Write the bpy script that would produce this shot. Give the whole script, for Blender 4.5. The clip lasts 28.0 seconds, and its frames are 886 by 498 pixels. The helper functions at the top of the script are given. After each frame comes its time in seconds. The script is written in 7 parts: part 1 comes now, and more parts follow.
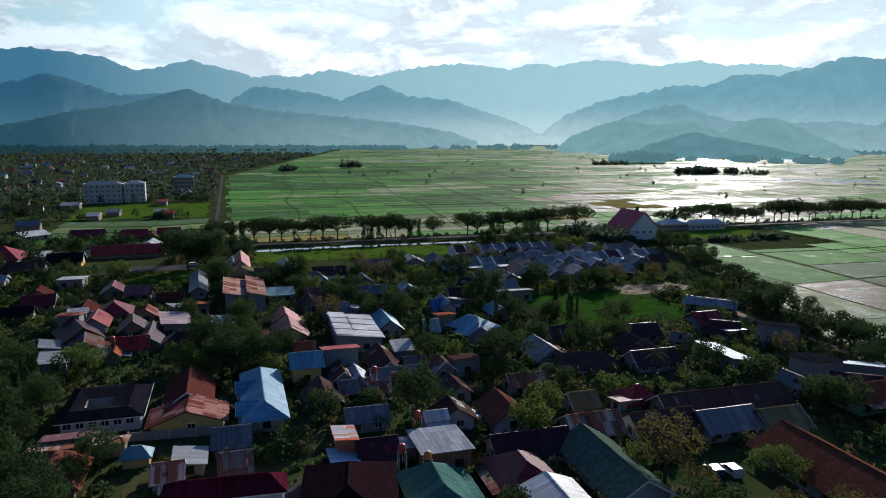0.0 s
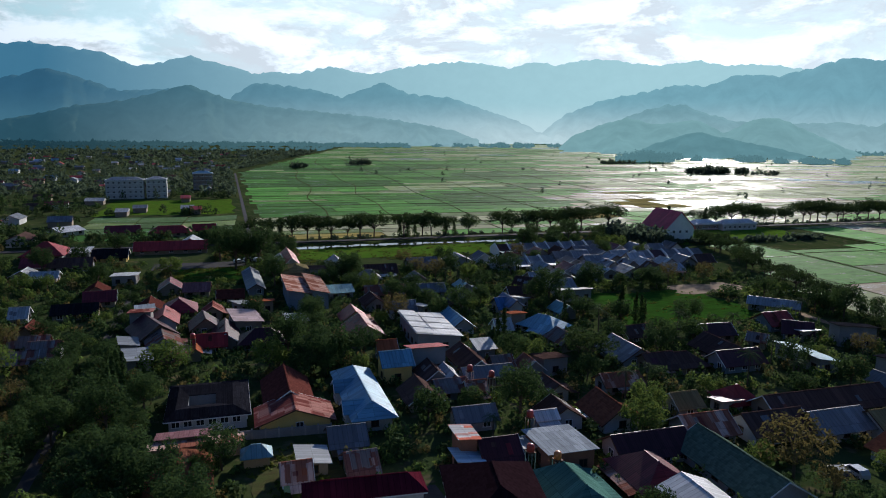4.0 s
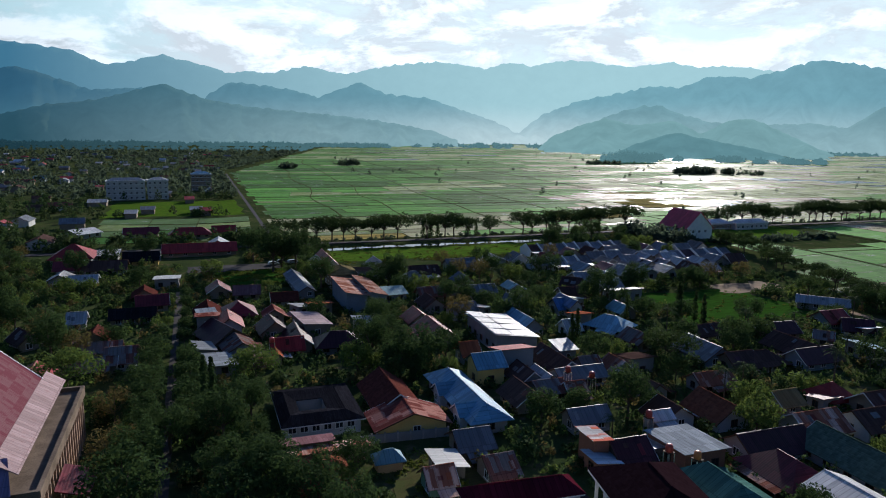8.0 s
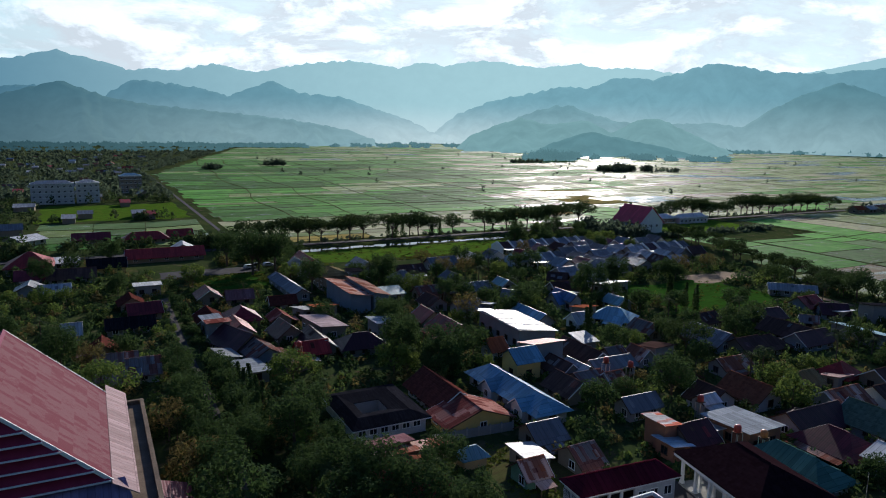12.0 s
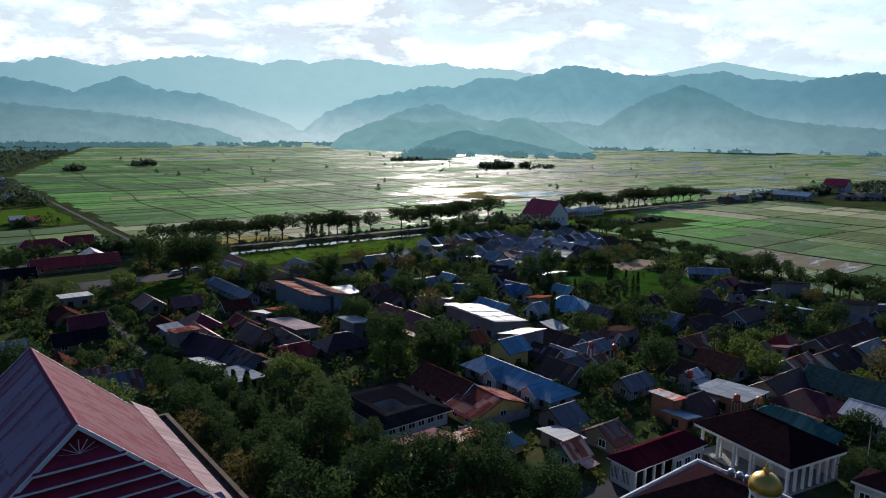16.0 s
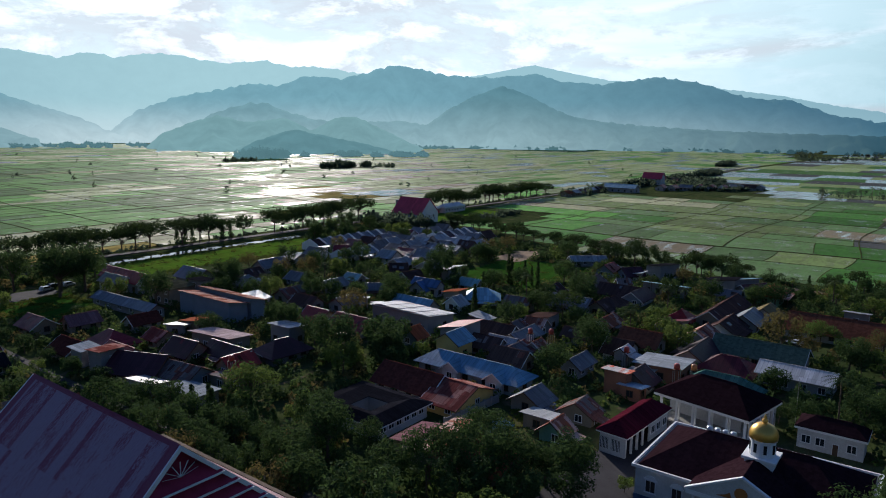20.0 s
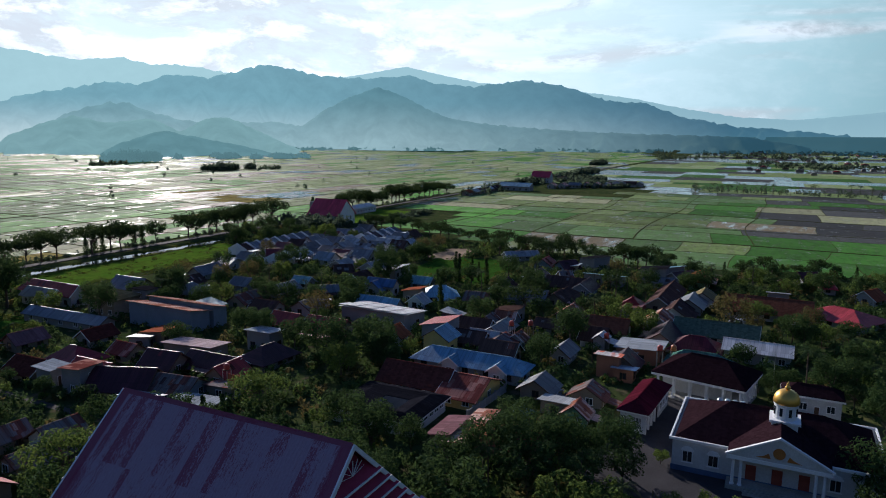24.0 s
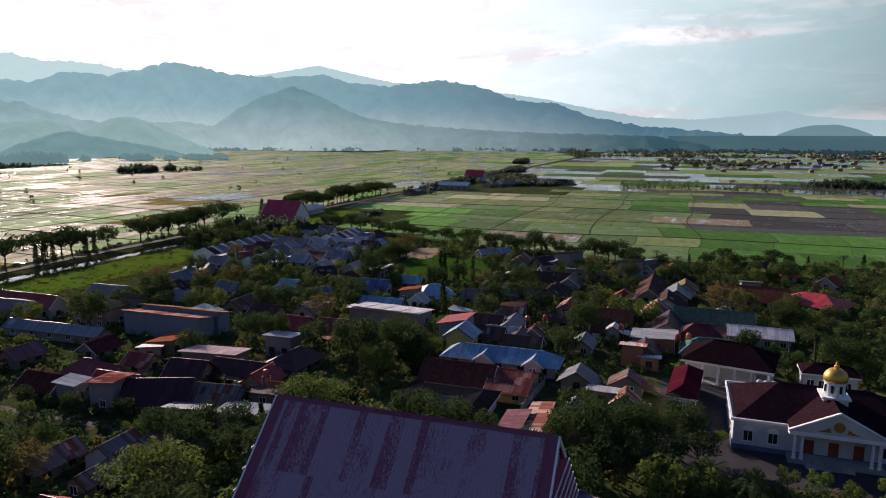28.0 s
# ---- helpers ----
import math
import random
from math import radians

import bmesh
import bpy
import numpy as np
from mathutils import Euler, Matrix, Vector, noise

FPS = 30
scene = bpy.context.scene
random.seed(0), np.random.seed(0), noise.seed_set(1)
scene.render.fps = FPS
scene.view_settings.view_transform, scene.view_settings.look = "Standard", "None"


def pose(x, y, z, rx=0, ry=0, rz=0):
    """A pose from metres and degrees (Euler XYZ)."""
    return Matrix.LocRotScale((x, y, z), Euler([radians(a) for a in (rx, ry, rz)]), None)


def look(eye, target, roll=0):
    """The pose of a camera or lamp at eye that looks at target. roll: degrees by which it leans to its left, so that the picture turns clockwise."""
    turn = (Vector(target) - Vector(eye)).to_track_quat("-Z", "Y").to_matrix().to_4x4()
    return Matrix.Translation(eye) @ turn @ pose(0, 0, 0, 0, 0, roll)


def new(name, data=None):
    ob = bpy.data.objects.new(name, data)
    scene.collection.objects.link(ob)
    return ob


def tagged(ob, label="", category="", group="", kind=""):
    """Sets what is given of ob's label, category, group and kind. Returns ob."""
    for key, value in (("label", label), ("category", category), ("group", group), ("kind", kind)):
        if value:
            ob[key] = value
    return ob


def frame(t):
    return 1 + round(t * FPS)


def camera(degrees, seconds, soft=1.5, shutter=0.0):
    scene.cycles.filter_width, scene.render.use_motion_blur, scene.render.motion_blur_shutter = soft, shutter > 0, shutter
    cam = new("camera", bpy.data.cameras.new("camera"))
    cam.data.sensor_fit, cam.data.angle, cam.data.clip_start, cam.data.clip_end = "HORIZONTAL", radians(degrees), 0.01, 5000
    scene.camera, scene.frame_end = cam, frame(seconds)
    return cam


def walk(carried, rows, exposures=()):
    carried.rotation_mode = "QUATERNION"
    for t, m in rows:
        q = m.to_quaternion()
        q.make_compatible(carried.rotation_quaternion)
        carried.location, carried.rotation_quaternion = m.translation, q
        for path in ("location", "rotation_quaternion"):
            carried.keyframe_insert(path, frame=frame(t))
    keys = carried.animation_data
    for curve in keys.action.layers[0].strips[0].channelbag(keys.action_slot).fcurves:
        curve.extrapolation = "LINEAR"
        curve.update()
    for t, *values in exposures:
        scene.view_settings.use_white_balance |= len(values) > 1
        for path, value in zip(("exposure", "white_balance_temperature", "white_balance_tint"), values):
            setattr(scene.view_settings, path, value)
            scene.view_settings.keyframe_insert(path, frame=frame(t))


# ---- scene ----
cam = camera(65.7, 28.0, soft=1.05)
METRES, EYE, TILT, LEAN, TURN = 185.0, 56.2, 0.0, 0.0, -17.2
ROWS = [
    (0.0, 0.0, 0.0, 0.0, 0.06, -9.68, -0.33),
    (0.5, -0.011, 0.0002, -0.0003, 0.0, -9.71, -0.39),
    (1.0, -0.0234, 0.0006, -0.0007, -0.04, -9.73, -0.45),
    (1.5, -0.037, 0.0011, -0.0009, -0.07, -9.75, -0.5),
    (2.0, -0.0516, 0.0017, -0.0012, -0.1, -9.78, -0.57),
    (2.5, -0.0671, 0.0024, -0.0015, -0.12, -9.8, -0.62),
    (3.0, -0.0832, 0.0031, -0.0017, -0.15, -9.82, -0.68),
    (3.5, -0.0998, 0.0038, -0.0017, -0.18, -9.83, -0.72),
    (5.5, -0.1698, 0.0079, -0.0018, -0.9, -9.82, -0.8),
    (6.0, -0.1878, 0.0083, -0.0017, -1.22, -9.82, -0.82),
    (6.5, -0.2059, 0.009, -0.0018, -1.55, -9.81, -0.84),
    (7.0, -0.2242, 0.0097, -0.0022, -1.87, -9.8, -0.85),
    (7.5, -0.2426, 0.0104, -0.0025, -2.2, -9.8, -0.86),
    (8.0, -0.2611, 0.0113, -0.0027, -2.57, -9.78, -0.86),
    (8.5, -0.2795, 0.0121, -0.0029, -2.99, -9.79, -0.85),
    (9.0, -0.2982, 0.0131, -0.0028, -3.49, -9.78, -0.84),
    (9.5, -0.3168, 0.014, -0.0032, -4.21, -9.77, -0.84),
    (10.0, -0.3354, 0.015, -0.0036, -5.11, -9.76, -0.84),
    (10.5, -0.354, 0.0161, -0.0041, -6.24, -9.73, -0.82),
    (11.0, -0.3726, 0.0178, -0.0044, -7.46, -9.72, -0.82),
    (11.5, -0.3913, 0.0195, -0.0049, -8.7, -9.72, -0.8),
    (12.0, -0.41, 0.0215, -0.0054, -9.95, -9.72, -0.79),
    (12.5, -0.4286, 0.024, -0.006, -11.19, -9.71, -0.78),
    (14.5, -0.5024, 0.0375, -0.0077, -16.49, -9.72, -0.75),
    (15.0, -0.5207, 0.0417, -0.0084, -17.98, -9.71, -0.76),
    (15.5, -0.5386, 0.0465, -0.0084, -19.49, -9.72, -0.73),
    (16.0, -0.5564, 0.0513, -0.0087, -21.08, -9.71, -0.73),
    (16.5, -0.5743, 0.0566, -0.0091, -22.73, -9.73, -0.73),
    (17.0, -0.592, 0.0625, -0.0091, -24.41, -9.76, -0.72),
    (17.5, -0.6099, 0.0692, -0.0091, -26.14, -9.75, -0.72),
    (18.0, -0.6271, 0.0759, -0.0091, -28.0, -9.72, -0.69),
    (18.5, -0.6442, 0.0831, -0.0095, -30.08, -9.69, -0.65),
    (19.0, -0.6613, 0.0909, -0.0098, -32.09, -9.66, -0.65),
    (19.5, -0.6781, 0.0988, -0.0104, -33.9, -9.63, -0.61),
    (20.0, -0.6943, 0.1074, -0.0107, -35.64, -9.6, -0.56),
    (20.5, -0.7102, 0.1166, -0.0113, -37.38, -9.58, -0.54),
    (21.0, -0.7257, 0.1261, -0.0118, -39.05, -9.55, -0.52),
    (21.5, -0.741, 0.136, -0.0122, -40.58, -9.54, -0.51),
    (23.5, -0.7998, 0.1804, -0.014, -45.56, -9.42, -0.46),
    (24.0, -0.8134, 0.1924, -0.0145, -46.29, -9.41, -0.45),
    (24.5, -0.8267, 0.2049, -0.0149, -47.14, -9.41, -0.42),
    (25.0, -0.8397, 0.2176, -0.0154, -48.07, -9.41, -0.41),
    (25.5, -0.8524, 0.2306, -0.0158, -49.04, -9.41, -0.38),
    (26.0, -0.865, 0.2439, -0.0162, -50.03, -9.4, -0.37),
    (26.5, -0.8764, 0.2565, -0.0163, -50.95, -9.4, -0.35),
    (27.0, -0.8884, 0.2703, -0.0165, -51.93, -9.41, -0.33),
    (27.5, -0.9003, 0.2844, -0.0165, -52.94, -9.41, -0.3),
    (28.0, -0.9112, 0.2977, -0.0158, -53.64, -9.39, -0.28),
]
walk(cam, [(t, pose(0, 0, EYE, TILT, LEAN, TURN) @ pose(METRES * x, METRES * y, METRES * z, 90 + pitch, roll, yaw)) for t, x, y, z, yaw, pitch, roll in ROWS],
     exposures=[(0.0, 0.14, 5850, 15), (20.0, 0.14, 5950, 17), (23.0, 0.16, 5900, 18), (26.0, 0.30, 6050, 26), (27.0, 0.42, 6750, 34), (28.0, 0.38, 6850, 32)])

# ---- sky, sun ----
SUN_AZ, SUN_EL = 38.0, 20.0          # degrees clockwise from +y, degrees up
SUN_DIR = Vector((math.sin(radians(SUN_AZ)) * math.cos(radians(SUN_EL)), math.cos(radians(SUN_AZ)) * math.cos(radians(SUN_EL)), math.sin(radians(SUN_EL))))


def make_world():
    w = bpy.data.worlds.new("sky")
    scene.world = w
    w.use_nodes = True
    nt = w.node_tree
    nt.nodes.clear()
    N, K = nt.nodes.new, nt.links.new
    out, bg = N("ShaderNodeOutputWorld"), N("ShaderNodeBackground")
    sky = N("ShaderNodeTexSky")
    sky.sky_type, sky.sun_disc = "NISHITA", False
    sky.sun_elevation, sky.sun_rotation = radians(SUN_EL), radians(SUN_AZ)
    sky.air_density, sky.dust_density, sky.ozone_density = 1.0, 0.6, 3.0
    tc = N("ShaderNodeTexCoord")
    sz = N("ShaderNodeSeparateXYZ")
    K(tc.outputs["Generated"], sz.inputs[0])
    skys = N("ShaderNodeVectorMath"); skys.operation = "SCALE"; skys.inputs["Scale"].default_value = SKY_GAIN
    blue = N("ShaderNodeVectorMath"); blue.operation = "MULTIPLY"; blue.inputs[1].default_value = (0.67, 0.92, 1.28)
    K(sky.outputs[0], blue.inputs[0]); K(blue.outputs[0], skys.inputs[0])
    # nearness to the sun brightens the cloud
    dot = N("ShaderNodeVectorMath"); dot.operation = "DOT_PRODUCT"
    dot.inputs[1].default_value = SUN_DIR
    K(tc.outputs["Generated"], dot.inputs[0])
    glow = N("ShaderNodeMapRange"); glow.interpolation_type = "SMOOTHSTEP"
    for i, v in enumerate((0.05, 0.93, CLOUD_LOW, CLOUD_HIGH)):
        glow.inputs[i + 1].default_value = v
    K(dot.outputs["Value"], glow.inputs[0])
    # heaped clouds: flattened noise on the direction
    mp = N("ShaderNodeMapping"); mp.inputs["Scale"].default_value = (1.0, 1.0, 2.6); mp.inputs["Location"].default_value = (0.35, 0.1, 0.0)
    K(tc.outputs["Generated"], mp.inputs["Vector"])
    def heaps(vec):
        n = N("ShaderNodeTexNoise"); n.inputs["Scale"].default_value = 5.4; n.inputs["Detail"].default_value = 10; n.inputs["Roughness"].default_value = 0.64; n.inputs["Distortion"].default_value = 0.3
        K(vec, n.inputs["Vector"])
        return n
    n1 = heaps(mp.outputs[0])
    off = N("ShaderNodeVectorMath"); off.operation = "ADD"; off.inputs[1].default_value = (0.012, 0.012, 0.05)
    K(mp.outputs[0], off.inputs[0])
    n1b = heaps(off.outputs[0])
    relief = N("ShaderNodeMath"); relief.operation = "SUBTRACT"
    K(n1.outputs["Fac"], relief.inputs[0]); K(n1b.outputs["Fac"], relief.inputs[1])
    cov = N("ShaderNodeMapRange"); cov.interpolation_type = "SMOOTHSTEP"
    for i, v in enumerate((0.36, 0.55, 0.15, 1.0)):
        cov.inputs[i + 1].default_value = v
    K(n1.outputs["Fac"], cov.inputs[0])
    # thin streaks of high cloud
    mp2 = N("ShaderNodeMapping"); mp2.inputs["Scale"].default_value = (1.0, 1.0, 9.0)
    K(tc.outputs["Generated"], mp2.inputs["Vector"])
    n2 = N("ShaderNodeTexNoise"); n2.inputs["Scale"].default_value = 2.4; n2.inputs["Detail"].default_value = 7; n2.inputs["Distortion"].default_value = 0.6
    K(mp2.outputs[0], n2.inputs["Vector"])
    st = N("ShaderNodeMapRange"); st.interpolation_type = "SMOOTHSTEP"
    for i, v in enumerate((0.42, 0.68, 0.0, 0.85)):
        st.inputs[i + 1].default_value = v
    K(n2.outputs["Fac"], st.inputs[0])
    # the heaps thin out towards the east
    east = N("ShaderNodeMapRange"); east.interpolation_type = "SMOOTHSTEP"
    for i, v in enumerate((0.80, 0.97, 1.0, 0.12)):
        east.inputs[i + 1].default_value = v
    K(sz.outputs["X"], east.inputs[0])
    thin = N("ShaderNodeMath"); thin.operation = "MULTIPLY"
    K(cov.outputs[0], thin.inputs[0]); K(east.outputs[0], thin.inputs[1])
    mx = N("ShaderNodeMath"); mx.operation = "MAXIMUM"
    K(thin.outputs[0], mx.inputs[0]); K(st.outputs[0], mx.inputs[1])
    # shaded undersides
    sh = N("ShaderNodeMapRange")
    for i, v in enumerate((-0.05, 0.05, 0.70, 1.08)):
        sh.inputs[i + 1].default_value = v
    K(relief.outputs[0], sh.inputs[0])
    br = N("ShaderNodeMath"); br.operation = "MULTIPLY"
    K(glow.outputs[0], br.inputs[0]); K(sh.outputs[0], br.inputs[1])
    cl = N("ShaderNodeVectorMath"); cl.operation = "SCALE"; cl.inputs[0].default_value = (0.91, 1.0, 0.99)
    K(br.outputs[0], cl.inputs["Scale"])
    # moist blue-white air low over the horizon
    low = N("ShaderNodeMapRange"); low.interpolation_type = "SMOOTHSTEP"
    for i, v in enumerate((0.22, 0.48, 1.0, 0.0)):
        low.inputs[i + 1].default_value = v
    K(sz.outputs["Z"], low.inputs[0])
    tone = N("ShaderNodeMapRange"); tone.interpolation_type = "SMOOTHSTEP"
    for i, v in enumerate((0.45, 0.92, 0.0, 1.0)):
        tone.inputs[i + 1].default_value = v
    K(dot.outputs["Value"], tone.inputs[0])
    hue = N("ShaderNodeMix"); hue.data_type = "RGBA"
    hue.inputs["A"].default_value, hue.inputs["B"].default_value = (0.56, 0.97, 1.0, 1), (0.80, 0.98, 0.96, 1)
    K(tone.outputs[0], hue.inputs["Factor"])
    air = N("ShaderNodeVectorMath"); air.operation = "SCALE"
    K(hue.outputs["Result"], air.inputs[0])
    airg = N("ShaderNodeMath"); airg.operation = "MULTIPLY"; thick = N("ShaderNodeMapRange")
    for i, v in enumerate((0.0, 1.0, 0.76, 0.92)):
        thick.inputs[i + 1].default_value = v
    K(tone.outputs[0], thick.inputs[0]); K(thick.outputs[0], airg.inputs[1])
    K(glow.outputs[0], airg.inputs[0]); K(airg.outputs[0], air.inputs["Scale"])
    base = N("ShaderNodeMix"); base.data_type = "RGBA"
    K(low.outputs[0], base.inputs["Factor"]); K(skys.outputs[0], base.inputs["A"]); K(air.outputs[0], base.inputs["B"])
    # the heap of cloud lies over the mountains; higher up the sky is clear
    high = N("ShaderNodeMapRange"); high.interpolation_type = "SMOOTHSTEP"
    for i, v in enumerate((0.16, 0.34, 1.0, 0.0)):
        high.inputs[i + 1].default_value = v
    K(sz.outputs["Z"], high.inputs[0])
    lay = N("ShaderNodeMath"); lay.operation = "MULTIPLY"
    K(mx.outputs[0], lay.inputs[0]); K(high.outputs[0], lay.inputs[1])
    mix = N("ShaderNodeMix"); mix.data_type = "RGBA"
    K(lay.outputs[0], mix.inputs["Factor"]); K(base.outputs["Result"], mix.inputs["A"]); K(cl.outputs[0], mix.inputs["B"])
    K(mix.outputs["Result"], bg.inputs["Color"])
    bg.inputs["Strength"].default_value = 1.0
    K(bg.outputs[0], out.inputs[0])


SKY_GAIN, CLOUD_LOW, CLOUD_HIGH = 0.074, 0.15, 1.02
make_world()
sun = new("sun", bpy.data.lights.new("sun", "SUN"))
sun.data.energy, sun.data.angle, sun.data.color = 4.9, radians(0.6), (1.0, 0.92, 0.78)
sun.matrix_basis = look(SUN_DIR * 100, (0, 0, 0))

# ---- materials ----
def nodes_of(name):
    m = bpy.data.materials.new(name)
    m.use_nodes = True
    nt = m.node_tree
    return m, nt, nt.nodes["Principled BSDF"], nt.nodes["Material Output"]


def noise_node(nt, vec, scale, detail=5, rough=0.6, dist=0.0):
    n = nt.nodes.new("ShaderNodeTexNoise")
    n.inputs["Scale"].default_value, n.inputs["Detail"].default_value = scale, detail
    n.inputs["Roughness"].default_value, n.inputs["Distortion"].default_value = rough, dist
    if vec:
        nt.links.new(vec, n.inputs["Vector"])
    return n.outputs["Fac"]


def ranged(nt, val, a, b, c, d, smooth=False):
    n = nt.nodes.new("ShaderNodeMapRange")
    if smooth:
        n.interpolation_type = "SMOOTHSTEP"
    for i, v in enumerate((a, b, c, d)):
        n.inputs[i + 1].default_value = v
    nt.links.new(val, n.inputs[0])
    return n.outputs[0]


def mixed(nt, fac, a, b, kind="MIX"):
    n = nt.nodes.new("ShaderNodeMix")
    n.data_type, n.blend_type = "RGBA", kind
    for key, v in (("Factor", fac), ("A", a), ("B", b)):
        if isinstance(v, (int, float)):
            n.inputs[key].default_value = v
        elif isinstance(v, tuple):
            n.inputs[key].default_value = (*v, 1.0)[:4]
        else:
            nt.links.new(v, n.inputs[key])
    return n.outputs["Result"]


def mapped(nt, scale=(1, 1, 1), coord="Object"):
    tc = nt.nodes.new("ShaderNodeTexCoord")
    mp = nt.nodes.new("ShaderNodeMapping")
    mp.inputs["Scale"].default_value = scale
    nt.links.new(tc.outputs[coord], mp.inputs["Vector"])
    return mp.outputs[0]


def bumped(nt, bsdf, height, strength, dist=0.05):
    b = nt.nodes.new("ShaderNodeBump")
    b.inputs["Strength"].default_value, b.inputs["Distance"].default_value = strength, dist
    nt.links.new(height, b.inputs["Height"])
    nt.links.new(b.outputs[0], bsdf.inputs["Normal"])


def random_of(nt):
    return nt.nodes.new("ShaderNodeObjectInfo").outputs["Random"]


def plain(name, col, rough=0.7, vary=0.25, scale=1.5, dirt=None, metal=0.0, bump=0.1):
    m, nt, b, _ = nodes_of(name)
    v = mapped(nt)
    big, small = noise_node(nt, v, scale * 0.35, 4), noise_node(nt, v, scale * 6, 6)
    c = mixed(nt, ranged(nt, big, 0.3, 0.7, 0, 1), tuple(k * (1 - vary) for k in col), tuple(min(1, k * (1 + vary * 0.6)) for k in col))
    c = mixed(nt, ranged(nt, small, 0.35, 0.75, 0, 0.5), c, dirt or tuple(k * 0.6 for k in col))
    nt.links.new(c, b.inputs["Base Color"])
    b.inputs["Roughness"].default_value, b.inputs["Metallic"].default_value = rough, metal
    b.inputs["Specular IOR Level"].default_value = 0.5 if rough < 0.5 else 0.05
    if bump:
        bumped(nt, b, small, bump)
    return m


def roofing(name, col, wear=(0.2, 0.13, 0.10), amount=0.3, rough=0.45, rib=0.25, patch=0.0, other=None, tiles=False):
    """Sheet or tile roofing; in the mesh x runs along the ridge, y down the slope."""
    m, nt, b, _ = nodes_of(name)
    tc = nt.nodes.new("ShaderNodeTexCoord").outputs["Object"]
    streak = mapped(nt, (1.6, 0.22, 0.22))
    big, fine = noise_node(nt, streak, 1.0, 5, 0.65), noise_node(nt, mapped(nt, (7, 0.8, 0.8)), 1.0, 5, 0.7)
    c = mixed(nt, ranged(nt, big, 0.3, 0.7, 0, 1), tuple(k * 0.78 for k in col), tuple(min(1, k * 1.15) for k in col))
    if patch:
        br = nt.nodes.new("ShaderNodeTexBrick")
        br.offset, br.inputs["Scale"].default_value = 0.5, 1.0
        br.inputs["Brick Width"].default_value, br.inputs["Row Height"].default_value, br.inputs["Mortar Size"].default_value = 0.85, 2.4 if patch > 0.25 else 3.4, 0.0
        br.inputs["Color1"].default_value, br.inputs["Color2"].default_value = (0, 0, 0, 1), (1, 1, 1, 1)
        warp = nt.nodes.new("ShaderNodeVectorMath"); warp.operation = "MULTIPLY_ADD"
        wn = nt.nodes.new("ShaderNodeTexNoise"); wn.inputs["Scale"].default_value = 1.3; wn.inputs["Detail"].default_value = 5
        nt.links.new(tc, wn.inputs["Vector"])
        nt.links.new(wn.outputs["Color"], warp.inputs[0]); warp.inputs[1].default_value = (0.35, 0.9, 0); nt.links.new(tc, warp.inputs[2])
        nt.links.new(warp.outputs[0], br.inputs["Vector"])
        f = ranged(nt, mixed(nt, 0.45, br.outputs["Color"], noise_node(nt, mapped(nt, (0.35, 0.2, 0.2)), 1.0, 3)), 0.5 - patch * 0.25 if patch > 0.25 else 0.53, 0.62 if patch > 0.25 else 0.60, 0, 1)
        c = mixed(nt, f, c, other or wear)
    c = mixed(nt, ranged(nt, fine, 0.5, 0.72, 0, amount), c, wear)
    # single sheets or rows of tiles differ a little
    sheet = nt.nodes.new("ShaderNodeTexBrick")
    sheet.offset = 0.5 if tiles else 0.0
    for key, val in (("Scale", 1.0), ("Brick Width", 0.6 if tiles else 0.84), ("Row Height", 0.35 if tiles else 3.2), ("Mortar Size", 0.0 if tiles else 0.035)):
        sheet.inputs[key].default_value = val
    sheet.inputs["Color1"].default_value, sheet.inputs["Color2"].default_value, sheet.inputs["Mortar"].default_value = (0.74, 0.74, 0.74, 1), (1.12, 1.12, 1.12, 1), (0.55, 0.53, 0.52, 1)
    nt.links.new(tc, sheet.inputs["Vector"])
    c = mixed(nt, 1.0, c, sheet.outputs["Color"], "MULTIPLY")
    hue = nt.nodes.new("ShaderNodeHueSaturation")
    nt.links.new(ranged(nt, random_of(nt), 0, 1, 0.8, 1.18), hue.inputs["Value"])
    nt.links.new(c, hue.inputs["Color"])
    nt.links.new(hue.outputs[0], b.inputs["Base Color"])
    nt.links.new(ranged(nt, fine, 0.3, 0.7, rough - 0.1, rough + 0.2), b.inputs["Roughness"])
    b.inputs["Specular IOR Level"].default_value = 0.0 if tiles or rough > 0.48 else (0.4 if rough < 0.44 else 0.12)
    w = nt.nodes.new("ShaderNodeTexWave")
    w.wave_type, w.bands_direction = "BANDS", "Y" if tiles else "X"
    w.inputs["Scale"].default_value = 0.9 if tiles else 0.75
    w.inputs["Distortion"].default_value = 0.4 if tiles else 0.0
    nt.links.new(tc, w.inputs["Vector"])
    bumped(nt, b, w.outputs["Fac"], rib, 0.06)
    return m


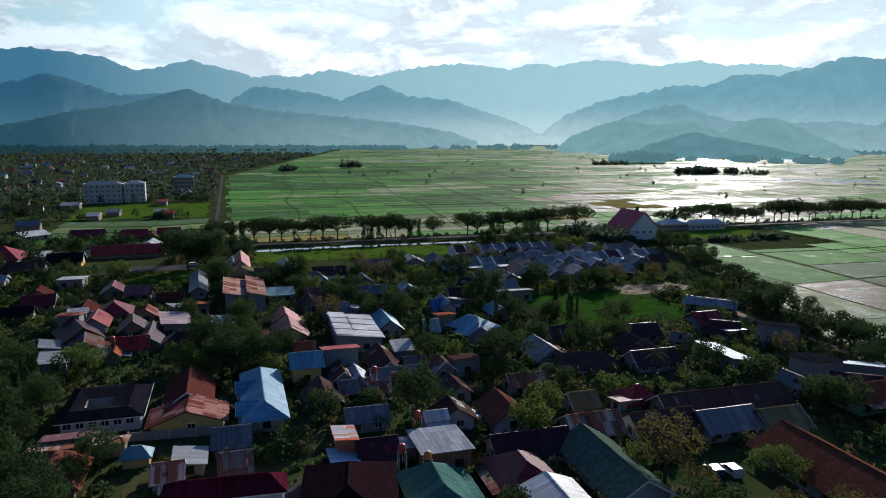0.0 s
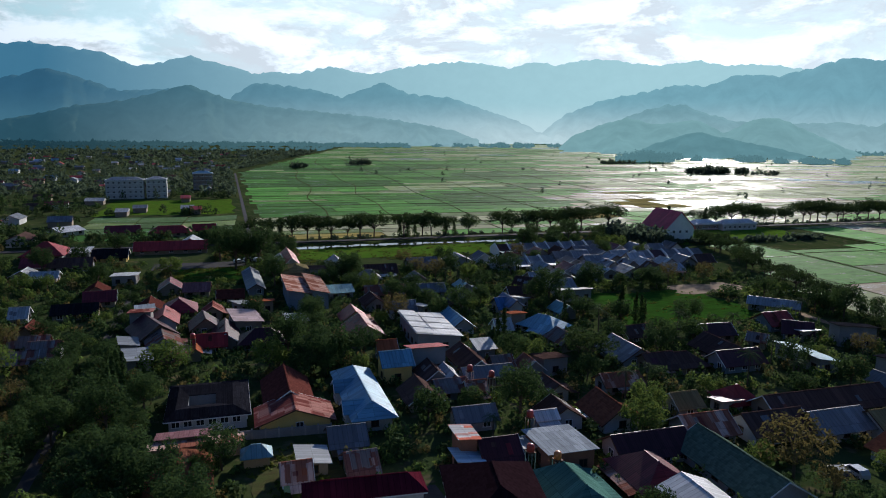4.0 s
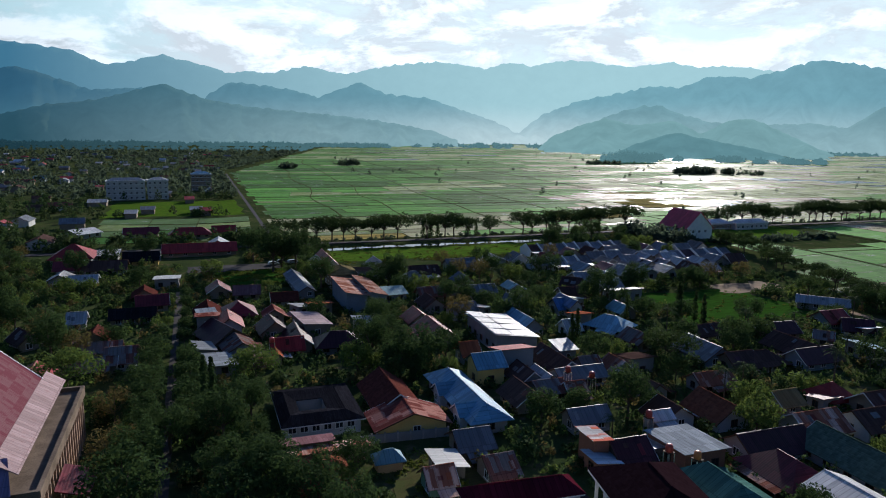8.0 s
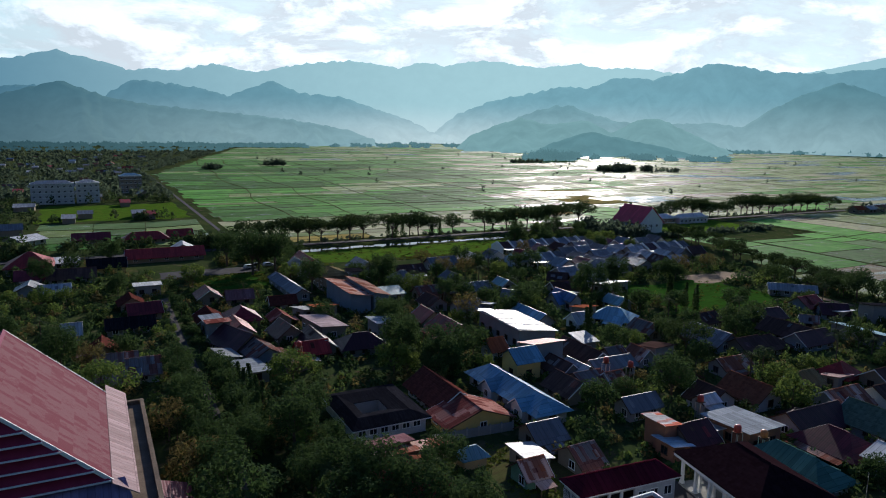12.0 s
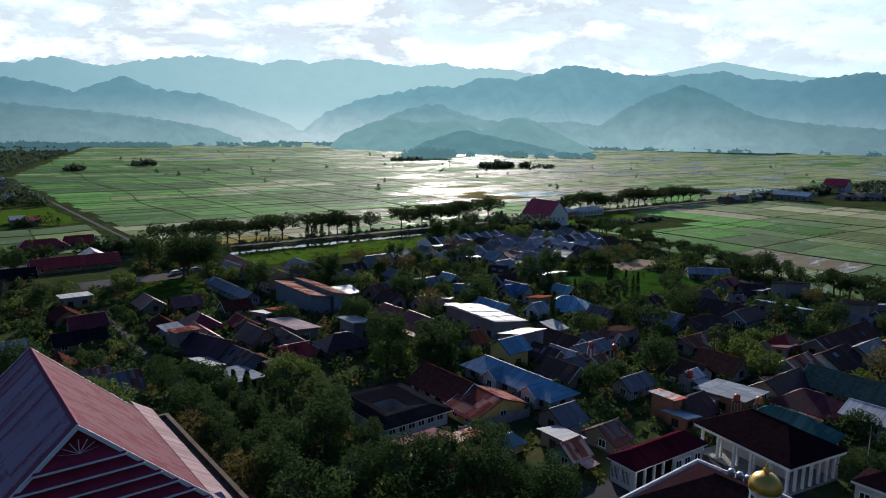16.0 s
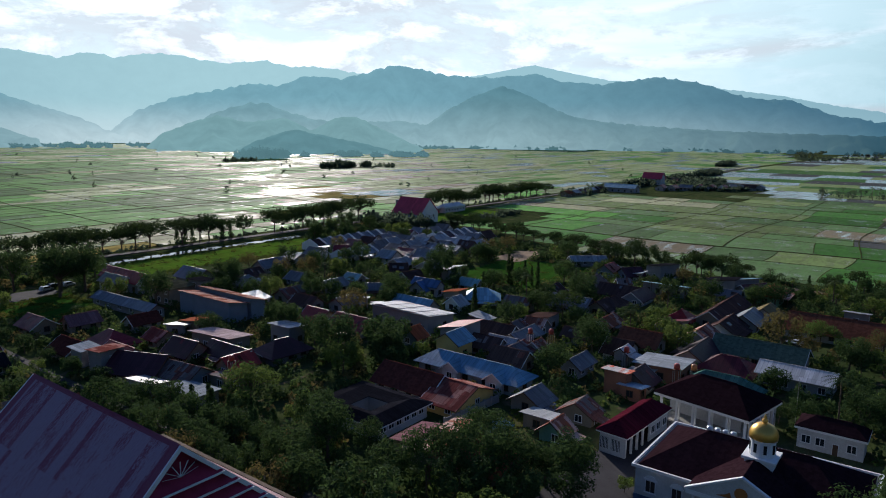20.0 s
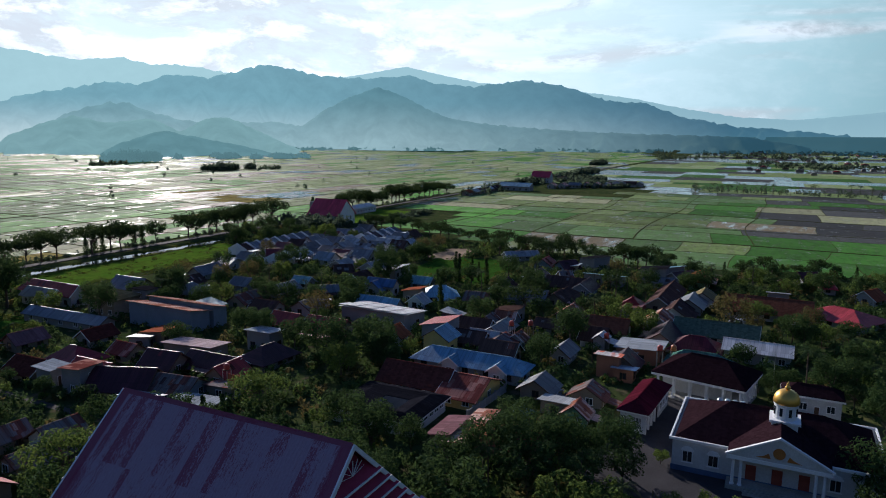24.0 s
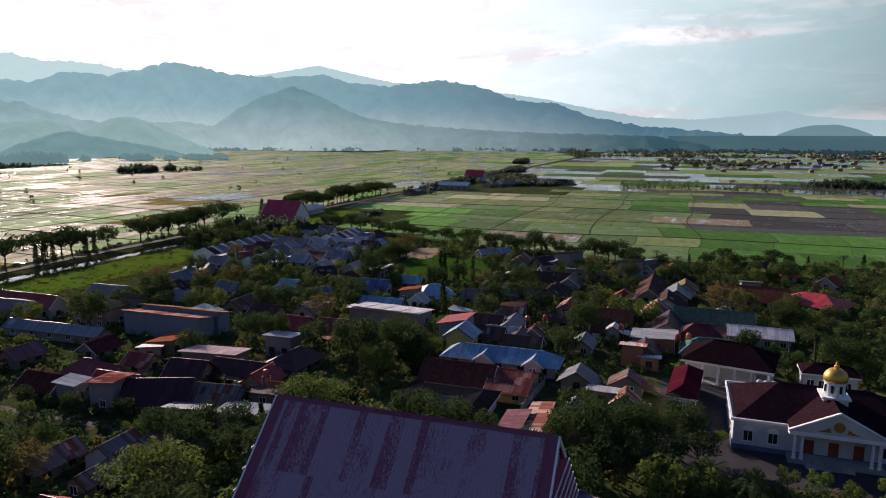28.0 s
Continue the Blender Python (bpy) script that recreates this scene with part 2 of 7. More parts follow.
def leafage(name, a, b2, light, through_leaf=0.24):
    m, nt, b, out = nodes_of(name)
    geo = nt.nodes.new("ShaderNodeNewGeometry").outputs["Random Per Island"]
    c = mixed(nt, geo, a, b2)
    c = mixed(nt, ranged(nt, random_of(nt), 0, 1, 0, 0.45), c, light)
    c = mixed(nt, ranged(nt, noise_node(nt, mapped(nt), 0.5, 3), 0.35, 0.65, 0, 0.5), c, tuple(k * 0.6 for k in a))
    nt.links.new(c, b.inputs["Base Color"])
    b.inputs["Roughness"].default_value = 0.85
    b.inputs["Specular IOR Level"].default_value = 0.02
    tr = nt.nodes.new("ShaderNodeBsdfTranslucent")
    nt.links.new(mixed(nt, 0.5, c, tuple(min(1, k * 1.6) for k in light)), tr.inputs["Color"])
    ms = nt.nodes.new("ShaderNodeMixShader")
    ms.inputs[0].default_value = through_leaf
    nt.links.new(b.outputs[0], ms.inputs[1]); nt.links.new(tr.outputs[0], ms.inputs[2])
    nt.links.new(ms.outputs[0], out.inputs["Surface"])
    return m


ROOF = {
    "red": roofing("roof red", (0.30, 0.03, 0.03), (0.16, 0.05, 0.04)), "maroon": roofing("roof maroon", (0.15, 0.022, 0.03), (0.09, 0.03, 0.035)),
    "wine": roofing("roof wine", (0.058, 0.018, 0.025), (0.09, 0.05, 0.05)), "brightred": roofing("roof bright red", (0.42, 0.05, 0.06), amount=0.15),
    "terracotta": roofing("roof terracotta", (0.155, 0.058, 0.034), (0.10, 0.06, 0.05), 0.5, 0.75, 0.5, tiles=True),
    "brown": roofing("roof brown", (0.086, 0.052, 0.044), (0.07, 0.05, 0.05), 0.5, 0.7), "dark": roofing("roof dark", (0.013, 0.013, 0.017), (0.06, 0.06, 0.065), 0.35, 0.65),
    "grey": roofing("roof grey", (0.15, 0.16, 0.175), (0.22, 0.17, 0.14), 0.4), "zinc": roofing("roof zinc", (0.34, 0.35, 0.35), (0.25, 0.19, 0.15), 0.4, 0.46),
    "white": roofing("roof white", (0.54, 0.535, 0.52), (0.42, 0.39, 0.36), 0.4, 0.46), "lightblue": roofing("roof light blue", (0.24, 0.42, 0.5), (0.3, 0.38, 0.42), 0.4, 0.46),
    "blue": roofing("roof blue", (0.13, 0.28, 0.38), (0.22, 0.36, 0.44), 0.35, 0.46), "bluedark": roofing("roof deep blue", (0.06, 0.13, 0.26), (0.12, 0.2, 0.30), 0.3),
    "bluegrey": roofing("roof slate blue", (0.175, 0.185, 0.195), (0.21, 0.21, 0.21), 0.4), "teal": roofing("roof teal", (0.17, 0.33, 0.34), (0.25, 0.33, 0.33), 0.4),
    "cyan": roofing("roof cyan", (0.2, 0.38, 0.43), (0.4, 0.5, 0.52), 0.35, 0.46), "olive": roofing("roof olive", (0.21, 0.17, 0.085), (0.12, 0.1, 0.06), 0.5, 0.7),
    "rust": roofing("roof patched rust", (0.21, 0.19, 0.18), (0.2, 0.09, 0.06), 0.6, 0.55, 0.35, 0.7, (0.17, 0.07, 0.055)),
    "rustorange": roofing("roof rusty orange", (0.26, 0.1, 0.065), (0.22, 0.10, 0.07), 0.55, 0.6, 0.35, 0.4, (0.45, 0.3, 0.24)),
    "rustred": roofing("roof rusty red", (0.17, 0.05, 0.04), (0.2, 0.1, 0.08), 0.5, 0.55, 0.4, 0.3, (0.30, 0.15, 0.12)),
    "orange": roofing("roof orange", (0.32, 0.1, 0.05), (0.3, 0.11, 0.07), 0.4, 0.6), "pink": roofing("roof faded pink", (0.20, 0.10, 0.105), (0.34, 0.25, 0.25), 0.5, 0.5),
    "green": roofing("roof mossy green", (0.075, 0.11, 0.08), (0.05, 0.06, 0.045), 0.5, 0.7, tiles=True), "greenroof": roofing("roof green", (0.075, 0.16, 0.13), (0.07, 0.14, 0.11), 0.4, 0.55),
    "lightgrey": roofing("roof pale zinc", (0.33, 0.36, 0.38), (0.24, 0.23, 0.22), 0.4, 0.5), "orangewhite": roofing("roof half painted", (0.55, 0.53, 0.5), (0.6, 0.3, 0.22), 0.2, 0.5, 0.2, 0.5, (0.55, 0.16, 0.1)),
    "paleblue": roofing("roof pale blue", (0.36, 0.44, 0.5), (0.4, 0.45, 0.5), 0.3, 0.46), "greytile": roofing("roof grey-green tile", (0.14, 0.17, 0.16), (0.25, 0.12, 0.08), 0.5, 0.65, 0.5, tiles=True),
    "pinkpale": roofing("roof bleached pink sheet", (0.40, 0.31, 0.30), (0.34, 0.22, 0.2), 0.4, 0.5),
    "slate": roofing("roof dark slate", (0.165, 0.165, 0.17), (0.22, 0.21, 0.2), 0.4, 0.6),
    "fadedpale": roofing("roof bleached red paint", (0.46, 0.34, 0.33), (0.34, 0.13, 0.12), 0.6, 0.5, 0.3),
    "redtile": roofing("roof dark red tile", (0.105, 0.034, 0.026), (0.08, 0.035, 0.03), 0.5, 0.7, 0.5, tiles=True),
    "black": roofing("roof black tile", (0.018, 0.015, 0.017), (0.03, 0.024, 0.025), 0.35, 0.75, 0.4, tiles=True),
    "plum": roofing("roof plum-black tile", (0.024, 0.012, 0.015), (0.032, 0.016, 0.019), 0.25, 0.85, 0.05, tiles=True),
    "crimson": roofing("roof dark crimson sheet", (0.075, 0.011, 0.02), (0.06, 0.016, 0.022), 0.3, 0.7, 0.15),
    "farred": roofing("roof church red", (0.5, 0.05, 0.08), amount=0.15),
}
WALL = {k: plain("wall " + k, c, 0.85, 0.18, 0.8, d) for k, c, d in (
    ("white", (0.56, 0.56, 0.54), (0.30, 0.28, 0.26)), ("dull", (0.36, 0.36, 0.35), (0.20, 0.19, 0.18)), ("cream", (0.27, 0.225, 0.17), (0.15, 0.12, 0.10)), ("grey", (0.24, 0.24, 0.24), (0.18, 0.17, 0.16)),
    ("bluewall", (0.22, 0.26, 0.30), (0.15, 0.17, 0.19)), ("yellow", (0.66, 0.47, 0.16), (0.4, 0.3, 0.14)), ("olive", (0.48, 0.45, 0.28), (0.28, 0.25, 0.16)),
    ("green", (0.22, 0.40, 0.26), (0.14, 0.22, 0.15)), ("orangewall", (0.62, 0.27, 0.12), (0.36, 0.18, 0.1)), ("brick", (0.32, 0.15, 0.09), (0.2, 0.1, 0.07)),
    ("concrete", (0.27, 0.26, 0.25), (0.15, 0.14, 0.13)), ("gold", (0.62, 0.42, 0.2), (0.4, 0.27, 0.14)))}
TRIM = plain("trim white paint", (0.78, 0.78, 0.76), 0.6, 0.1)
WOOD = plain("dark timber", (0.12, 0.07, 0.045), 0.7)
CONCRETE = plain("weathered concrete", (0.34, 0.33, 0.30), 0.9, 0.35, 0.7, (0.12, 0.115, 0.1), bump=0.2)
ASPHALT = plain("asphalt", (0.042, 0.04, 0.044), 0.9, 0.35, 0.6, (0.065, 0.06, 0.056))
DIRT = plain("bare earth", (0.26, 0.18, 0.11), 0.95, 0.35, 0.4, (0.14, 0.10, 0.06))
GLASS = plain("dark window glass", (0.02, 0.025, 0.03), 0.12, 0.1, bump=0)
TRUNK = plain("bark", (0.11, 0.085, 0.065), 0.9)
GOLD = plain("gilded dome", (0.72, 0.42, 0.08), 0.35, 0.15, 2.0, (0.45, 0.25, 0.05), metal=0.6, bump=0.05)
LEAF = {
    "deep": leafage("leaves deep green", (0.0154, 0.0322, 0.014), (0.0532, 0.098, 0.0308), (0.077, 0.1232, 0.0364)),
    "fresh": leafage("leaves fresh green", (0.0392, 0.084, 0.0196), (0.14, 0.217, 0.0476), (0.175, 0.217, 0.0476)),
    "dusty": leafage("leaves dusty olive", (0.06734, 0.0777, 0.03108), (0.114, 0.1088, 0.04144), (0.1974, 0.1456, 0.04662)),
    "palm": leafage("palm fronds", (0.0259, 0.0518, 0.02072), (0.0518, 0.08288, 0.03108), (0.09324, 0.114, 0.04144)),
    "grass": leafage("grass blades", (0.06, 0.11, 0.015), (0.10, 0.14, 0.022), (0.14, 0.14, 0.03)),
    # paler and bluer than the near leaves: haze painted into the colour
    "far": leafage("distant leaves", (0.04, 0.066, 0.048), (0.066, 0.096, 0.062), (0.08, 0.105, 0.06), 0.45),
    "rain": leafage("rain tree leaves", (0.02072, 0.04144, 0.01652), (0.04144, 0.06832, 0.02282), (0.06216, 0.09324, 0.02492)),
}


def field_material(name, cols, wet, rough, scale=0.08, streak=(1, 1, 1), shine=0.24, still=0.26):
    """A paddy: plants, mud and standing water in patches."""
    m, nt, b, _ = nodes_of(name)

    def shifted(vec):
        # each plot has a growth pattern of its own
        n = nt.nodes.new("ShaderNodeVectorMath"); n.operation = "ADD"
        k = nt.nodes.new("ShaderNodeVectorMath"); k.operation = "SCALE"; k.inputs[0].default_value = (310.0, 170.0, 50.0)
        nt.links.new(random_of(nt), k.inputs["Scale"])
        nt.links.new(vec, n.inputs[0]); nt.links.new(k.outputs[0], n.inputs[1])
        return n.outputs[0]
    v = shifted(mapped(nt, streak, "Object"))
    big, mid, fine = noise_node(nt, v, scale, 5, 0.6, 0.5), noise_node(nt, shifted(mapped(nt, (0.35 * streak[0], 1.3, 1))), scale * 2.4, 7, 0.72, 0.8), noise_node(nt, v, scale * 22, 5, 0.75)
    c = mixed(nt, ranged(nt, big, 0.38, 0.62, 0, 1), cols[0], cols[1])
    c = mixed(nt, ranged(nt, mid, 0.44, 0.58, 0, 0.65), c, tuple(k * 0.45 for k in cols[2]))
    c = mixed(nt, ranged(nt, fine, 0.4, 0.65, 0, 0.6), c, cols[2])
    if wet:
        # bare silt where the plants have not closed
        c = mixed(nt, ranged(nt, mixed(nt, 0.5, mid, noise_node(nt, v, scale * 1.6, 5)), 0.51, 0.57, 0, min(0.4, wet * 1.1)), c, (0.26, 0.28, 0.18))
    hue = nt.nodes.new("ShaderNodeHueSaturation")
    nt.links.new(ranged(nt, random_of(nt), 0, 1, 0.72, 1.25), hue.inputs["Value"])
    nt.links.new(c, hue.inputs["Color"])
    nt.links.new(hue.outputs[0], b.inputs["Base Color"])
    if wet:
        damp = mixed(nt, 0.22, mixed(nt, 0.5, big, mid), fine)
        w = ranged(nt, damp, 0.55 - wet * 0.13, 0.62 - wet * 0.1, rough, still, True)
        nt.links.new(w, b.inputs["Roughness"])
        nt.links.new(ranged(nt, w, still, rough - 0.05, shine, 0.02), b.inputs["Specular IOR Level"])
    else:
        b.inputs["Roughness"].default_value = rough
        b.inputs["Specular IOR Level"].default_value = 0.0
    bumped(nt, b, fine, 0.25, 0.03)
    return m


FIELD = {
    "green": field_material("rice green", ((0.075, 0.27, 0.03), (0.115, 0.31, 0.045), (0.085, 0.24, 0.035)), 0.08, 0.8, shine=0.05, still=0.26),
    "deep": field_material("rice deep green", ((0.052, 0.165, 0.025), (0.068, 0.185, 0.03), (0.055, 0.15, 0.026)), 0.1, 0.8, shine=0.1, still=0.24),
    "young": field_material("young rice in water", ((0.17, 0.25, 0.075), (0.24, 0.30, 0.11), (0.19, 0.21, 0.08)), 0.3, 0.7, shine=0.12, still=0.24),
    "olive": field_material("thin olive rice", ((0.14, 0.22, 0.06), (0.18, 0.25, 0.08), (0.15, 0.17, 0.065)), 0.15, 0.75, shine=0.1, still=0.26),
    "pale": field_material("pale rice stubble", ((0.38, 0.39, 0.22), (0.30, 0.34, 0.16), (0.34, 0.31, 0.18)), 0.12, 0.8, shine=0.12),
    "wetgreen": field_material("rice in shallow water", ((0.085, 0.17, 0.05), (0.11, 0.195, 0.068), (0.095, 0.14, 0.05)), 0.12, 0.75, shine=0.14, still=0.24),
    "gold": field_material("ripe rice", ((0.34, 0.27, 0.08), (0.27, 0.24, 0.09), (0.22, 0.17, 0.07)), 0, 0.85),
    "mud": field_material("flooded mud", ((0.20, 0.155, 0.085), (0.14, 0.115, 0.07), (0.22, 0.17, 0.10)), 0.4, 0.65, 0.1, (0.5, 1, 1), shine=0.2, still=0.2),
    "water": field_material("flooded paddy", ((0.07, 0.075, 0.065), (0.09, 0.09, 0.075), (0.06, 0.06, 0.05)), 1.0, 0.5, shine=0.5, still=0.14),
    "plough": field_material("ploughed dark soil", ((0.07, 0.072, 0.07), (0.056, 0.06, 0.06), (0.085, 0.082, 0.075)), 0.05, 0.8),
}
BUND = field_material("grassy bund", ((0.05, 0.075, 0.02), (0.08, 0.09, 0.03), (0.09, 0.07, 0.035)), 0, 0.95, 0.3)


def ground_material():
    m, nt, b, _ = nodes_of("village ground")
    v = mapped(nt, coord="Object")
    big, mid, fine = noise_node(nt, v, 0.035, 5), noise_node(nt, v, 0.25, 5), noise_node(nt, v, 2.0, 6)
    c = mixed(nt, ranged(nt, big, 0.42, 0.6, 0, 1), (0.035, 0.055, 0.018), (0.06, 0.075, 0.025))
    c = mixed(nt, ranged(nt, mid, 0.56, 0.68, 0, 0.8), c, (0.15, 0.11, 0.07))
    c = mixed(nt, ranged(nt, fine, 0.4, 0.7, 0, 0.6), c, (0.03, 0.035, 0.018))
    nt.links.new(c, b.inputs["Base Color"])
    b.inputs["Roughness"].default_value = 0.95
    b.inputs["Specular IOR Level"].default_value = 0.0
    bumped(nt, b, fine, 0.4, 0.1)
    return m


def church_sheet(name, base, red, amount, fleck, course):
    """Painted roofing sheets in narrow lengths; the paint has gone from each to another degree. x runs along the ridge, y down the slope."""
    m, nt, b, _ = nodes_of(name)
    cells = nt.nodes.new("ShaderNodeVectorMath"); cells.operation = "FLOOR"
    nt.links.new(mapped(nt, (1 / 0.85, course, 0)), cells.inputs[0])
    each = nt.nodes.new("ShaderNodeTexWhiteNoise"); each.noise_dimensions = "2D"
    nt.links.new(cells.outputs[0], each.inputs["Vector"])
    wide = noise_node(nt, mapped(nt, (0.30, 0.16, 0)), 1.0, 3, 0.5)
    fine = noise_node(nt, mapped(nt, (6.0, 0.8, 0)), 1.0, 6, 0.75)
    flakes = noise_node(nt, mapped(nt, (3.6, 1.5, 0)), 2.0, 6, 0.75)
    f = mixed(nt, 0.6, each.outputs["Value"], wide)
    f = mixed(nt, fleck, f, mixed(nt, 0.5, fine, flakes))
    c = mixed(nt, ranged(nt, flakes, 0.35, 0.7, 0, 1), base, tuple(k * 0.82 for k in base))
    c = mixed(nt, ranged(nt, f, 0.60 - amount, 0.645 - amount, 0, 0.9, True), c, red)
    c = mixed(nt, ranged(nt, fine, 0.45, 0.75, 0, 0.6), c, tuple((p + q) / 2 for p, q in zip(base, red)))
    # unfaded strip along both verges
    sep = nt.nodes.new("ShaderNodeSeparateXYZ")
    nt.links.new(mapped(nt), sep.inputs[0])
    end = nt.nodes.new("ShaderNodeMath"); end.operation = "ABSOLUTE"
    nt.links.new(sep.outputs["X"], end.inputs[0])
    c = mixed(nt, ranged(nt, end.outputs[0], 13.9, 14.1, 0, 0.85), c, red)
    nt.links.new(c, b.inputs["Base Color"])
    nt.links.new(ranged(nt, fine, 0.3, 0.7, 0.6, 0.8), b.inputs["Roughness"])
    b.inputs["Specular IOR Level"].default_value = 0.025
    w = nt.nodes.new("ShaderNodeTexWave")
    w.wave_type, w.bands_direction = "BANDS", "X"
    w.inputs["Scale"].default_value = 0.75
    nt.links.new(mapped(nt), w.inputs["Vector"])
    bumped(nt, b, w.outputs["Fac"], 0.3, 0.05)
    return m


ROOF["faded"] = church_sheet("roof faded red paint", (0.335, 0.235, 0.28), (0.20, 0.045, 0.075), 0.085, 0.68, 0.13)
ROOF["fadedred"] = church_sheet("roof worn red paint", (0.17, 0.07, 0.08), (0.125, 0.022, 0.035), 0.11, 0.62, 0.5)
GROUND = ground_material()


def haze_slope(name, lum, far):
    """Wooded mountain side, a backdrop; the haze over it is painted as emission."""
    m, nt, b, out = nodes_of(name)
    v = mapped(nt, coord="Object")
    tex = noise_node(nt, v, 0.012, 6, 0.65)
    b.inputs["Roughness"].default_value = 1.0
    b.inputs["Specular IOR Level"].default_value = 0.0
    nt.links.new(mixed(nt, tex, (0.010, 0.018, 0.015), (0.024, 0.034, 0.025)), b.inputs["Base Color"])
    # emission stands for the haze: brighter towards MIST_AZ and low on the slope
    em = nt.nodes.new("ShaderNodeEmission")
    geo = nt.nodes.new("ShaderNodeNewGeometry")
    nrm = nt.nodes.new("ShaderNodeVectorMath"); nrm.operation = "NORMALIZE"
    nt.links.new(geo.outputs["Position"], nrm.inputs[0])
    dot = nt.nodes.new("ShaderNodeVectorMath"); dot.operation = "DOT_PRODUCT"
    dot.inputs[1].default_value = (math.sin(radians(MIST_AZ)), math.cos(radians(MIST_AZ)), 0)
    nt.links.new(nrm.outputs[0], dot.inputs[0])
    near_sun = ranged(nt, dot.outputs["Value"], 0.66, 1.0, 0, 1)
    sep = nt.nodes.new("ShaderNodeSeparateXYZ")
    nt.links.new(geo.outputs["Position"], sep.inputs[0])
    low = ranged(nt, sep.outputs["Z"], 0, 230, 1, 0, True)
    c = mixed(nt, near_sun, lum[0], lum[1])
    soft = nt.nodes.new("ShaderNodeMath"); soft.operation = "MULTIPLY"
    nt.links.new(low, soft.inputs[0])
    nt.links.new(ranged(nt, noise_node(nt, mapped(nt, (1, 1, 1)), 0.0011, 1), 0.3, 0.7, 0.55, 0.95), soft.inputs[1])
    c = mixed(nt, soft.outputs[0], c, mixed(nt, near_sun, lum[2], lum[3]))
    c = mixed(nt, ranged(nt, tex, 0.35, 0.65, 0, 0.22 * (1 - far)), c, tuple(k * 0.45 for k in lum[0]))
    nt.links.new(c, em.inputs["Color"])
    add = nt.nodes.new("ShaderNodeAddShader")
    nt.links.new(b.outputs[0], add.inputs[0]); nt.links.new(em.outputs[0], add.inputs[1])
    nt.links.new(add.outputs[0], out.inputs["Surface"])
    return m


# bearing at which the painted haze is brightest
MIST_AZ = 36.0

# ---- mesh helpers ----
def mesh_of(name, verts, faces, mats, idx=None, smooth=False):
    me = bpy.data.meshes.new(name)
    me.from_pydata([tuple(v) for v in verts], [], [tuple(f) for f in faces])
    for m in (mats if isinstance(mats, (list, tuple)) else [mats]):
        me.materials.append(m)
    if idx is not None:
        me.polygons.foreach_set("material_index", idx)
    if smooth:
        me.polygons.foreach_set("use_smooth", [True] * len(me.polygons))
    me.update()
    return me


def part(name, me, parent, label="", m=None):
    ob = new(name, me)
    ob.parent = parent
    if m is not None:
        ob.matrix_basis = m
    if label:
        tagged(ob, label)
    return ob


class Solid:
    """Collects boxes and other closed shapes into one mesh."""

    def __init__(self):
        self.v, self.f, self.i = [], [], []

    def box(self, x0, y0, z0, x1, y1, z1, m=0):
        n = len(self.v)
        self.v += [(x, y, z) for z in (z0, z1) for x, y in ((x0, y0), (x1, y0), (x1, y1), (x0, y1))]
        self.f += [tuple(n + k for k in q) for q in ((3, 2, 1, 0), (4, 5, 6, 7), (0, 1, 5, 4), (1, 2, 6, 5), (2, 3, 7, 6), (3, 0, 4, 7))]
        self.i += [m] * 6
        return self

    def prism(self, pts, vec, m=0):
        """A flat outline pushed along vec."""
        n, k = len(self.v), len(pts)
        vec = Vector(vec)
        self.v += [tuple(p) for p in pts] + [tuple(Vector(p) + vec) for p in pts]
        self.f += [tuple(n + j for j in reversed(range(k))), tuple(n + k + j for j in range(k))]
        self.f += [(n + j, n + (j + 1) % k, n + k + (j + 1) % k, n + k + j) for j in range(k)]
        self.i += [m] * (k + 2)
        return self

    def lathe(self, rings, x=0, y=0, seg=16, m=0):
        """Rings of (radius, z), bottom to top, round an upright axis."""
        n = len(self.v)
        for r, z in rings:
            self.v += [(x + r * math.cos(2 * math.pi * j / seg), y + r * math.sin(2 * math.pi * j / seg), z) for j in range(seg)]
        for a in range(len(rings) - 1):
            for j in range(seg):
                p, q = n + a * seg + j, n + a * seg + (j + 1) % seg
                self.f.append((p, q, q + seg, p + seg))
                self.i.append(m)
        self.f += [tuple(n + j for j in reversed(range(seg))), tuple(n + (len(rings) - 1) * seg + j for j in range(seg))]
        self.i += [m, m]
        return self

    def mesh(self, name, mats, smooth=False):
        return mesh_of(name, self.v, self.f, mats, self.i, smooth)


def thing(name, x, y, z=0.0, rz=0.0, label="", category="", group="", kind=""):
    ob = new(name)
    ob.empty_display_size = 0.5
    ob.matrix_basis = pose(x, y, z, 0, 0, rz)
    return tagged(ob, label, category, group, kind)


# ---- ground ----
ground = new("ground", mesh_of("ground", [(-6500, -6500, 0), (6500, -6500, 0), (6500, 6500, 0), (-6500, 6500, 0)], [(0, 1, 2, 3)], GROUND))
tagged(ground, "flat dark green and brown ground under village and fields", "ground", kind="structure")


def flat(name, x0, y0, x1, y1, mat, label, cat, z=0.03, wobble=0.0, kind="structure"):
    """A level patch with a slightly uneven outline."""
    rng, pts = random.Random(name + str(x0)), []
    for ax, ay, bx, by in ((x0, y0, x1, y0), (x1, y0, x1, y1), (x1, y1, x0, y1), (x0, y1, x0, y0)):
        for k in range(6):
            pts.append((ax + (bx - ax) * k / 6 + rng.uniform(-wobble, wobble), ay + (by - ay) * k / 6 + rng.uniform(-wobble, wobble), z))
    n = len(pts)
    low = [(p[0], p[1], -0.1) for p in pts]
    ob = new(name, mesh_of(name, pts + low, [tuple(range(n))] + [(j, n + j, n + (j + 1) % n, (j + 1) % n) for j in range(n)], mat))
    return tagged(ob, label, cat, kind=kind)


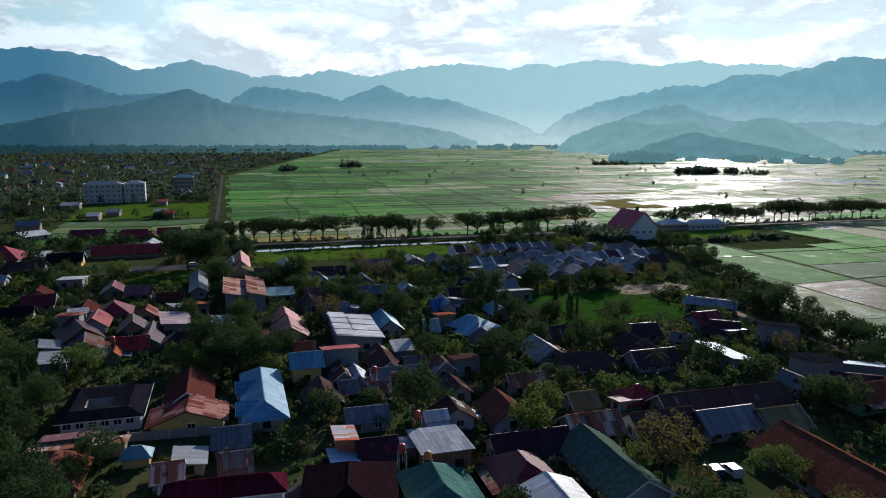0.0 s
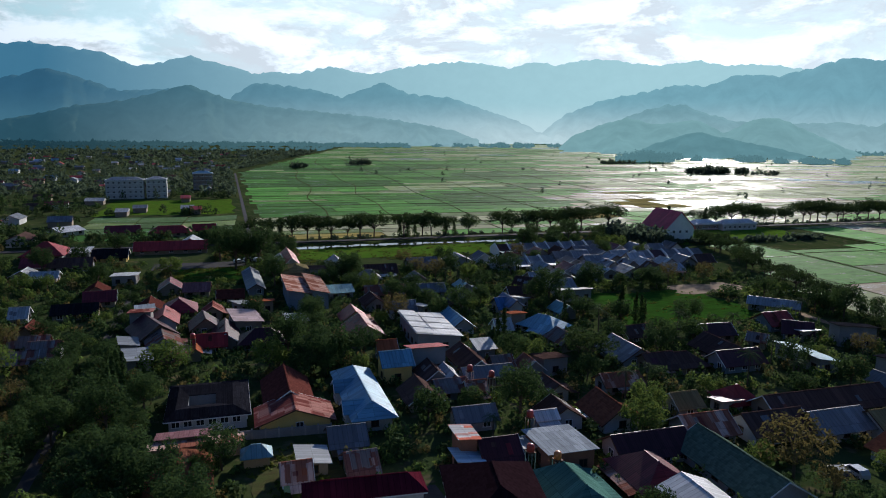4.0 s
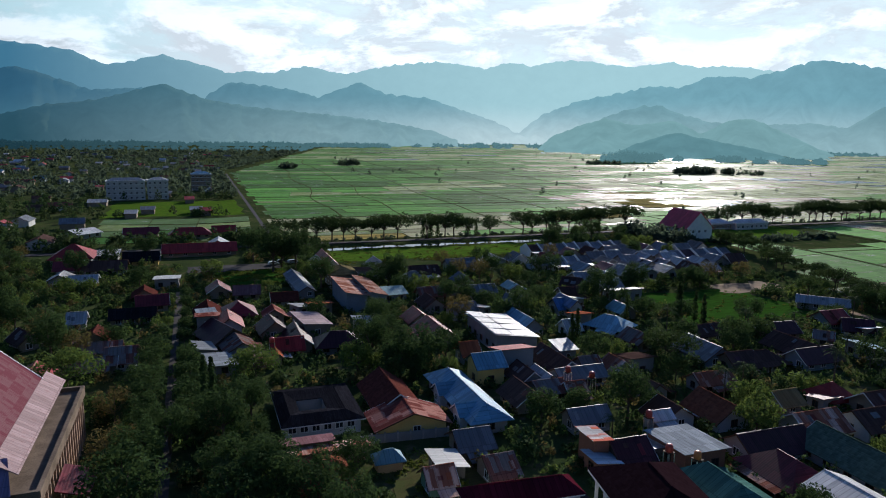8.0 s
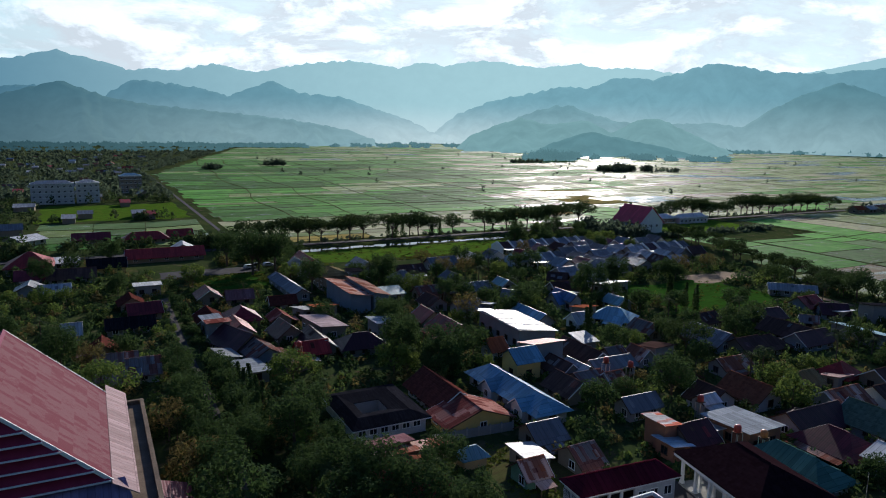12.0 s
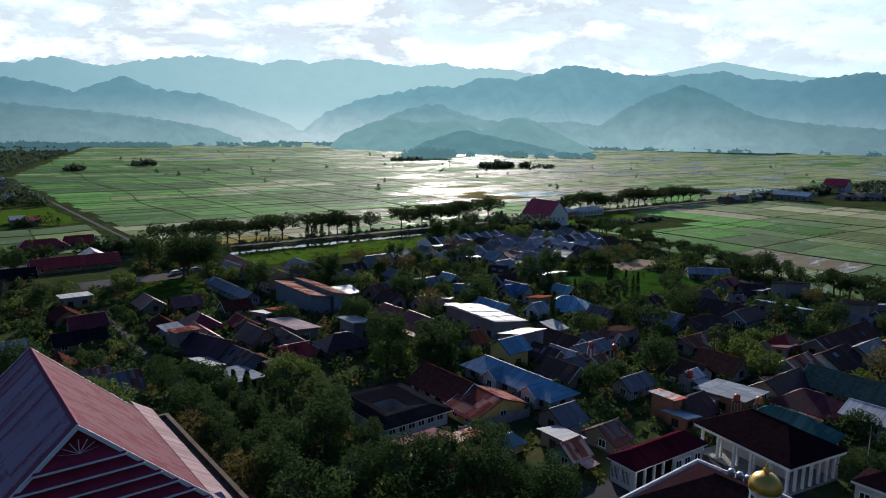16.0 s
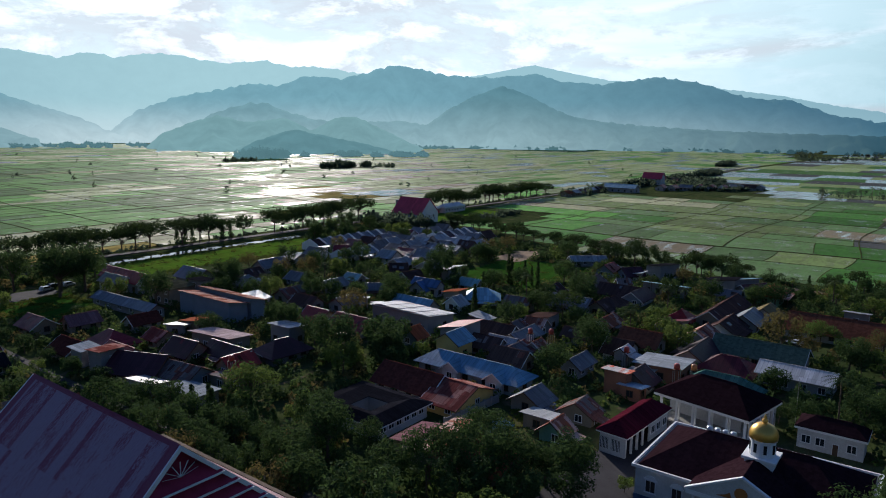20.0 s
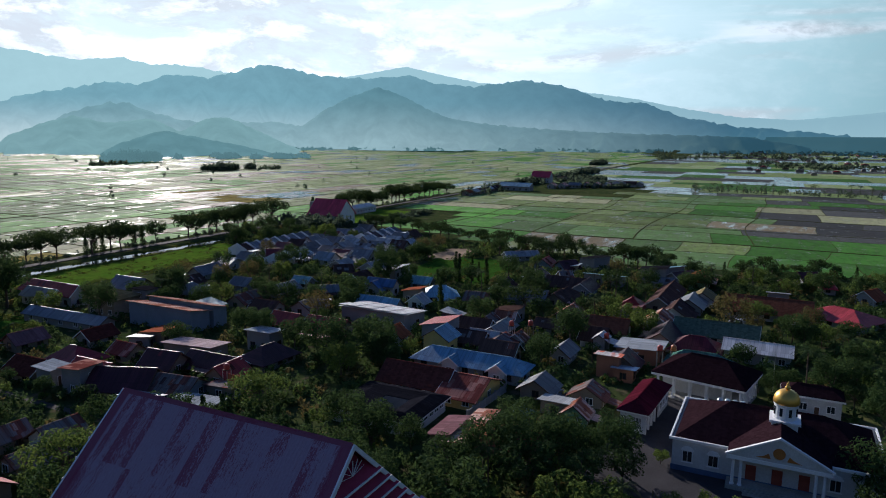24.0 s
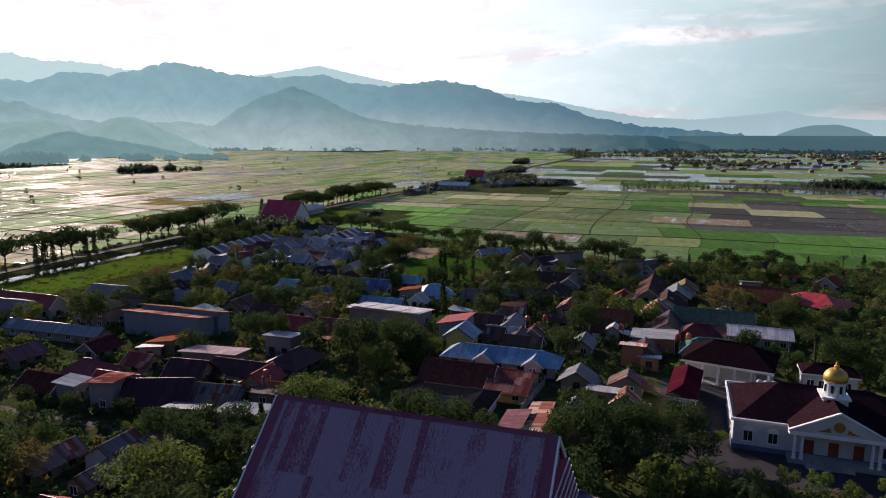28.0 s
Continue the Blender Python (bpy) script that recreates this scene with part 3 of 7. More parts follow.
GRASS = field_material("rough grass", ((0.045, 0.125, 0.010), (0.075, 0.145, 0.014), (0.08, 0.10, 0.018)), 0, 0.95, 0.2)
LAWN = field_material("bright lawn", ((0.028, 0.098, 0.012), (0.038, 0.115, 0.015), (0.045, 0.08, 0.014)), 0, 0.95, 0.2)
YARD = field_material("worn yard grass", ((0.05, 0.075, 0.02), (0.08, 0.09, 0.03), (0.11, 0.085, 0.045)), 0, 0.95, 0.25)
CANAL = plain("still canal water", (0.10, 0.085, 0.06), 0.07, 0.2, 0.3, bump=0.02)
LANE = plain("dusty asphalt", (0.075, 0.068, 0.06), 0.9, 0.3, 0.5, (0.045, 0.042, 0.04))
flat("road_lane", -53.2, -20, -51.2, 262, LANE, "narrow dusty village lane between trees", "road", 0.04, 0.3)
flat("road_field", -10.6, 335, -8.4, 900, ASPHALT, "straight field road along the rice paddies", "road", 0.06, 0.2)
flat("road_trees", -140, 347, 1200, 352, ASPHALT, "straight road under a row of rain trees", "road", 0.3, 0.2)
flat("canal", 10, 329.5, 122, 336, CANAL, "irrigation canal with pale still water", "canal", 0.05, 1.3)
flat("meadow", 8, 300, 118, 327, GRASS, "rough yellow-green meadow beside the canal", "meadow", 0.04, 2.0)
flat("lawn", -40, 262, -14, 293, LAWN, "bright green lawn of the school", "lawn", 0.05, 1.5)
flat("green_plot", 92, 172, 140, 214, LAWN, "bright green grass plot between the houses", "grass", 0.05, 3.0)
flat("bare_plot", 132, 206, 160, 219, DIRT, "bare brown earth plot beside the green", "plot", 0.07, 2.0)
flat("school_yard", -50, 293, -14, 306, ASPHALT, "grey school forecourt with parked cars", "yard", 0.045, 0.5)
flat("civic_court", -34, 60, 10, 104, ASPHALT, "grey paved court of the domed hall", "court", 0.045, 0.5)
flat("west_meadow", -100, 478, -16, 572, GRASS, "open grass field behind the schools", "grass", 0.04, 3.0)
flat("civic_lawn", -6, 55, 16, 76, YARD, "clipped lawn behind the domed hall", "lawn", 0.06, 0.6)
flat("yard", -19, 103, -3, 124, YARD, "small brown-green yard with a blue gazebo", "yard", 0.05, 1.0)
flat("lane_east", 150, 60, 153.5, 190, DIRT, "unpaved lane at the edge of the paddies", "lane", 0.05, 0.5)


flat("church_ground", 190, 300, 292, 346, GRASS, "rough grass round the roadside church", "grass", 0.03, 1.5)


# ---- paddies ----
def village_edge(y):
    """The x at which the village ends and the eastern paddies begin."""
    return float(np.interp(y, [-300, 20, 78, 125, 150, 195, 285, 340], [172, 172, 170, 156, 160, 178, 214, 226]))


def field_kind(x, y, rng):
    az, d = math.degrees(math.atan2(x, y)), math.hypot(x, y)
    # neighbouring plots tend to bear the same crop
    r = min(0.999, max(0.0, 0.5 + 0.85 * noise.noise(Vector((x * 0.008, y * 0.012, 2.0))) + rng.uniform(-0.28, 0.28)))

    def pick(**w):
        s = 0.0
        for k, v in w.items():
            s += v
            if r < s:
                return k
        return k
    if x < -12:
        return pick(wetgreen=0.55, olive=0.25, deep=0.2)
    if y > 355:
        if d > 1250:
            return pick(green=0.5, young=0.3, olive=0.15, water=0.05) if az < 36 else pick(green=0.3, young=0.35, olive=0.15, water=0.2)
        if az < 26:
            return pick(gold=0.14, young=0.2, olive=0.2, pale=0.2, mud=0.06, green=0.2) if y < 450 else pick(deep=0.42, green=0.44, olive=0.08, young=0.06)
        if az < 36:
            return pick(green=0.28, olive=0.2, young=0.22, pale=0.14, gold=0.08, mud=0.08)
        return pick(young=0.3, olive=0.24, mud=0.16, pale=0.16, water=0.14) if az < 47 else pick(green=0.16, young=0.3, olive=0.18, pale=0.1, water=0.26)
    if x < 560:
        if y < 84:
            return pick(deep=1.0) if x < 290 else (pick(plough=0.85, pale=0.15) if x < 400 else pick(pale=0.4, deep=0.3, plough=0.3))
        if 248 < y < 318 and x < 345:
            return "green"
        if y > 305:
            return pick(olive=0.4, mud=0.12, young=0.38, pale=0.1)
        if x > 360:
            return pick(deep=0.26, wetgreen=0.32, olive=0.22, young=0.12, pale=0.08)
        return pick(deep=0.2, wetgreen=0.26, olive=0.26, mud=0.14, young=0.1, pale=0.04)
    return pick(deep=0.25, olive=0.2, water=0.25, young=0.1, plough=0.2)


def bend(x, y):
    """Old field boundaries are never quite straight."""
    k = min(1.0, max(0.0, (x - village_edge(min(y, 340)) - 6) / 30)) if y < 345 else min(1.0, max(0.0, (y - 362) / 30)) * min(1.0, abs(x + 4) / 25)
    p = Vector((x * 0.011, y * 0.011, 0.3))
    return x + 9 * k * noise.noise(p), y + 9 * k * noise.noise(p + Vector((7, 3, 1)))


def build_paddies():
    rng = random.Random(7)
    cells = []
    y = 358.0
    while y < 2900:
        h = rng.uniform(13, 24) * (1 + max(0, y - 600) / 900)
        left = -6.0 if y < 900 else -6 + (y - 900) * 0.27
        x = left + rng.uniform(0, 6)
        while x < min(4.0 * y + 200, 2600):
            w = rng.uniform(30, 84) * (1 + max(0, y - 600) / 1100)
            cells.append((x, y, x + w, y + h))
            x += w
        y += h
    x = 130.0
    while x < 2300:
        w = rng.uniform(24, 46) * (1 + max(0, x - 450) / 500)
        y = -260 - max(0, x - 300) * 0.35
        while y < 342:
            h = rng.uniform(26, 60) * (1 + max(0, x - 450) / 700)
            x0 = max(x, village_edge(y + h / 2))
            if x0 < x + w - 6 and not (470 < x < 590 and 190 < y < 340) and not (x < 290 and y + h > 305 and y < 346 and x + w > 205):
                cells.append((x0, y, x + w, min(y + h, 343)))
            y += h
        x += w
    # small flooded fields behind the schools
    for x in (-96, -70, -44):
        for y in (374, 397, 421, 446):
            cells.append((x + rng.uniform(-2, 2), y, x + 27 + (2 if x == -44 else 0), y + rng.uniform(22, 24)))
    cells.sort(key=lambda c: math.hypot((c[0] + c[2]) / 2 + 30, (c[1] + c[3]) / 2 - 60))
    bund, far = Solid(), {k: ([], []) for k in FIELD}
    for n, (x0, y0, x1, y1) in enumerate(cells):
        k = field_kind((x0 + x1) / 2, (y0 + y1) / 2, rng)
        near = n < 1900 or 0.5 < x0 / max(y0, 1) < 1.6 and y0 > 355 and math.hypot(x0, y0) < 2100
        m = 4 if n < 700 else (2 if near else 1)
        ring = [(x0 + (x1 - x0) * q / m, y0) for q in range(m)] + [(x1, y0 + (y1 - y0) * q / m) for q in range(m)] + [(x1 + (x0 - x1) * q / m, y1) for q in range(m)] + [(x0, y1 + (y0 - y1) * q / m) for q in range(m)]
        ring = [bend(*p) for p in ring]
        if n < 280:
            cx, cy = (x0 + x1) / 2, (y0 + y1) / 2
            c = len(ring)
            loc = [(p[0] - cx, p[1] - cy, dz) for dz in (0.05, -0.02) for p in ring]
            part("paddy", mesh_of("paddy", loc, [tuple(range(c))] + [(c + q, c + (q + 1) % c, (q + 1) % c, q) for q in range(c)], FIELD[k]), ground, m=pose(cx, cy, 0))
        else:
            v, f = far[k]
            f.append(tuple(len(v) + q for q in range(len(ring))))
            v += [(*p, 0.05) for p in ring]
        if near:
            # low banks along two sides, in short bent pieces
            t, hgt = rng.uniform(0.1, 0.24) * (1 if n < 700 else 1.5), rng.uniform(0.08, 0.2) * (1 + max(0, y0 - 500) / 1400)
            for e in list(range(m)) + list(range(3 * m, 4 * m)):
                a, b = ring[e], ring[(e + 1) % (4 * m)]
                d = Vector((b[0] - a[0], b[1] - a[1], 0))
                s = Vector((-d.y, d.x, 0)).normalized() * t
                a, b = Vector((*a, 0)), Vector((*b, 0))
                bund.prism([a - s, b - s, b + s, a + s], (0, 0, hgt))
    # main bunds that run through many plots
    lines = [[(x + 0.06 * (y - 360), y) for y in range(360, 1300, 24)] for x in (34, 78, 131, 190, 246, 318, 402, 500, 620, 760)]
    lines += [[(x, y + 0.02 * x) for x in range(0, 1000, 24)] for y in (402, 447, 512, 590, 680, 800, 960)]
    lines += [[(x, y) for x in range(236, 560, 20)] for y in (92, 148, 204, 262)] + [[(x, y) for y in range(-40, 340, 20)] for x in (236, 300, 372, 452)]
    for ln in lines:
        pts = [Vector((*bend(*p), 0)) for p in ln]
        for a, b in zip(pts, pts[1:]):
            s = Vector((a.y - b.y, b.x - a.x, 0)).normalized() * (0.2 + max(a.y, 0) / 3000)
            bund.prism([a - s, b - s, b + s, a + s], (0, 0, 0.22))
    for k, (v, f) in far.items():
        if f:
            tagged(new("far_paddies", mesh_of("far_paddies", v, f, FIELD[k])), "distant rice paddies, %s" % FIELD[k].name, "paddy", kind="stuff")
    tagged(new("paddy_bunds", bund.mesh("paddy_bunds", BUND)), "low grassy earth bunds between rice paddies", "bund", kind="stuff")


build_paddies()


# ---- mountains ----
def mountain_range(name, crest, r_front, r_crest, r_back, rough, mat, label, seed):
    """A range round the plain: crest gives bearing and height angle of its tops and saddles, the slopes are fractal spurs."""
    az = np.arange(crest[0][0], crest[-1][0] + 0.01, 0.22)
    tops = np.interp(az, [c[0] for c in crest], [c[1] for c in crest])
    ker = np.hanning(5); ker /= ker.sum()
    tops = np.convolve(np.pad(tops, 2, mode="edge"), ker, "valid")
    rings = [(r_front + (r_crest - r_front) * u, u) for u in np.linspace(0, 1, 15)] + [(r_crest + (r_back - r_crest) * u, 1 - u) for u in (0.35, 1.0)]
    verts, faces = [], []
    for i, (r, u) in enumerate(rings):
        for a, e in zip(az, tops):
            h = 56.0 + r_crest * math.tan(radians(e))
            s, c = math.sin(radians(a)), math.cos(radians(a))
            n = noise.fractal(Vector((a * 0.55 + seed, u * 1.4, seed)), 0.9, 2.1, 6)
            spur = abs(noise.noise(Vector((a * 0.42 + seed * 3, u * 0.7, 5))))
            body = u ** 1.25
            z = h * body + (n * rough * 0.55 - spur * rough * 1.3) * math.sin(math.pi * min(u, 1) ** 0.8) + noise.fractal(Vector((a * 2.2, seed, 1)), 1.0, 2.0, 5) * rough * 0.09 * u
            wob = noise.noise(Vector((a * 0.3, seed, 3))) * min(160, rough * 1.4) * (1 - u)
            verts.append((s * (r + wob), c * (r + wob), max(z, -5) if i else -20))
    m = len(az)
    for i in range(len(rings) - 1):
        for j in range(m - 1):
            p = i * m + j
            faces.append((p, p + 1, p + m + 1, p + m))
    ob = new(name, mesh_of(name, verts, faces, mat, smooth=True))
    return tagged(ob, label, "mountains", kind="structure")


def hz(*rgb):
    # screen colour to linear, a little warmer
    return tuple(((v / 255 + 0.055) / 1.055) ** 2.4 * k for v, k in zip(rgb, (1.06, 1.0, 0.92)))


# painted haze colours: away from and near the sun, then the same low down
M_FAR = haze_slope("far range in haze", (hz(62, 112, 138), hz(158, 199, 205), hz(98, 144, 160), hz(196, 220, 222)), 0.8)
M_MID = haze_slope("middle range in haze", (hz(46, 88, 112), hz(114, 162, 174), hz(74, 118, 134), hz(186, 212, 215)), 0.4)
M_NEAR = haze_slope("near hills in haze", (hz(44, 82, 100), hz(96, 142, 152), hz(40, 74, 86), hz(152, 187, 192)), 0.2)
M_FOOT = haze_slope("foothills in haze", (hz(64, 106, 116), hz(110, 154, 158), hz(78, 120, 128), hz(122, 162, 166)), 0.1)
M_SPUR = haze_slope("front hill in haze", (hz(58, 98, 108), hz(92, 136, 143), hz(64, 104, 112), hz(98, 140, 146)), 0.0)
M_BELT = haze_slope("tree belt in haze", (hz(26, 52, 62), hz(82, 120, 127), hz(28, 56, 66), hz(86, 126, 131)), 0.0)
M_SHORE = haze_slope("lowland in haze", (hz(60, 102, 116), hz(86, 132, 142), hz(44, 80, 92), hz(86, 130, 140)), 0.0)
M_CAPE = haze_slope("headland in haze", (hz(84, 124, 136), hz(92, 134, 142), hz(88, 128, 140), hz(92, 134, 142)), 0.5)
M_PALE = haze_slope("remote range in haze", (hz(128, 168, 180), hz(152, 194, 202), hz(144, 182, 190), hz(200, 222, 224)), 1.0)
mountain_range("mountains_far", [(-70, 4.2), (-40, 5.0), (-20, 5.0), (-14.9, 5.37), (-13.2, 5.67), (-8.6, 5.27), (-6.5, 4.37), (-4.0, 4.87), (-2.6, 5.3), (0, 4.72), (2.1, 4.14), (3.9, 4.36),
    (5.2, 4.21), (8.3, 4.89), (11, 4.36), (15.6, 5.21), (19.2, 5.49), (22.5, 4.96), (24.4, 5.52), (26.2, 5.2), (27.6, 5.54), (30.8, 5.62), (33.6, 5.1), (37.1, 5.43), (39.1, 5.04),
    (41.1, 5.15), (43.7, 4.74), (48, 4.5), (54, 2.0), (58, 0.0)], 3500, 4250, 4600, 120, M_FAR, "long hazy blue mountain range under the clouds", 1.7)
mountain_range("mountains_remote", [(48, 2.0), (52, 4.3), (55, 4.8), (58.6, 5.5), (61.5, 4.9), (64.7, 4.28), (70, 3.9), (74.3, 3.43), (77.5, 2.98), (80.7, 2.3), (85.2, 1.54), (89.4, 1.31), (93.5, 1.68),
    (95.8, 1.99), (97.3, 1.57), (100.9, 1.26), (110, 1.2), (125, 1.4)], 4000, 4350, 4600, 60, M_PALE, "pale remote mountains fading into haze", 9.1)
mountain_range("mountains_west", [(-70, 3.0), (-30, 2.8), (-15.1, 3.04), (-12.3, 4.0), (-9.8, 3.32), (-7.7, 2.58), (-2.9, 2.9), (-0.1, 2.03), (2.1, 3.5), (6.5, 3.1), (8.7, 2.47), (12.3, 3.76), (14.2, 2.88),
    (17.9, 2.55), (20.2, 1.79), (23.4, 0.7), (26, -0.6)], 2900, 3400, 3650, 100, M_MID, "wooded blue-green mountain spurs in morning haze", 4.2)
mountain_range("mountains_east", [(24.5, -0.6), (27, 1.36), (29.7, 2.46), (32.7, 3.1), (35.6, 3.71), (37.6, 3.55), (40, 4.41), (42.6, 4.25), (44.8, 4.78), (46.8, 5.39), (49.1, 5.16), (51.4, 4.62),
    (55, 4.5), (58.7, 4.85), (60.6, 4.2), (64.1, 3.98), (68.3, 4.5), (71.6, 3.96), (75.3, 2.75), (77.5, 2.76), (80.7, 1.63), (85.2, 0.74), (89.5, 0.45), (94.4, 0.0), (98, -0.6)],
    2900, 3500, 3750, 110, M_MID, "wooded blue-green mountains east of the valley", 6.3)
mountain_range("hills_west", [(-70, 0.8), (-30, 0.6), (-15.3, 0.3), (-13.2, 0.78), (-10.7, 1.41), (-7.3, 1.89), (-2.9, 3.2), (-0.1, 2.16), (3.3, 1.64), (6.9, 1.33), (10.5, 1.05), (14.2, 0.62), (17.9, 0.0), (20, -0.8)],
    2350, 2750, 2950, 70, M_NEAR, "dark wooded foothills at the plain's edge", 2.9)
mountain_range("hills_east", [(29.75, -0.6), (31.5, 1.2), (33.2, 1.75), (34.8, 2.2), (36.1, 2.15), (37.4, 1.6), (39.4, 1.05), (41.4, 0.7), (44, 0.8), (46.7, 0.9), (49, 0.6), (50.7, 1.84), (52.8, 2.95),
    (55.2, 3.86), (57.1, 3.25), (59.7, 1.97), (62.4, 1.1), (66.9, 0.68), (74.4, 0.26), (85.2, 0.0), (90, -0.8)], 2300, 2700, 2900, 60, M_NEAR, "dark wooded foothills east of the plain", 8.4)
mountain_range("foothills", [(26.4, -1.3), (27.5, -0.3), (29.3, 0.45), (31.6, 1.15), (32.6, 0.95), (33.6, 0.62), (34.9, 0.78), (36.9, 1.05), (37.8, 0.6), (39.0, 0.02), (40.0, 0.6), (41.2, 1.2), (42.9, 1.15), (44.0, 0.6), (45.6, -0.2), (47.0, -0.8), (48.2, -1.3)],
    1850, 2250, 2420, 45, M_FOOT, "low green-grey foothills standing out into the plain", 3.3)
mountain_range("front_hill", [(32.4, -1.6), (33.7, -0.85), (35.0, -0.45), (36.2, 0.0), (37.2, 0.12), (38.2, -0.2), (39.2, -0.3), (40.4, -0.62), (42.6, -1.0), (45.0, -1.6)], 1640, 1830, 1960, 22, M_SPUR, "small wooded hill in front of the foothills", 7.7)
# low rise stands in for the far plain, with painted haze
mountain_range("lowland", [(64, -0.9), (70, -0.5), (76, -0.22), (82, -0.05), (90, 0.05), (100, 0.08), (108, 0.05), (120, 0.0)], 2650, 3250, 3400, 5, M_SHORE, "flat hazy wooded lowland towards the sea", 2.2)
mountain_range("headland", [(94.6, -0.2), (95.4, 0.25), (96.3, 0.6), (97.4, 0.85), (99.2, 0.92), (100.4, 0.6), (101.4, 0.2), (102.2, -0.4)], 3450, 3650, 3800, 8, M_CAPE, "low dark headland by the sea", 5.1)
sea = flat("sea", 3800, -1900, 4900, -560, CANAL, "pale strip of sea beyond the town", "sea", 0.1)

# ---- houses ----
TAKEN = []          # centre, half sizes and turn of what stands on the ground


def roof_slabs(s, L, W, ze, zr, over, th=0.14):
    """Two sloping sheets of a gable roof; x along the ridge."""
    a = W / 2 + over
    zl = ze - (zr - ze) * over / (W / 2)
    for sy in (-1, 1):
        s.prism([(-L / 2 - over * 0.6, sy * a, zl), (L / 2 + over * 0.6, sy * a, zl), (L / 2 + over * 0.6, 0, zr), (-L / 2 - over * 0.6, 0, zr)][::-sy], (0, 0, th))


def hip_slabs(s, L, W, ze, zr, over, th=0.14):
    a, b = W / 2 + over, L / 2 + over
    zl = ze - (zr - ze) * over / (W / 2)
    r = max(L / 2 - W * 0.42, 0.15)
    for sy in (-1, 1):
        s.prism([(-b, sy * a, zl), (b, sy * a, zl), (r, 0, zr), (-r, 0, zr)][::-sy], (0, 0, th))
        s.prism([(sy * b, -a, zl), (sy * b, a, zl), (sy * r, 0, zr)][::sy], (0, 0, th))
    return r


WINDOW, WINDOW_DARK, PANE, DOOR = None, None, None, None


def window_meshes():
    global WINDOW, WINDOW_DARK, PANE, DOOR
    s = Solid()
    for q in ((-0.75, -0.06, -0.7, -0.65, 0.06, 0.7), (0.65, -0.06, -0.7, 0.75, 0.06, 0.7), (-0.65, -0.06, 0.6, 0.65, 0.06, 0.7), (-0.85, -0.14, -0.8, 0.85, 0.06, -0.7), (-0.05, -0.05, -0.7, 0.05, 0.05, 0.6)):
        s.box(*q)
    WINDOW, WINDOW_DARK = s.mesh("window", TRIM), s.mesh("window", WOOD)
    PANE = Solid().box(-0.65, -0.02, -0.7, 0.65, 0.03, 0.6).mesh("pane", GLASS)
    s = Solid().box(-0.5, -0.05, 0, -0.42, 0.06, 2.1).box(0.42, -0.05, 0, 0.5, 0.06, 2.1).box(-0.42, -0.05, 2.02, 0.42, 0.06, 2.1).box(-0.42, -0.02, 0, 0.42, 0.04, 2.02, 1)
    DOOR = s.mesh("door", [TRIM, WOOD])


window_meshes()
WORDS = {"s": "flat-pitched", "g": "gabled", "h": "hipped"}


def openings(ob, L, W, ze, rng, both=True):
    """Windows with panes on the long sides, and a door."""
    kind = WINDOW if rng.random() < 0.3 else WINDOW_DARK
    n = max(1, min(5, int(L / 3.2)))
    for sy in ((-1, 1) if both else (-1,)):
        for k in range(n):
            x = (k + 0.5) * L / n - L / 2
            turn = pose(x, sy * (W / 2 + 0.03), 0, 0, 0, 0 if sy < 0 else 180)
            if sy < 0 and k == n // 2 and n != 2:
                part("door", DOOR, ob, m=turn)
                continue
            w = part("window", kind, ob, m=turn @ pose(0, 0, min(1.6, ze - 0.85)))
            part("pane", PANE, w)
    for sx in (-1, 1):
        w = part("window", kind, ob, m=pose(sx * (L / 2 + 0.03), rng.uniform(-0.2, 0.2) * W, min(1.6, ze - 0.85), 0, 0, 90 * sx))
        part("pane", PANE, w)


OLD = {"rust": ("rust", "brown", "rustorange"), "brown": ("wine", "rust", "grey"), "zinc": ("grey", "lightgrey", "zinc"), "grey": ("lightgrey", "bluegrey", "brown"), "rustorange": ("rustred", "rust", "orange"), "maroon": ("wine", "red"), "red": ("maroon", "redtile"), "bluegrey": ("grey", "zinc"), "wine": ("maroon", "brown")}


def patch_sheets(ob, L, W, ze, zr, rng, kinds):
    """Single roofing sheets of another age, lapped over the slopes."""
    for _ in range(rng.randrange(1, 6)):
        sy = rng.choice((-1, 1))
        n, ln = rng.choice((1, 1, 1, 2)), rng.uniform(0.2, 0.6)
        x0 = rng.uniform(-L / 2, L / 2 - 0.85 * n)
        u0 = rng.uniform(0.05, 0.95 - ln)
        q = [(x0, u0), (x0 + 0.85 * n, u0), (x0 + 0.85 * n, u0 + ln), (x0, u0 + ln)]
        pts = [(px, sy * W / 2 * (1 - u), ze + (zr - ze) * u + 0.17) for px, u in q]
        part("roof_sheet", Solid().prism(pts[::-sy], (0, 0, 0.03)).mesh("roof_sheet", ROOF[rng.choice(kinds)]), ob)


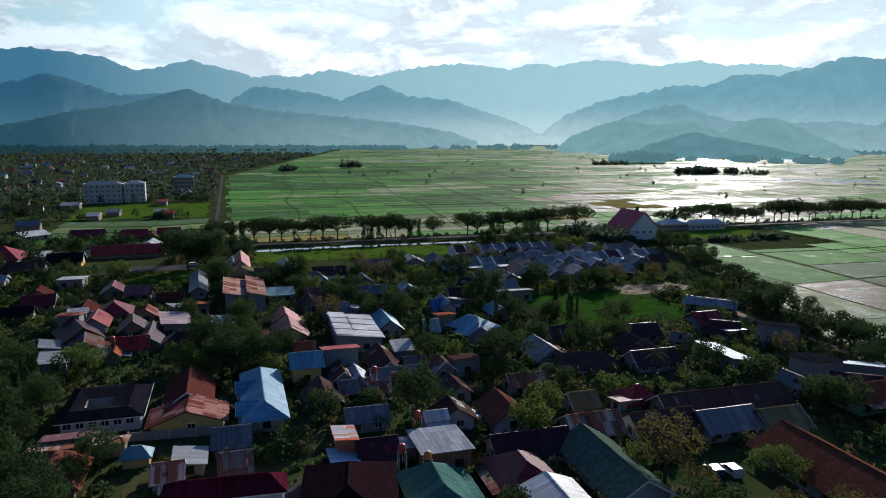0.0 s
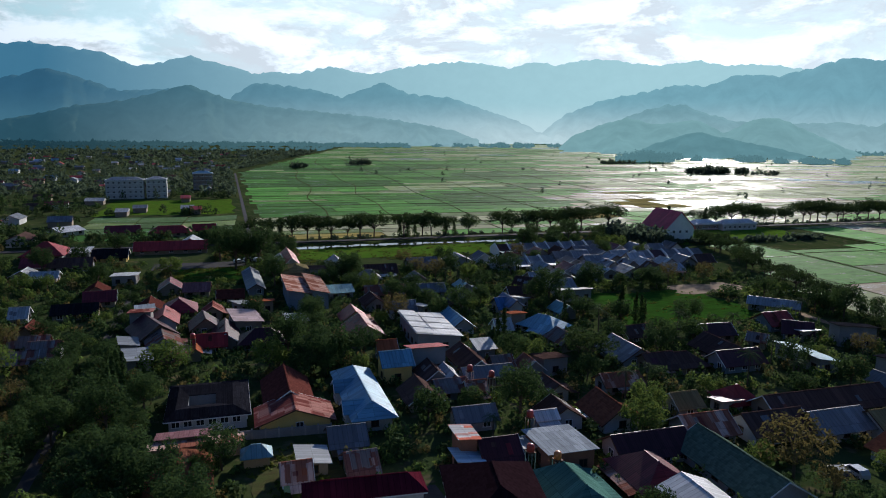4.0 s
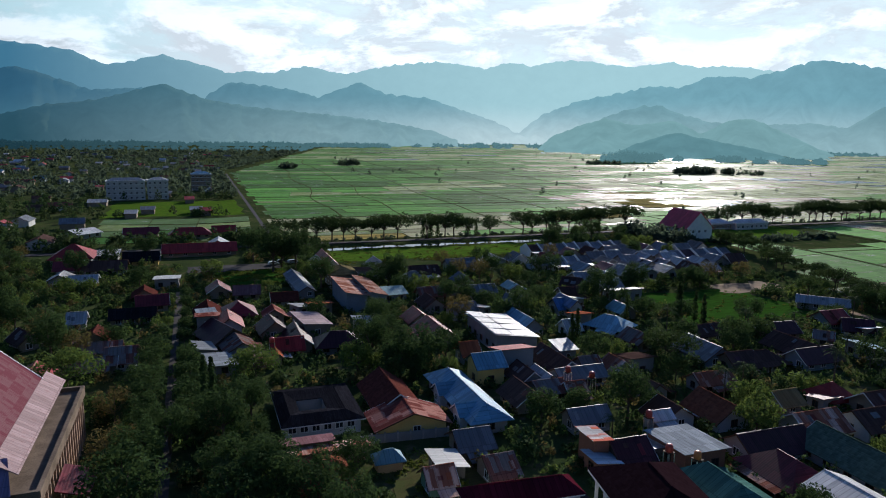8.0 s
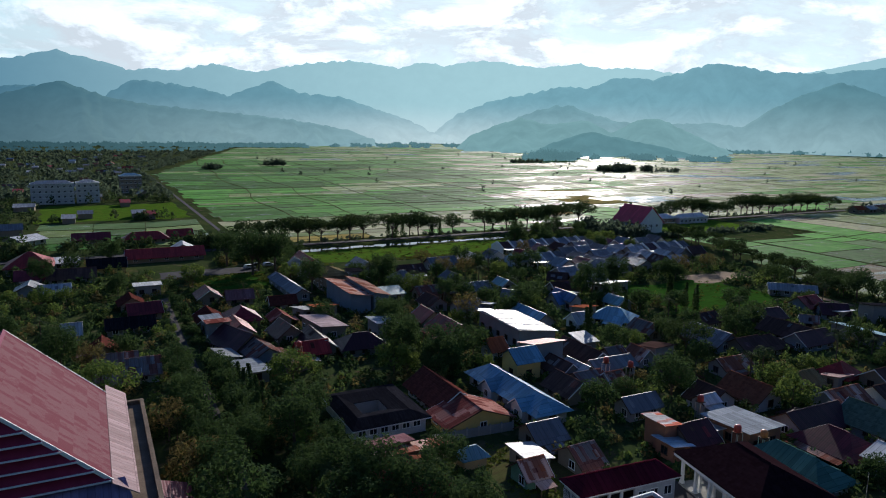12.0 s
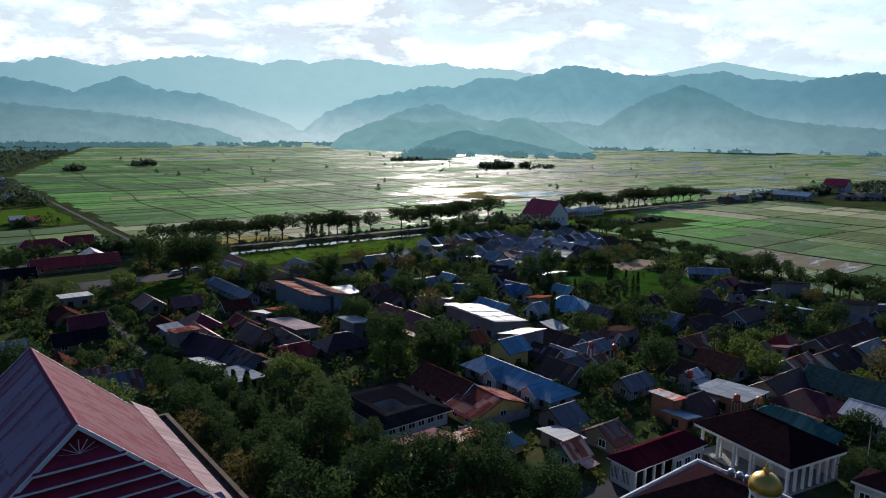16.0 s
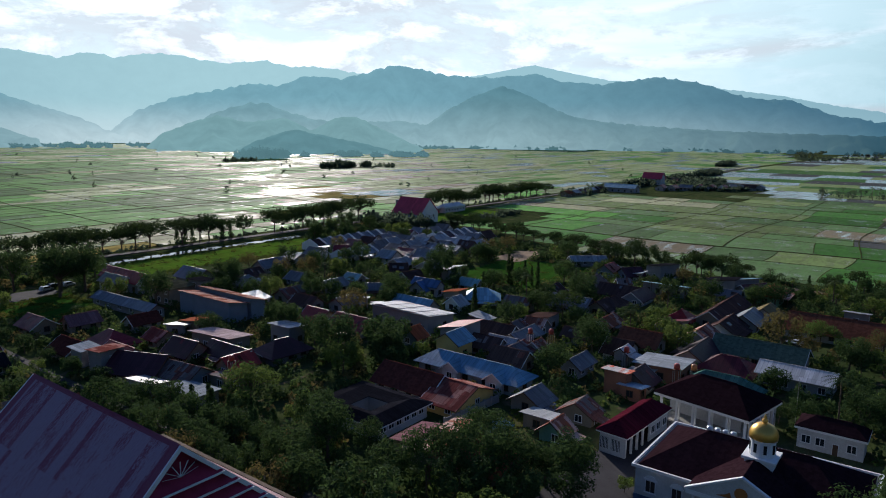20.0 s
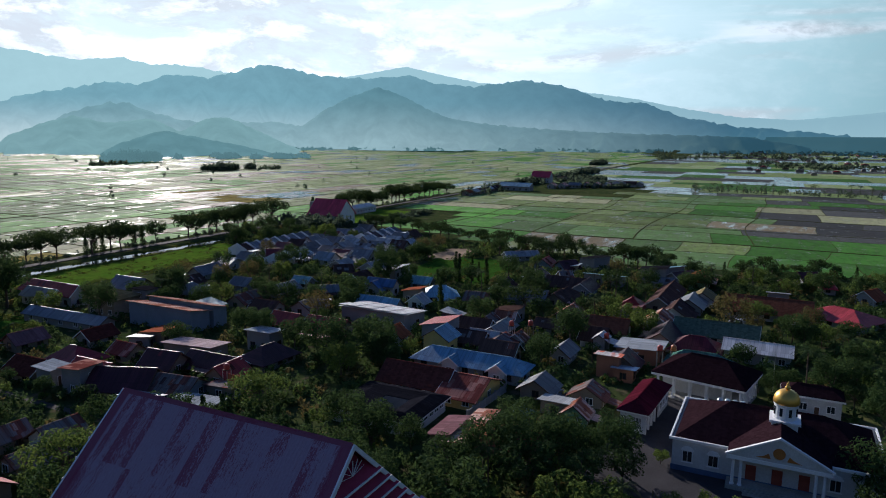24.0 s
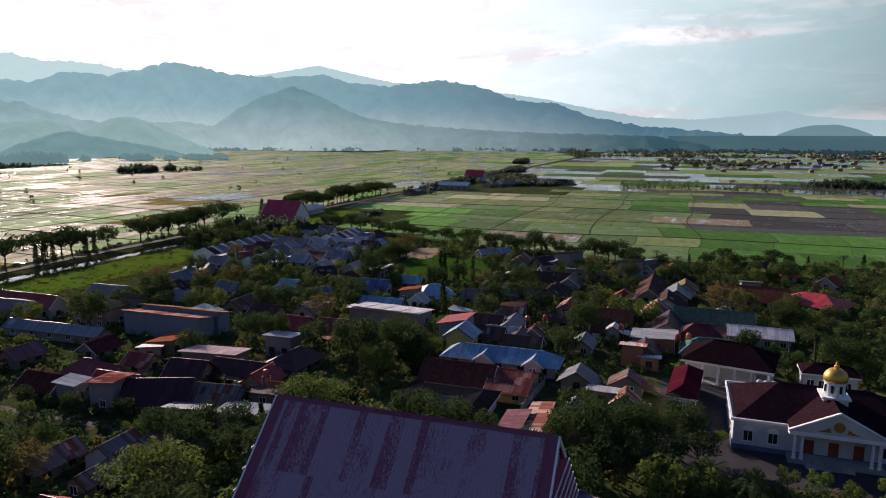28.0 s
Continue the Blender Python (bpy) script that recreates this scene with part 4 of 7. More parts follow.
def lean_to(ob, L, W, ze, roof, rng):
    """A lower roof on posts along one side."""
    sy, dep = rng.choice((-1, -1, 1)), rng.uniform(2.2, 3.4)
    ln = L * rng.uniform(0.45, 0.95)
    x0 = rng.uniform(-L / 2, L / 2 - ln)
    y0, y1 = sy * (W / 2 - 0.1), sy * (W / 2 + dep)
    za, zb = ze - 0.35, ze - 0.35 - dep * 0.2
    pts = [(x0, y0, za), (x0 + ln, y0, za), (x0 + ln, y1, zb), (x0, y1, zb)]
    part("lean_to", Solid().prism(pts[::sy], (0, 0, 0.08)).mesh("lean_to", ROOF[rng.choice((roof, "rust", "zinc", "brown", "rustorange", roof))]), ob)
    for px in (x0 + 0.2, x0 + ln - 0.2):
        part("post", Solid().box(px - 0.08, y1 - sy * 0.3 - 0.08, 0, px + 0.08, y1 - sy * 0.3 + 0.08, zb + 0.02).mesh("post", WOOD), ob)


def house(x, y, yaw, L, W, ze, zr, kind, roof, wall):
    rng = random.Random(int(x * 131 + y * 17))
    if kind == "s" and wall == "white":
        wall = rng.choice(("grey", "concrete", "cream", "concrete"))
    elif wall == "white" and rng.random() < 0.75:
        wall = "dull"
    ob = thing("house", x, y, 0, yaw, "%s house with %s roof and %s walls" % (WORDS[kind], ROOF[roof].name[5:], WALL[wall].name[5:].replace("bluewall", "blue-grey").replace("orangewall", "orange").replace("dull", "greyed white")), "house")
    TAKEN.append((x, y, L / 2 + 0.6, W / 2 + 0.6, yaw))
    over = min(0.95, W * 0.12)
    near = math.hypot(x + 30, y - 60) < 260
    s, r = Solid(), Solid()
    wl, ww = L / 2 - 0.15, W / 2 - 0.15
    ridge = None
    if kind == "g":
        zt = zr - (zr - ze) * 0.02
        s.prism([(-wl, -ww, 0), (-wl, ww, 0), (-wl, ww, ze), (-wl, 0, zt - 0.04), (-wl, -ww, ze)], (2 * wl, 0, 0))
        roof_slabs(r, L, W, ze + 0.02, zr, over)
        ridge = L / 2 + over * 0.6
    elif kind == "h":
        s.box(-wl, -ww, 0, wl, ww, ze - 0.02)
        ridge = hip_slabs(r, L, W, ze + 0.02, zr, over)
    else:
        dz = (zr - ze) / 2
        zc = (zr + ze) / 2
        s.prism([(-wl, -ww, 0), (-wl, ww, 0), (-wl, ww, zc + dz - 0.06), (-wl, -ww, zc - dz - 0.06)], (2 * wl, 0, 0))
        r.prism([(-L / 2 - 0.5, -W / 2 - 0.5, zc - dz), (L / 2 + 0.5, -W / 2 - 0.5, zc - dz), (L / 2 + 0.5, W / 2 + 0.5, zc + dz), (-L / 2 - 0.5, W / 2 + 0.5, zc + dz)], (0, 0, 0.1))
    part("body", s.mesh("body", WALL[wall]), ob)
    part("roof", r.mesh("roof", ROOF[roof]), ob)
    if ridge:
        cap = Solid().prism([(-ridge, -0.22, zr + 0.02), (-ridge, 0.22, zr + 0.02), (-ridge, 0.1, zr + 0.2), (-ridge, -0.1, zr + 0.2)], (2 * ridge, 0, 0))
        part("ridge_cap", cap.mesh("ridge_cap", ROOF[roof]), ob)
    if kind == "g":
        # barge boards on the gable ends
        for sx in (-1, 1):
            b, xe = Solid(), sx * (L / 2 + over * 0.6)
            zl = ze - (zr - ze) * over / (W / 2)
            for sy in (-1, 1):
                b.prism([(xe, sy * (W / 2 + over), zl - 0.1), (xe, 0, zr - 0.1), (xe, 0, zr + 0.16), (xe, sy * (W / 2 + over), zl + 0.16)], (sx * 0.06, 0, 0))
            part("barge_board", b.mesh("barge_board", TRIM if rng.random() < 0.35 else WOOD), ob)
    if near and kind == "g" and roof in OLD:
        patch_sheets(ob, L, W, ze + 0.02, zr, rng, OLD[roof])
    if near and kind != "s" and W < 11 and L < 15 and ze < 4.2 and rng.random() < 0.6:
        lean_to(ob, L, W, ze, roof, rng)
    if kind == "s" and L > 18 and roof == "white":
        # overlapping lengths of sheet, stepped along the hall
        for k in range(4):
            u0, u1 = -L / 2 + k * L / 4, -L / 2 + (k + 1) * L / 4 + 0.4
            for v0, v1, up in ((-0.5, 0.08, 0.14 + 0.12 * k), (0.12, 0.5, 0.2 + 0.12 * k)):
                pts = [(px, v * (W + 0.6), zc + 2 * dz * v + up) for px, v in ((u0, v0), (u1, v0), (u1 - rng.uniform(0, 1.2), v1), (u0, v1))]
                part("roof_sheet", Solid().prism(pts, (0, 0, 0.05)).mesh("roof_sheet", ROOF["white"]), ob)
    if min(L, W) > 4.0 and ze > 2.0 and not (wall == "bluewall" and ze > 5):
        openings(ob, L - 0.3, W - 0.3, ze if ze < 4.2 else ze, rng)
        if ze > 5:
            for k in range(max(1, int(L / 3.2))):
                xx = (k + 0.5) * L / max(1, int(L / 3.2)) - L / 2
                for sy in (-1, 1):
                    w = part("window", WINDOW, ob, m=pose(xx, sy * (W / 2 - 0.12), ze - 1.3, 0, 0, 0 if sy < 0 else 180))
                    part("pane", PANE, w)
    return ob


# roads, lawns, water and yards that stay clear
OPEN = [(-52.8, -20, -51.4, 330), (-36, 122, -16, 134), (-12, 330, -7, 900), (8, 327, 125, 338), (10, 302, 116, 327), (-40, 262, -14, 293), (94, 174, 138, 212), (132, 206, 160, 219), (-50, 293, -14, 306),
        (5, 280, 95, 302), (-98, 372, -14, 472), (-64, 306, -28, 338), (-36, 58, 12, 106), (149, 60, 154, 190), (-19, 104, -3, 130), (70, 79, 85, 93), (-140, 346, 1200, 353)]


def free(x, y, gap):
    for cx, cy, hx, hy, yaw in TAKEN:
        dx, dy = x - cx, y - cy
        if abs(dx) + abs(dy) > 60:
            continue
        c, s = math.cos(radians(yaw)), math.sin(radians(yaw))
        if abs(dx * c + dy * s) < hx + gap and abs(dy * c - dx * s) < hy + gap:
            return False
    for x0, y0, x1, y1 in OPEN:
        if x0 - gap < x < x1 + gap and y0 - gap < y < y1 + gap:
            return False
    return True


def blue_school(ob):
    """Cross gables on the yard side of the long blue roof."""
    for x in (-8.2, 3.2):
        hw, ze, zr, y1 = 2.2, 3.0, 4.6, 5.4
        part("gable_wing", Solid().prism([(x - hw + 0.3, y1 - 0.4, 0), (x + hw - 0.3, y1 - 0.4, 0), (x + hw - 0.3, y1 - 0.4, ze), (x, y1 - 0.4, zr - 0.15), (x - hw + 0.3, y1 - 0.4, ze)][::-1], (0, -3, 0)).mesh("gable_wing", WALL["white"]), ob)
        for sx in (-1, 1):
            slope = Solid().prism([(x, 0.6, zr), (x + sx * (hw + 0.4), 0.6, ze - 0.25), (x + sx * (hw + 0.4), y1, ze - 0.25), (x, y1, zr)][::-sx], (0, 0, 0.12))
            part("gable_slope", slope.mesh("gable_slope", ROOF["blue"]), ob)
            part("barge_board", Solid().prism([(x, y1, zr - 0.12), (x + sx * (hw + 0.4), y1, ze - 0.4), (x + sx * (hw + 0.4), y1, ze - 0.1), (x, y1, zr + 0.16)], (0, 0.07, 0)).mesh("barge_board", TRIM), ob)
        w = part("window", WINDOW, ob, m=pose(x, y1 - 0.37, 1.7, 0, 0, 180))
        part("pane", PANE, w)


house(-44.8, 333.6, 180, 30.2, 9, 2.4, 5.2, 'g', 'red', 'cream')
house(-93.6, 328.1, 179, 15.0, 16, 3.2, 7.6, 'h', 'red', 'white')
house(-81.8, 331.5, 0, 9.3, 9.5, 2.6, 3.4, 's', 'white', 'white')
house(-67.4, 317.0, 0, 13.0, 8.2, 2.6, 5.2, 'g', 'dark', 'yellow')
house(-91.9, 304.5, 1, 9.4, 8.2, 2.4, 4.8, 'g', 'maroon', 'cream')
house(-79.1, 301.4, 180, 14.8, 9, 2.4, 4.9, 'g', 'brown', 'white')
house(-91.2, 284.1, 88, 8.0, 7.4, 2.4, 4.3, 'g', 'zinc', 'white')
house(-83.7, 279.8, 180, 8.7, 6.6, 2.4, 4, 'g', 'zinc', 'white')
house(-56.3, 272.5, 179, 8.1, 9.5, 2.7, 3.6, 's', 'white', 'white')
house(-78.1, 224.8, 0, 4.5, 5.7, 2.2, 4.4, 'g', 'zinc', 'white')
house(-68.8, 194.6, 179, 9.5, 4.1, 2.2, 4, 'g', 'rust', 'cream')
house(-68.9, 184.1, 179, 9.4, 4.1, 2.1, 3.4, 'g', 'rust', 'cream')
house(-63.9, 225.9, 1, 11.9, 5.7, 2.2, 4.2, 'g', 'dark', 'cream')
house(-87.6, 208.9, 121, 7.6, 5.7, 2.2, 4.4, 'g', 'brown', 'cream')
house(-12.6, 256.0, 92, 31.0, 5.2, 2.5, 4.0, 'g', 'bluegrey', 'concrete')
house(2.6, 284.7, 90, 24.7, 5.7, 4, 6.6, 'g', 'red', 'white')
house(-0.6, 285.1, 91, 13.1, 5.7, 3.2, 5.2, 'g', 'bluegrey', 'white')
house(2.4, 256.2, 92, 11.4, 9.4, 5.6, 7.4, 'h', 'olive', 'cream')
house(9.6, 251.0, 92, 6.0, 5.2, 6.6, 6.9, 's', 'dark', 'concrete')
house(19.4, 269.1, 91, 12.7, 7.4, 4, 6.6, 'g', 'grey', 'grey')
house(0.0, 230.5, 90, 24.3, 6.8, 5.1, 6.6, 's', 'rustorange', 'bluewall')
house(6.4, 230.2, 90, 25.5, 5.2, 5.1, 6.6, 's', 'rustorange', 'bluewall')
house(14.4, 230.1, 0, 8.1, 6.3, 2.7, 4, 's', 'teal', 'white')
house(28.9, 226.8, 0, 13.4, 6.6, 2.4, 4.6, 'g', 'rust', 'cream')
house(28.3, 252.0, 179, 7.8, 6.6, 2.4, 4.8, 'h', 'bluegrey', 'grey')
house(34.6, 261.2, 179, 12.1, 7.4, 2.4, 4.8, 'g', 'brown', 'grey')
house(54.1, 271.1, 2, 12.2, 6.6, 2.4, 4.8, 'g', 'bluegrey', 'white')
house(-16.8, 202.8, 98, 13.4, 7.2, 3.3, 4.2, 's', 'pinkpale', 'cream')
house(-11.3, 220.6, 179, 6.7, 7.4, 2.7, 4, 's', 'orange', 'cream')
house(-16.9, 221.0, 118, 5.2, 5.2, 2.4, 3.4, 's', 'zinc', 'white')
house(-35.2, 221.6, 92, 9.6, 8.6, 2.5, 5.3, 'h', 'maroon', 'cream')
house(-38.5, 210.2, 91, 10.3, 6.6, 2.3, 4.6, 'g', 'red', 'white')
house(-43.6, 224.2, 92, 9.0, 6.8, 2.4, 4.6, 'g', 'redtile', 'cream')
house(-37.2, 187.4, 98, 10.6, 7.0, 2.6, 4.6, 'g', 'rust', 'bluewall')
house(-42.0, 176.8, 98, 9.4, 5.8, 2.6, 3.0, 's', 'lightgrey', 'concrete')
house(-45.2, 187.6, 100, 7.0, 4.0, 2.6, 3.5, 's', 'bluegrey', 'grey')
house(-25.7, 184.1, 180, 7.6, 5.7, 2.2, 4.4, 'g', 'red', 'cream')
house(-29.0, 178.3, 91, 4.5, 2.5, 2.1, 3.2, 'g', 'orange', 'cream')
house(-3.6, 192.8, 92, 7.2, 5.6, 4.6, 5.2, 's', 'lightgrey', 'grey')
house(13.4, 199.7, 90, 8.3, 6.6, 2.2, 4.6, 'g', 'red', 'cream')
house(13.7, 186.0, 90, 12.0, 8.2, 2.3, 4.8, 'g', 'red', 'cream')
house(28.9, 204.3, 179, 7.7, 7.4, 2.4, 4.6, 'g', 'bluegrey', 'white')
house(35.1, 203.7, 130, 4.5, 5.2, 2.6, 3.6, 's', 'white', 'white')
house(30.3, 178.8, 89, 21.1, 11.6, 3.7, 5.3, 's', 'white', 'grey')
house(40.4, 186.2, 90, 13.6, 6.6, 2.4, 4.9, 'g', 'blue', 'white')
house(60.5, 199.9, 0, 5.2, 6.6, 2.4, 4.8, 'g', 'bluedark', 'white')
house(62.2, 198.6, 89, 11.1, 4.1, 3.5, 5.3, 'g', 'bluedark', 'white')
house(67.2, 202.6, 133, 4.5, 5.2, 3.2, 4.4, 's', 'zinc', 'white')
house(51.4, 178.6, 179, 4.5, 5.7, 2.2, 4.4, 'g', 'zinc', 'white')
house(57.3, 183.5, 180, 4.5, 6.3, 3.8, 5.1, 's', 'orange', 'cream')
house(63.9, 177.7, 123, 10.8, 8.2, 2.4, 4.8, 'h', 'lightblue', 'white')
house(90.8, 220.3, 0, 7.8, 8.2, 2.4, 4.8, 'g', 'bluegrey', 'white')
house(89.8, 209.5, 180, 11.2, 6.3, 3, 4.2, 's', 'zinc', 'grey')
house(57.3, 228.3, 91, 6.7, 4.9, 2.4, 4, 'g', 'teal', 'grey')
house(50.2, 212.0, 134, 5.7, 4.9, 2.4, 4, 'g', 'grey', 'grey')
house(23.0, 156.7, 179, 8.0, 7.4, 4.8, 6.6, 's', 'red', 'bluewall')
house(14.5, 152.4, 180, 6.6, 6.6, 4.5, 6.6, 'g', 'blue', 'yellow')
house(15.6, 166.2, 180, 4.5, 5.7, 2.7, 4.9, 'g', 'orange', 'bluewall')
blue_school(house(4.4, 139.5, 90, 26.2, 7.2, 3, 5.0, 'h', 'blue', 'white'))
house(33.0, 153.6, 90, 14.2, 6.6, 2.3, 4.6, 'g', 'brown', 'bluewall')
house(39.2, 160.7, 0, 4.5, 5.2, 3, 4.2, 's', 'zinc', 'grey')
house(33.7, 144.4, 180, 11.5, 5.7, 2.4, 4, 'g', 'bluegrey', 'white')
house(23.6, 140.0, 180, 6.7, 6.6, 2.1, 3.6, 'g', 'rust', 'grey')
house(21.9, 147.3, 90, 8.1, 5.7, 2.2, 4.4, 'g', 'brown', 'grey')
house(25.0, 144.8, 90, 8.0, 4.1, 2.4, 4, 'g', 'zinc', 'grey')
house(16.3, 137.0, 91, 8.6, 6.6, 2.2, 4.6, 'g', 'brown', 'cream')
house(28.3, 137.0, 0, 4.5, 4.1, 2.2, 3.8, 'g', 'rustorange', 'white')
house(39.3, 149.7, 180, 4.7, 5.7, 2.2, 4.2, 'g', 'rust', 'grey')
house(45.3, 146.9, 91, 5.9, 4.9, 2.2, 4.2, 'g', 'rustorange', 'grey')
house(51.0, 148.0, 179, 6.2, 7.4, 2.9, 4.4, 's', 'brown', 'grey')
house(72.8, 149.8, 90, 12.3, 8.2, 2.4, 4.9, 'g', 'grey', 'bluewall')
house(75.9, 141.3, 0, 7.5, 6.6, 2.2, 4.4, 'g', 'brown', 'cream')
house(97.2, 144.6, 90, 13.0, 8.2, 2.4, 4.9, 'g', 'brown', 'cream')
house(95.8, 137.6, 179, 11.4, 6.6, 2.3, 4.6, 'g', 'wine', 'bluewall')
house(81.6, 140.3, 0, 10.1, 7.4, 2.2, 4.4, 'h', 'brown', 'cream')
house(114.7, 135.1, 90, 14.2, 6.3, 2.7, 4, 's', 'cyan', 'grey')
house(130.7, 163.2, 180, 8.1, 7.4, 2.4, 4.9, 'g', 'red', 'bluewall')
house(130.2, 154.0, 141, 7.3, 7.4, 2.3, 4.6, 'g', 'wine', 'bluewall')
house(130.5, 151.2, 179, 5.0, 4.2, 2.6, 3.4, 's', 'white', 'white')
house(113.0, 149.8, 130, 4.7, 4.1, 2.2, 3.8, 'g', 'rust', 'cream')
house(140.6, 145.5, 150, 9.2, 8.4, 4.5, 5.9, 's', 'dark', 'grey')
house(127.1, 119.5, 179, 6.4, 9.5, 4.8, 6.1, 's', 'dark', 'concrete')
house(136.4, 115.5, 144, 9.2, 6.3, 3.7, 5.1, 's', 'cyan', 'grey')
house(128.6, 110.1, 145, 9.8, 6.6, 2.7, 4.6, 'g', 'wine', 'grey')
house(126.3, 103.8, 1, 13.9, 7.4, 3.4, 5.3, 'h', 'orange', 'green')
house(117.1, 114.8, 91, 7.4, 4.9, 2.4, 4, 'g', 'grey', 'bluewall')
house(93.5, 110.2, 179, 28.5, 7.4, 2.6, 5.1, 'g', 'brown', 'cream')
house(75.4, 104.6, 179, 12.4, 7.4, 2.6, 4.9, 'g', 'brown', 'white')
house(87.5, 101.9, 179, 11.5, 7.4, 2.6, 4.9, 'g', 'grey', 'white')
house(97.8, 99.3, 179, 8.5, 7.4, 2.6, 4.9, 'g', 'olive', 'white')
house(57.4, 91.9, 89, 20.4, 9, 2.6, 5.3, 'g', 'green', 'white')
house(91.8, 80.2, 89, 23.1, 13, 2.6, 5.9, 'g', 'terracotta', 'white')
house(62.4, 107.3, 179, 9.7, 7.4, 2.4, 4.8, 'g', 'rustorange', 'white')
house(66.1, 118.2, 180, 5.7, 5.7, 2.4, 4.4, 'g', 'olive', 'grey')
house(79.0, 118.0, 179, 6.4, 6.6, 2.2, 4.6, 'h', 'red', 'white')
house(75.4, 116.6, 179, 4.5, 4.2, 2.1, 3, 's', 'maroon', 'white')
house(49.2, 118.2, 89, 9.9, 7.4, 2.4, 5.1, 'g', 'terracotta', 'white')
house(39.1, 119.7, 89, 6.2, 7.4, 2.4, 4.8, 'g', 'brown', 'white')
house(48.1, 103.7, 179, 13.7, 7.4, 2.2, 4.6, 'g', 'wine', 'white')
house(43.1, 95.2, 89, 10.9, 8.2, 2.2, 4.6, 'h', 'maroon', 'white')
house(44.2, 81.3, 89, 14.7, 7.4, 3.3, 4.8, 'g', 'white', 'white')
house(32.6, 106.8, 179, 8.4, 10.5, 3.4, 4, 's', 'lightgrey', 'brick')
house(34.8, 117.1, 179, 4.5, 3.3, 3.4, 4.5, 'g', 'white', 'white')
house(28.1, 92.8, 89, 14.2, 8.2, 2.4, 5.1, 'h', 'greenroof', 'white')
house(16.8, 111.0, 89, 5.2, 3.2, 4.9, 5.3, 's', 'orangewhite', 'brick')
house(16.0, 107.2, 90, 4.5, 4.2, 2.4, 3.2, 's', 'paleblue', 'brick')
house(21.9, 108.6, 179, 6.5, 6.6, 2.2, 4.6, 'g', 'wine', 'cream')
house(26.4, 109.7, 179, 4.5, 5.2, 2.1, 2.8, 's', 'zinc', 'cream')
house(22.9, 123.3, 179, 8.1, 4.9, 2.4, 4.2, 'g', 'bluegrey', 'white')
house(-1.8, 121.1, 179, 6.1, 6.6, 2.2, 4.2, 'g', 'grey', 'cream')
house(-1.3, 110.8, 1, 4.7, 6.6, 2.2, 4.2, 'g', 'rust', 'cream')
house(-8.5, 115.1, 90, 5.9, 4.7, 2.2, 3, 's', 'zinc', 'cream')
house(-17.3, 119.4, 179, 4.5, 3.3, 2.1, 3.4, 'h', 'cyan', 'gold')
house(-11.6, 110.5, 0, 4.5, 4.9, 2.1, 4, 'g', 'rustorange', 'green')
house(-29.1, 116.0, 90, 11.9, 8.2, 2.2, 4.6, 'h', 'terracotta', 'cream')
house(-29.2, 128.7, 180, 8.4, 3.8, 2.2, 3, 's', 'pink', 'cream')
house(-27.1, 125.1, 180, 15.1, 3.6, 2.2, 2.8, 's', 'rustorange', 'cream')
house(-10.1, 145.0, 90, 15.2, 8.2, 2.7, 5.5, 'g', 'redtile', 'white')
house(-9.7, 133.4, 89, 8.2, 13, 2.4, 4.8, 'g', 'rustred', 'yellow')
house(-44.0, 206.6, 179, 5.6, 6.2, 5.4, 6.2, 's', 'rustred', 'concrete')
house(-40.6, 197.6, 112, 12.4, 8.8, 2.6, 5.6, 'g', 'wine', 'cream')
house(-80.2, 180.1, 90, 5.3, 6.6, 2.2, 4.2, 'g', 'red', 'cream')
house(148.6, 68.6, 124, 7.3, 6.6, 2.4, 4.8, 'g', 'wine', 'white')
house(136.5, 62.4, 91, 4.9, 4.9, 2.4, 4.8, 'h', 'brightred', 'white')
house(124.8, 50.8, 149, 8.0, 6.6, 2.6, 4.9, 'g', 'orange', 'white')
house(92.4, 60.5, 58, 17.5, 14, 2.4, 4.9, 'h', 'brightred', 'white')
house(113.2, 77.7, 91, 6.4, 6.3, 2.6, 3.8, 's', 'bluegrey', 'white')
house(95.1, 273.4, 130, 5.8, 8.2, 2.4, 4.8, 'g', 'maroon', 'white')
house(80.8, 227.8, 135, 6.5, 7.4, 2.2, 4.4, 'g', 'brown', 'cream')
house(145.9, 179.3, 133, 15.0, 5.7, 2.4, 4, 'g', 'zinc', 'grey')
house(-72.4, 393.6, 0, 16.0, 7.4, 2.4, 4.8, 'g', 'maroon', 'cream')
house(-48.9, 386.2, 1, 19.5, 9, 2.4, 5.1, 'h', 'red', 'cream')
house(-32.4, 391.9, 0, 11.3, 7.4, 2.4, 4.8, 'g', 'red', 'cream')
house(-100.7, 400.1, 40, 12.6, 14, 2.6, 4.2, 'g', 'white', 'white')
house(-22.1, 191.2, 90, 14.4, 5.7, 2.2, 4.2, 'g', 'wine', 'cream')
house(-63.3, 186.5, 179, 6.4, 7.4, 2.4, 4.8, 'g', 'rust', 'white')

house(-39.8, 252.4, 92, 8.6, 6.6, 2.4, 4.6, 'g', 'maroon', 'cream')
house(-31.0, 246.2, 176, 8.0, 6.2, 2.4, 4.4, 'g', 'pink', 'cream')
house(-44.2, 216.4, 8, 4.6, 4.2, 3.9, 4.5, 's', 'lightgrey', 'grey')
house(-27.6, 201.2, 96, 8.4, 6.8, 2.4, 5.0, 'g', 'wine', 'cream')
house(-12.8, 184.0, 175, 10.6, 7.8, 2.5, 4.9, 'h', 'wine', 'grey')
house(-59.5, 239.8, 4, 8.8, 6.8, 2.4, 4.6, 'g', 'maroon', 'cream')
house(-62.5, 252.0, 93, 7.6, 6.4, 2.4, 4.4, 'g', 'redtile', 'cream')
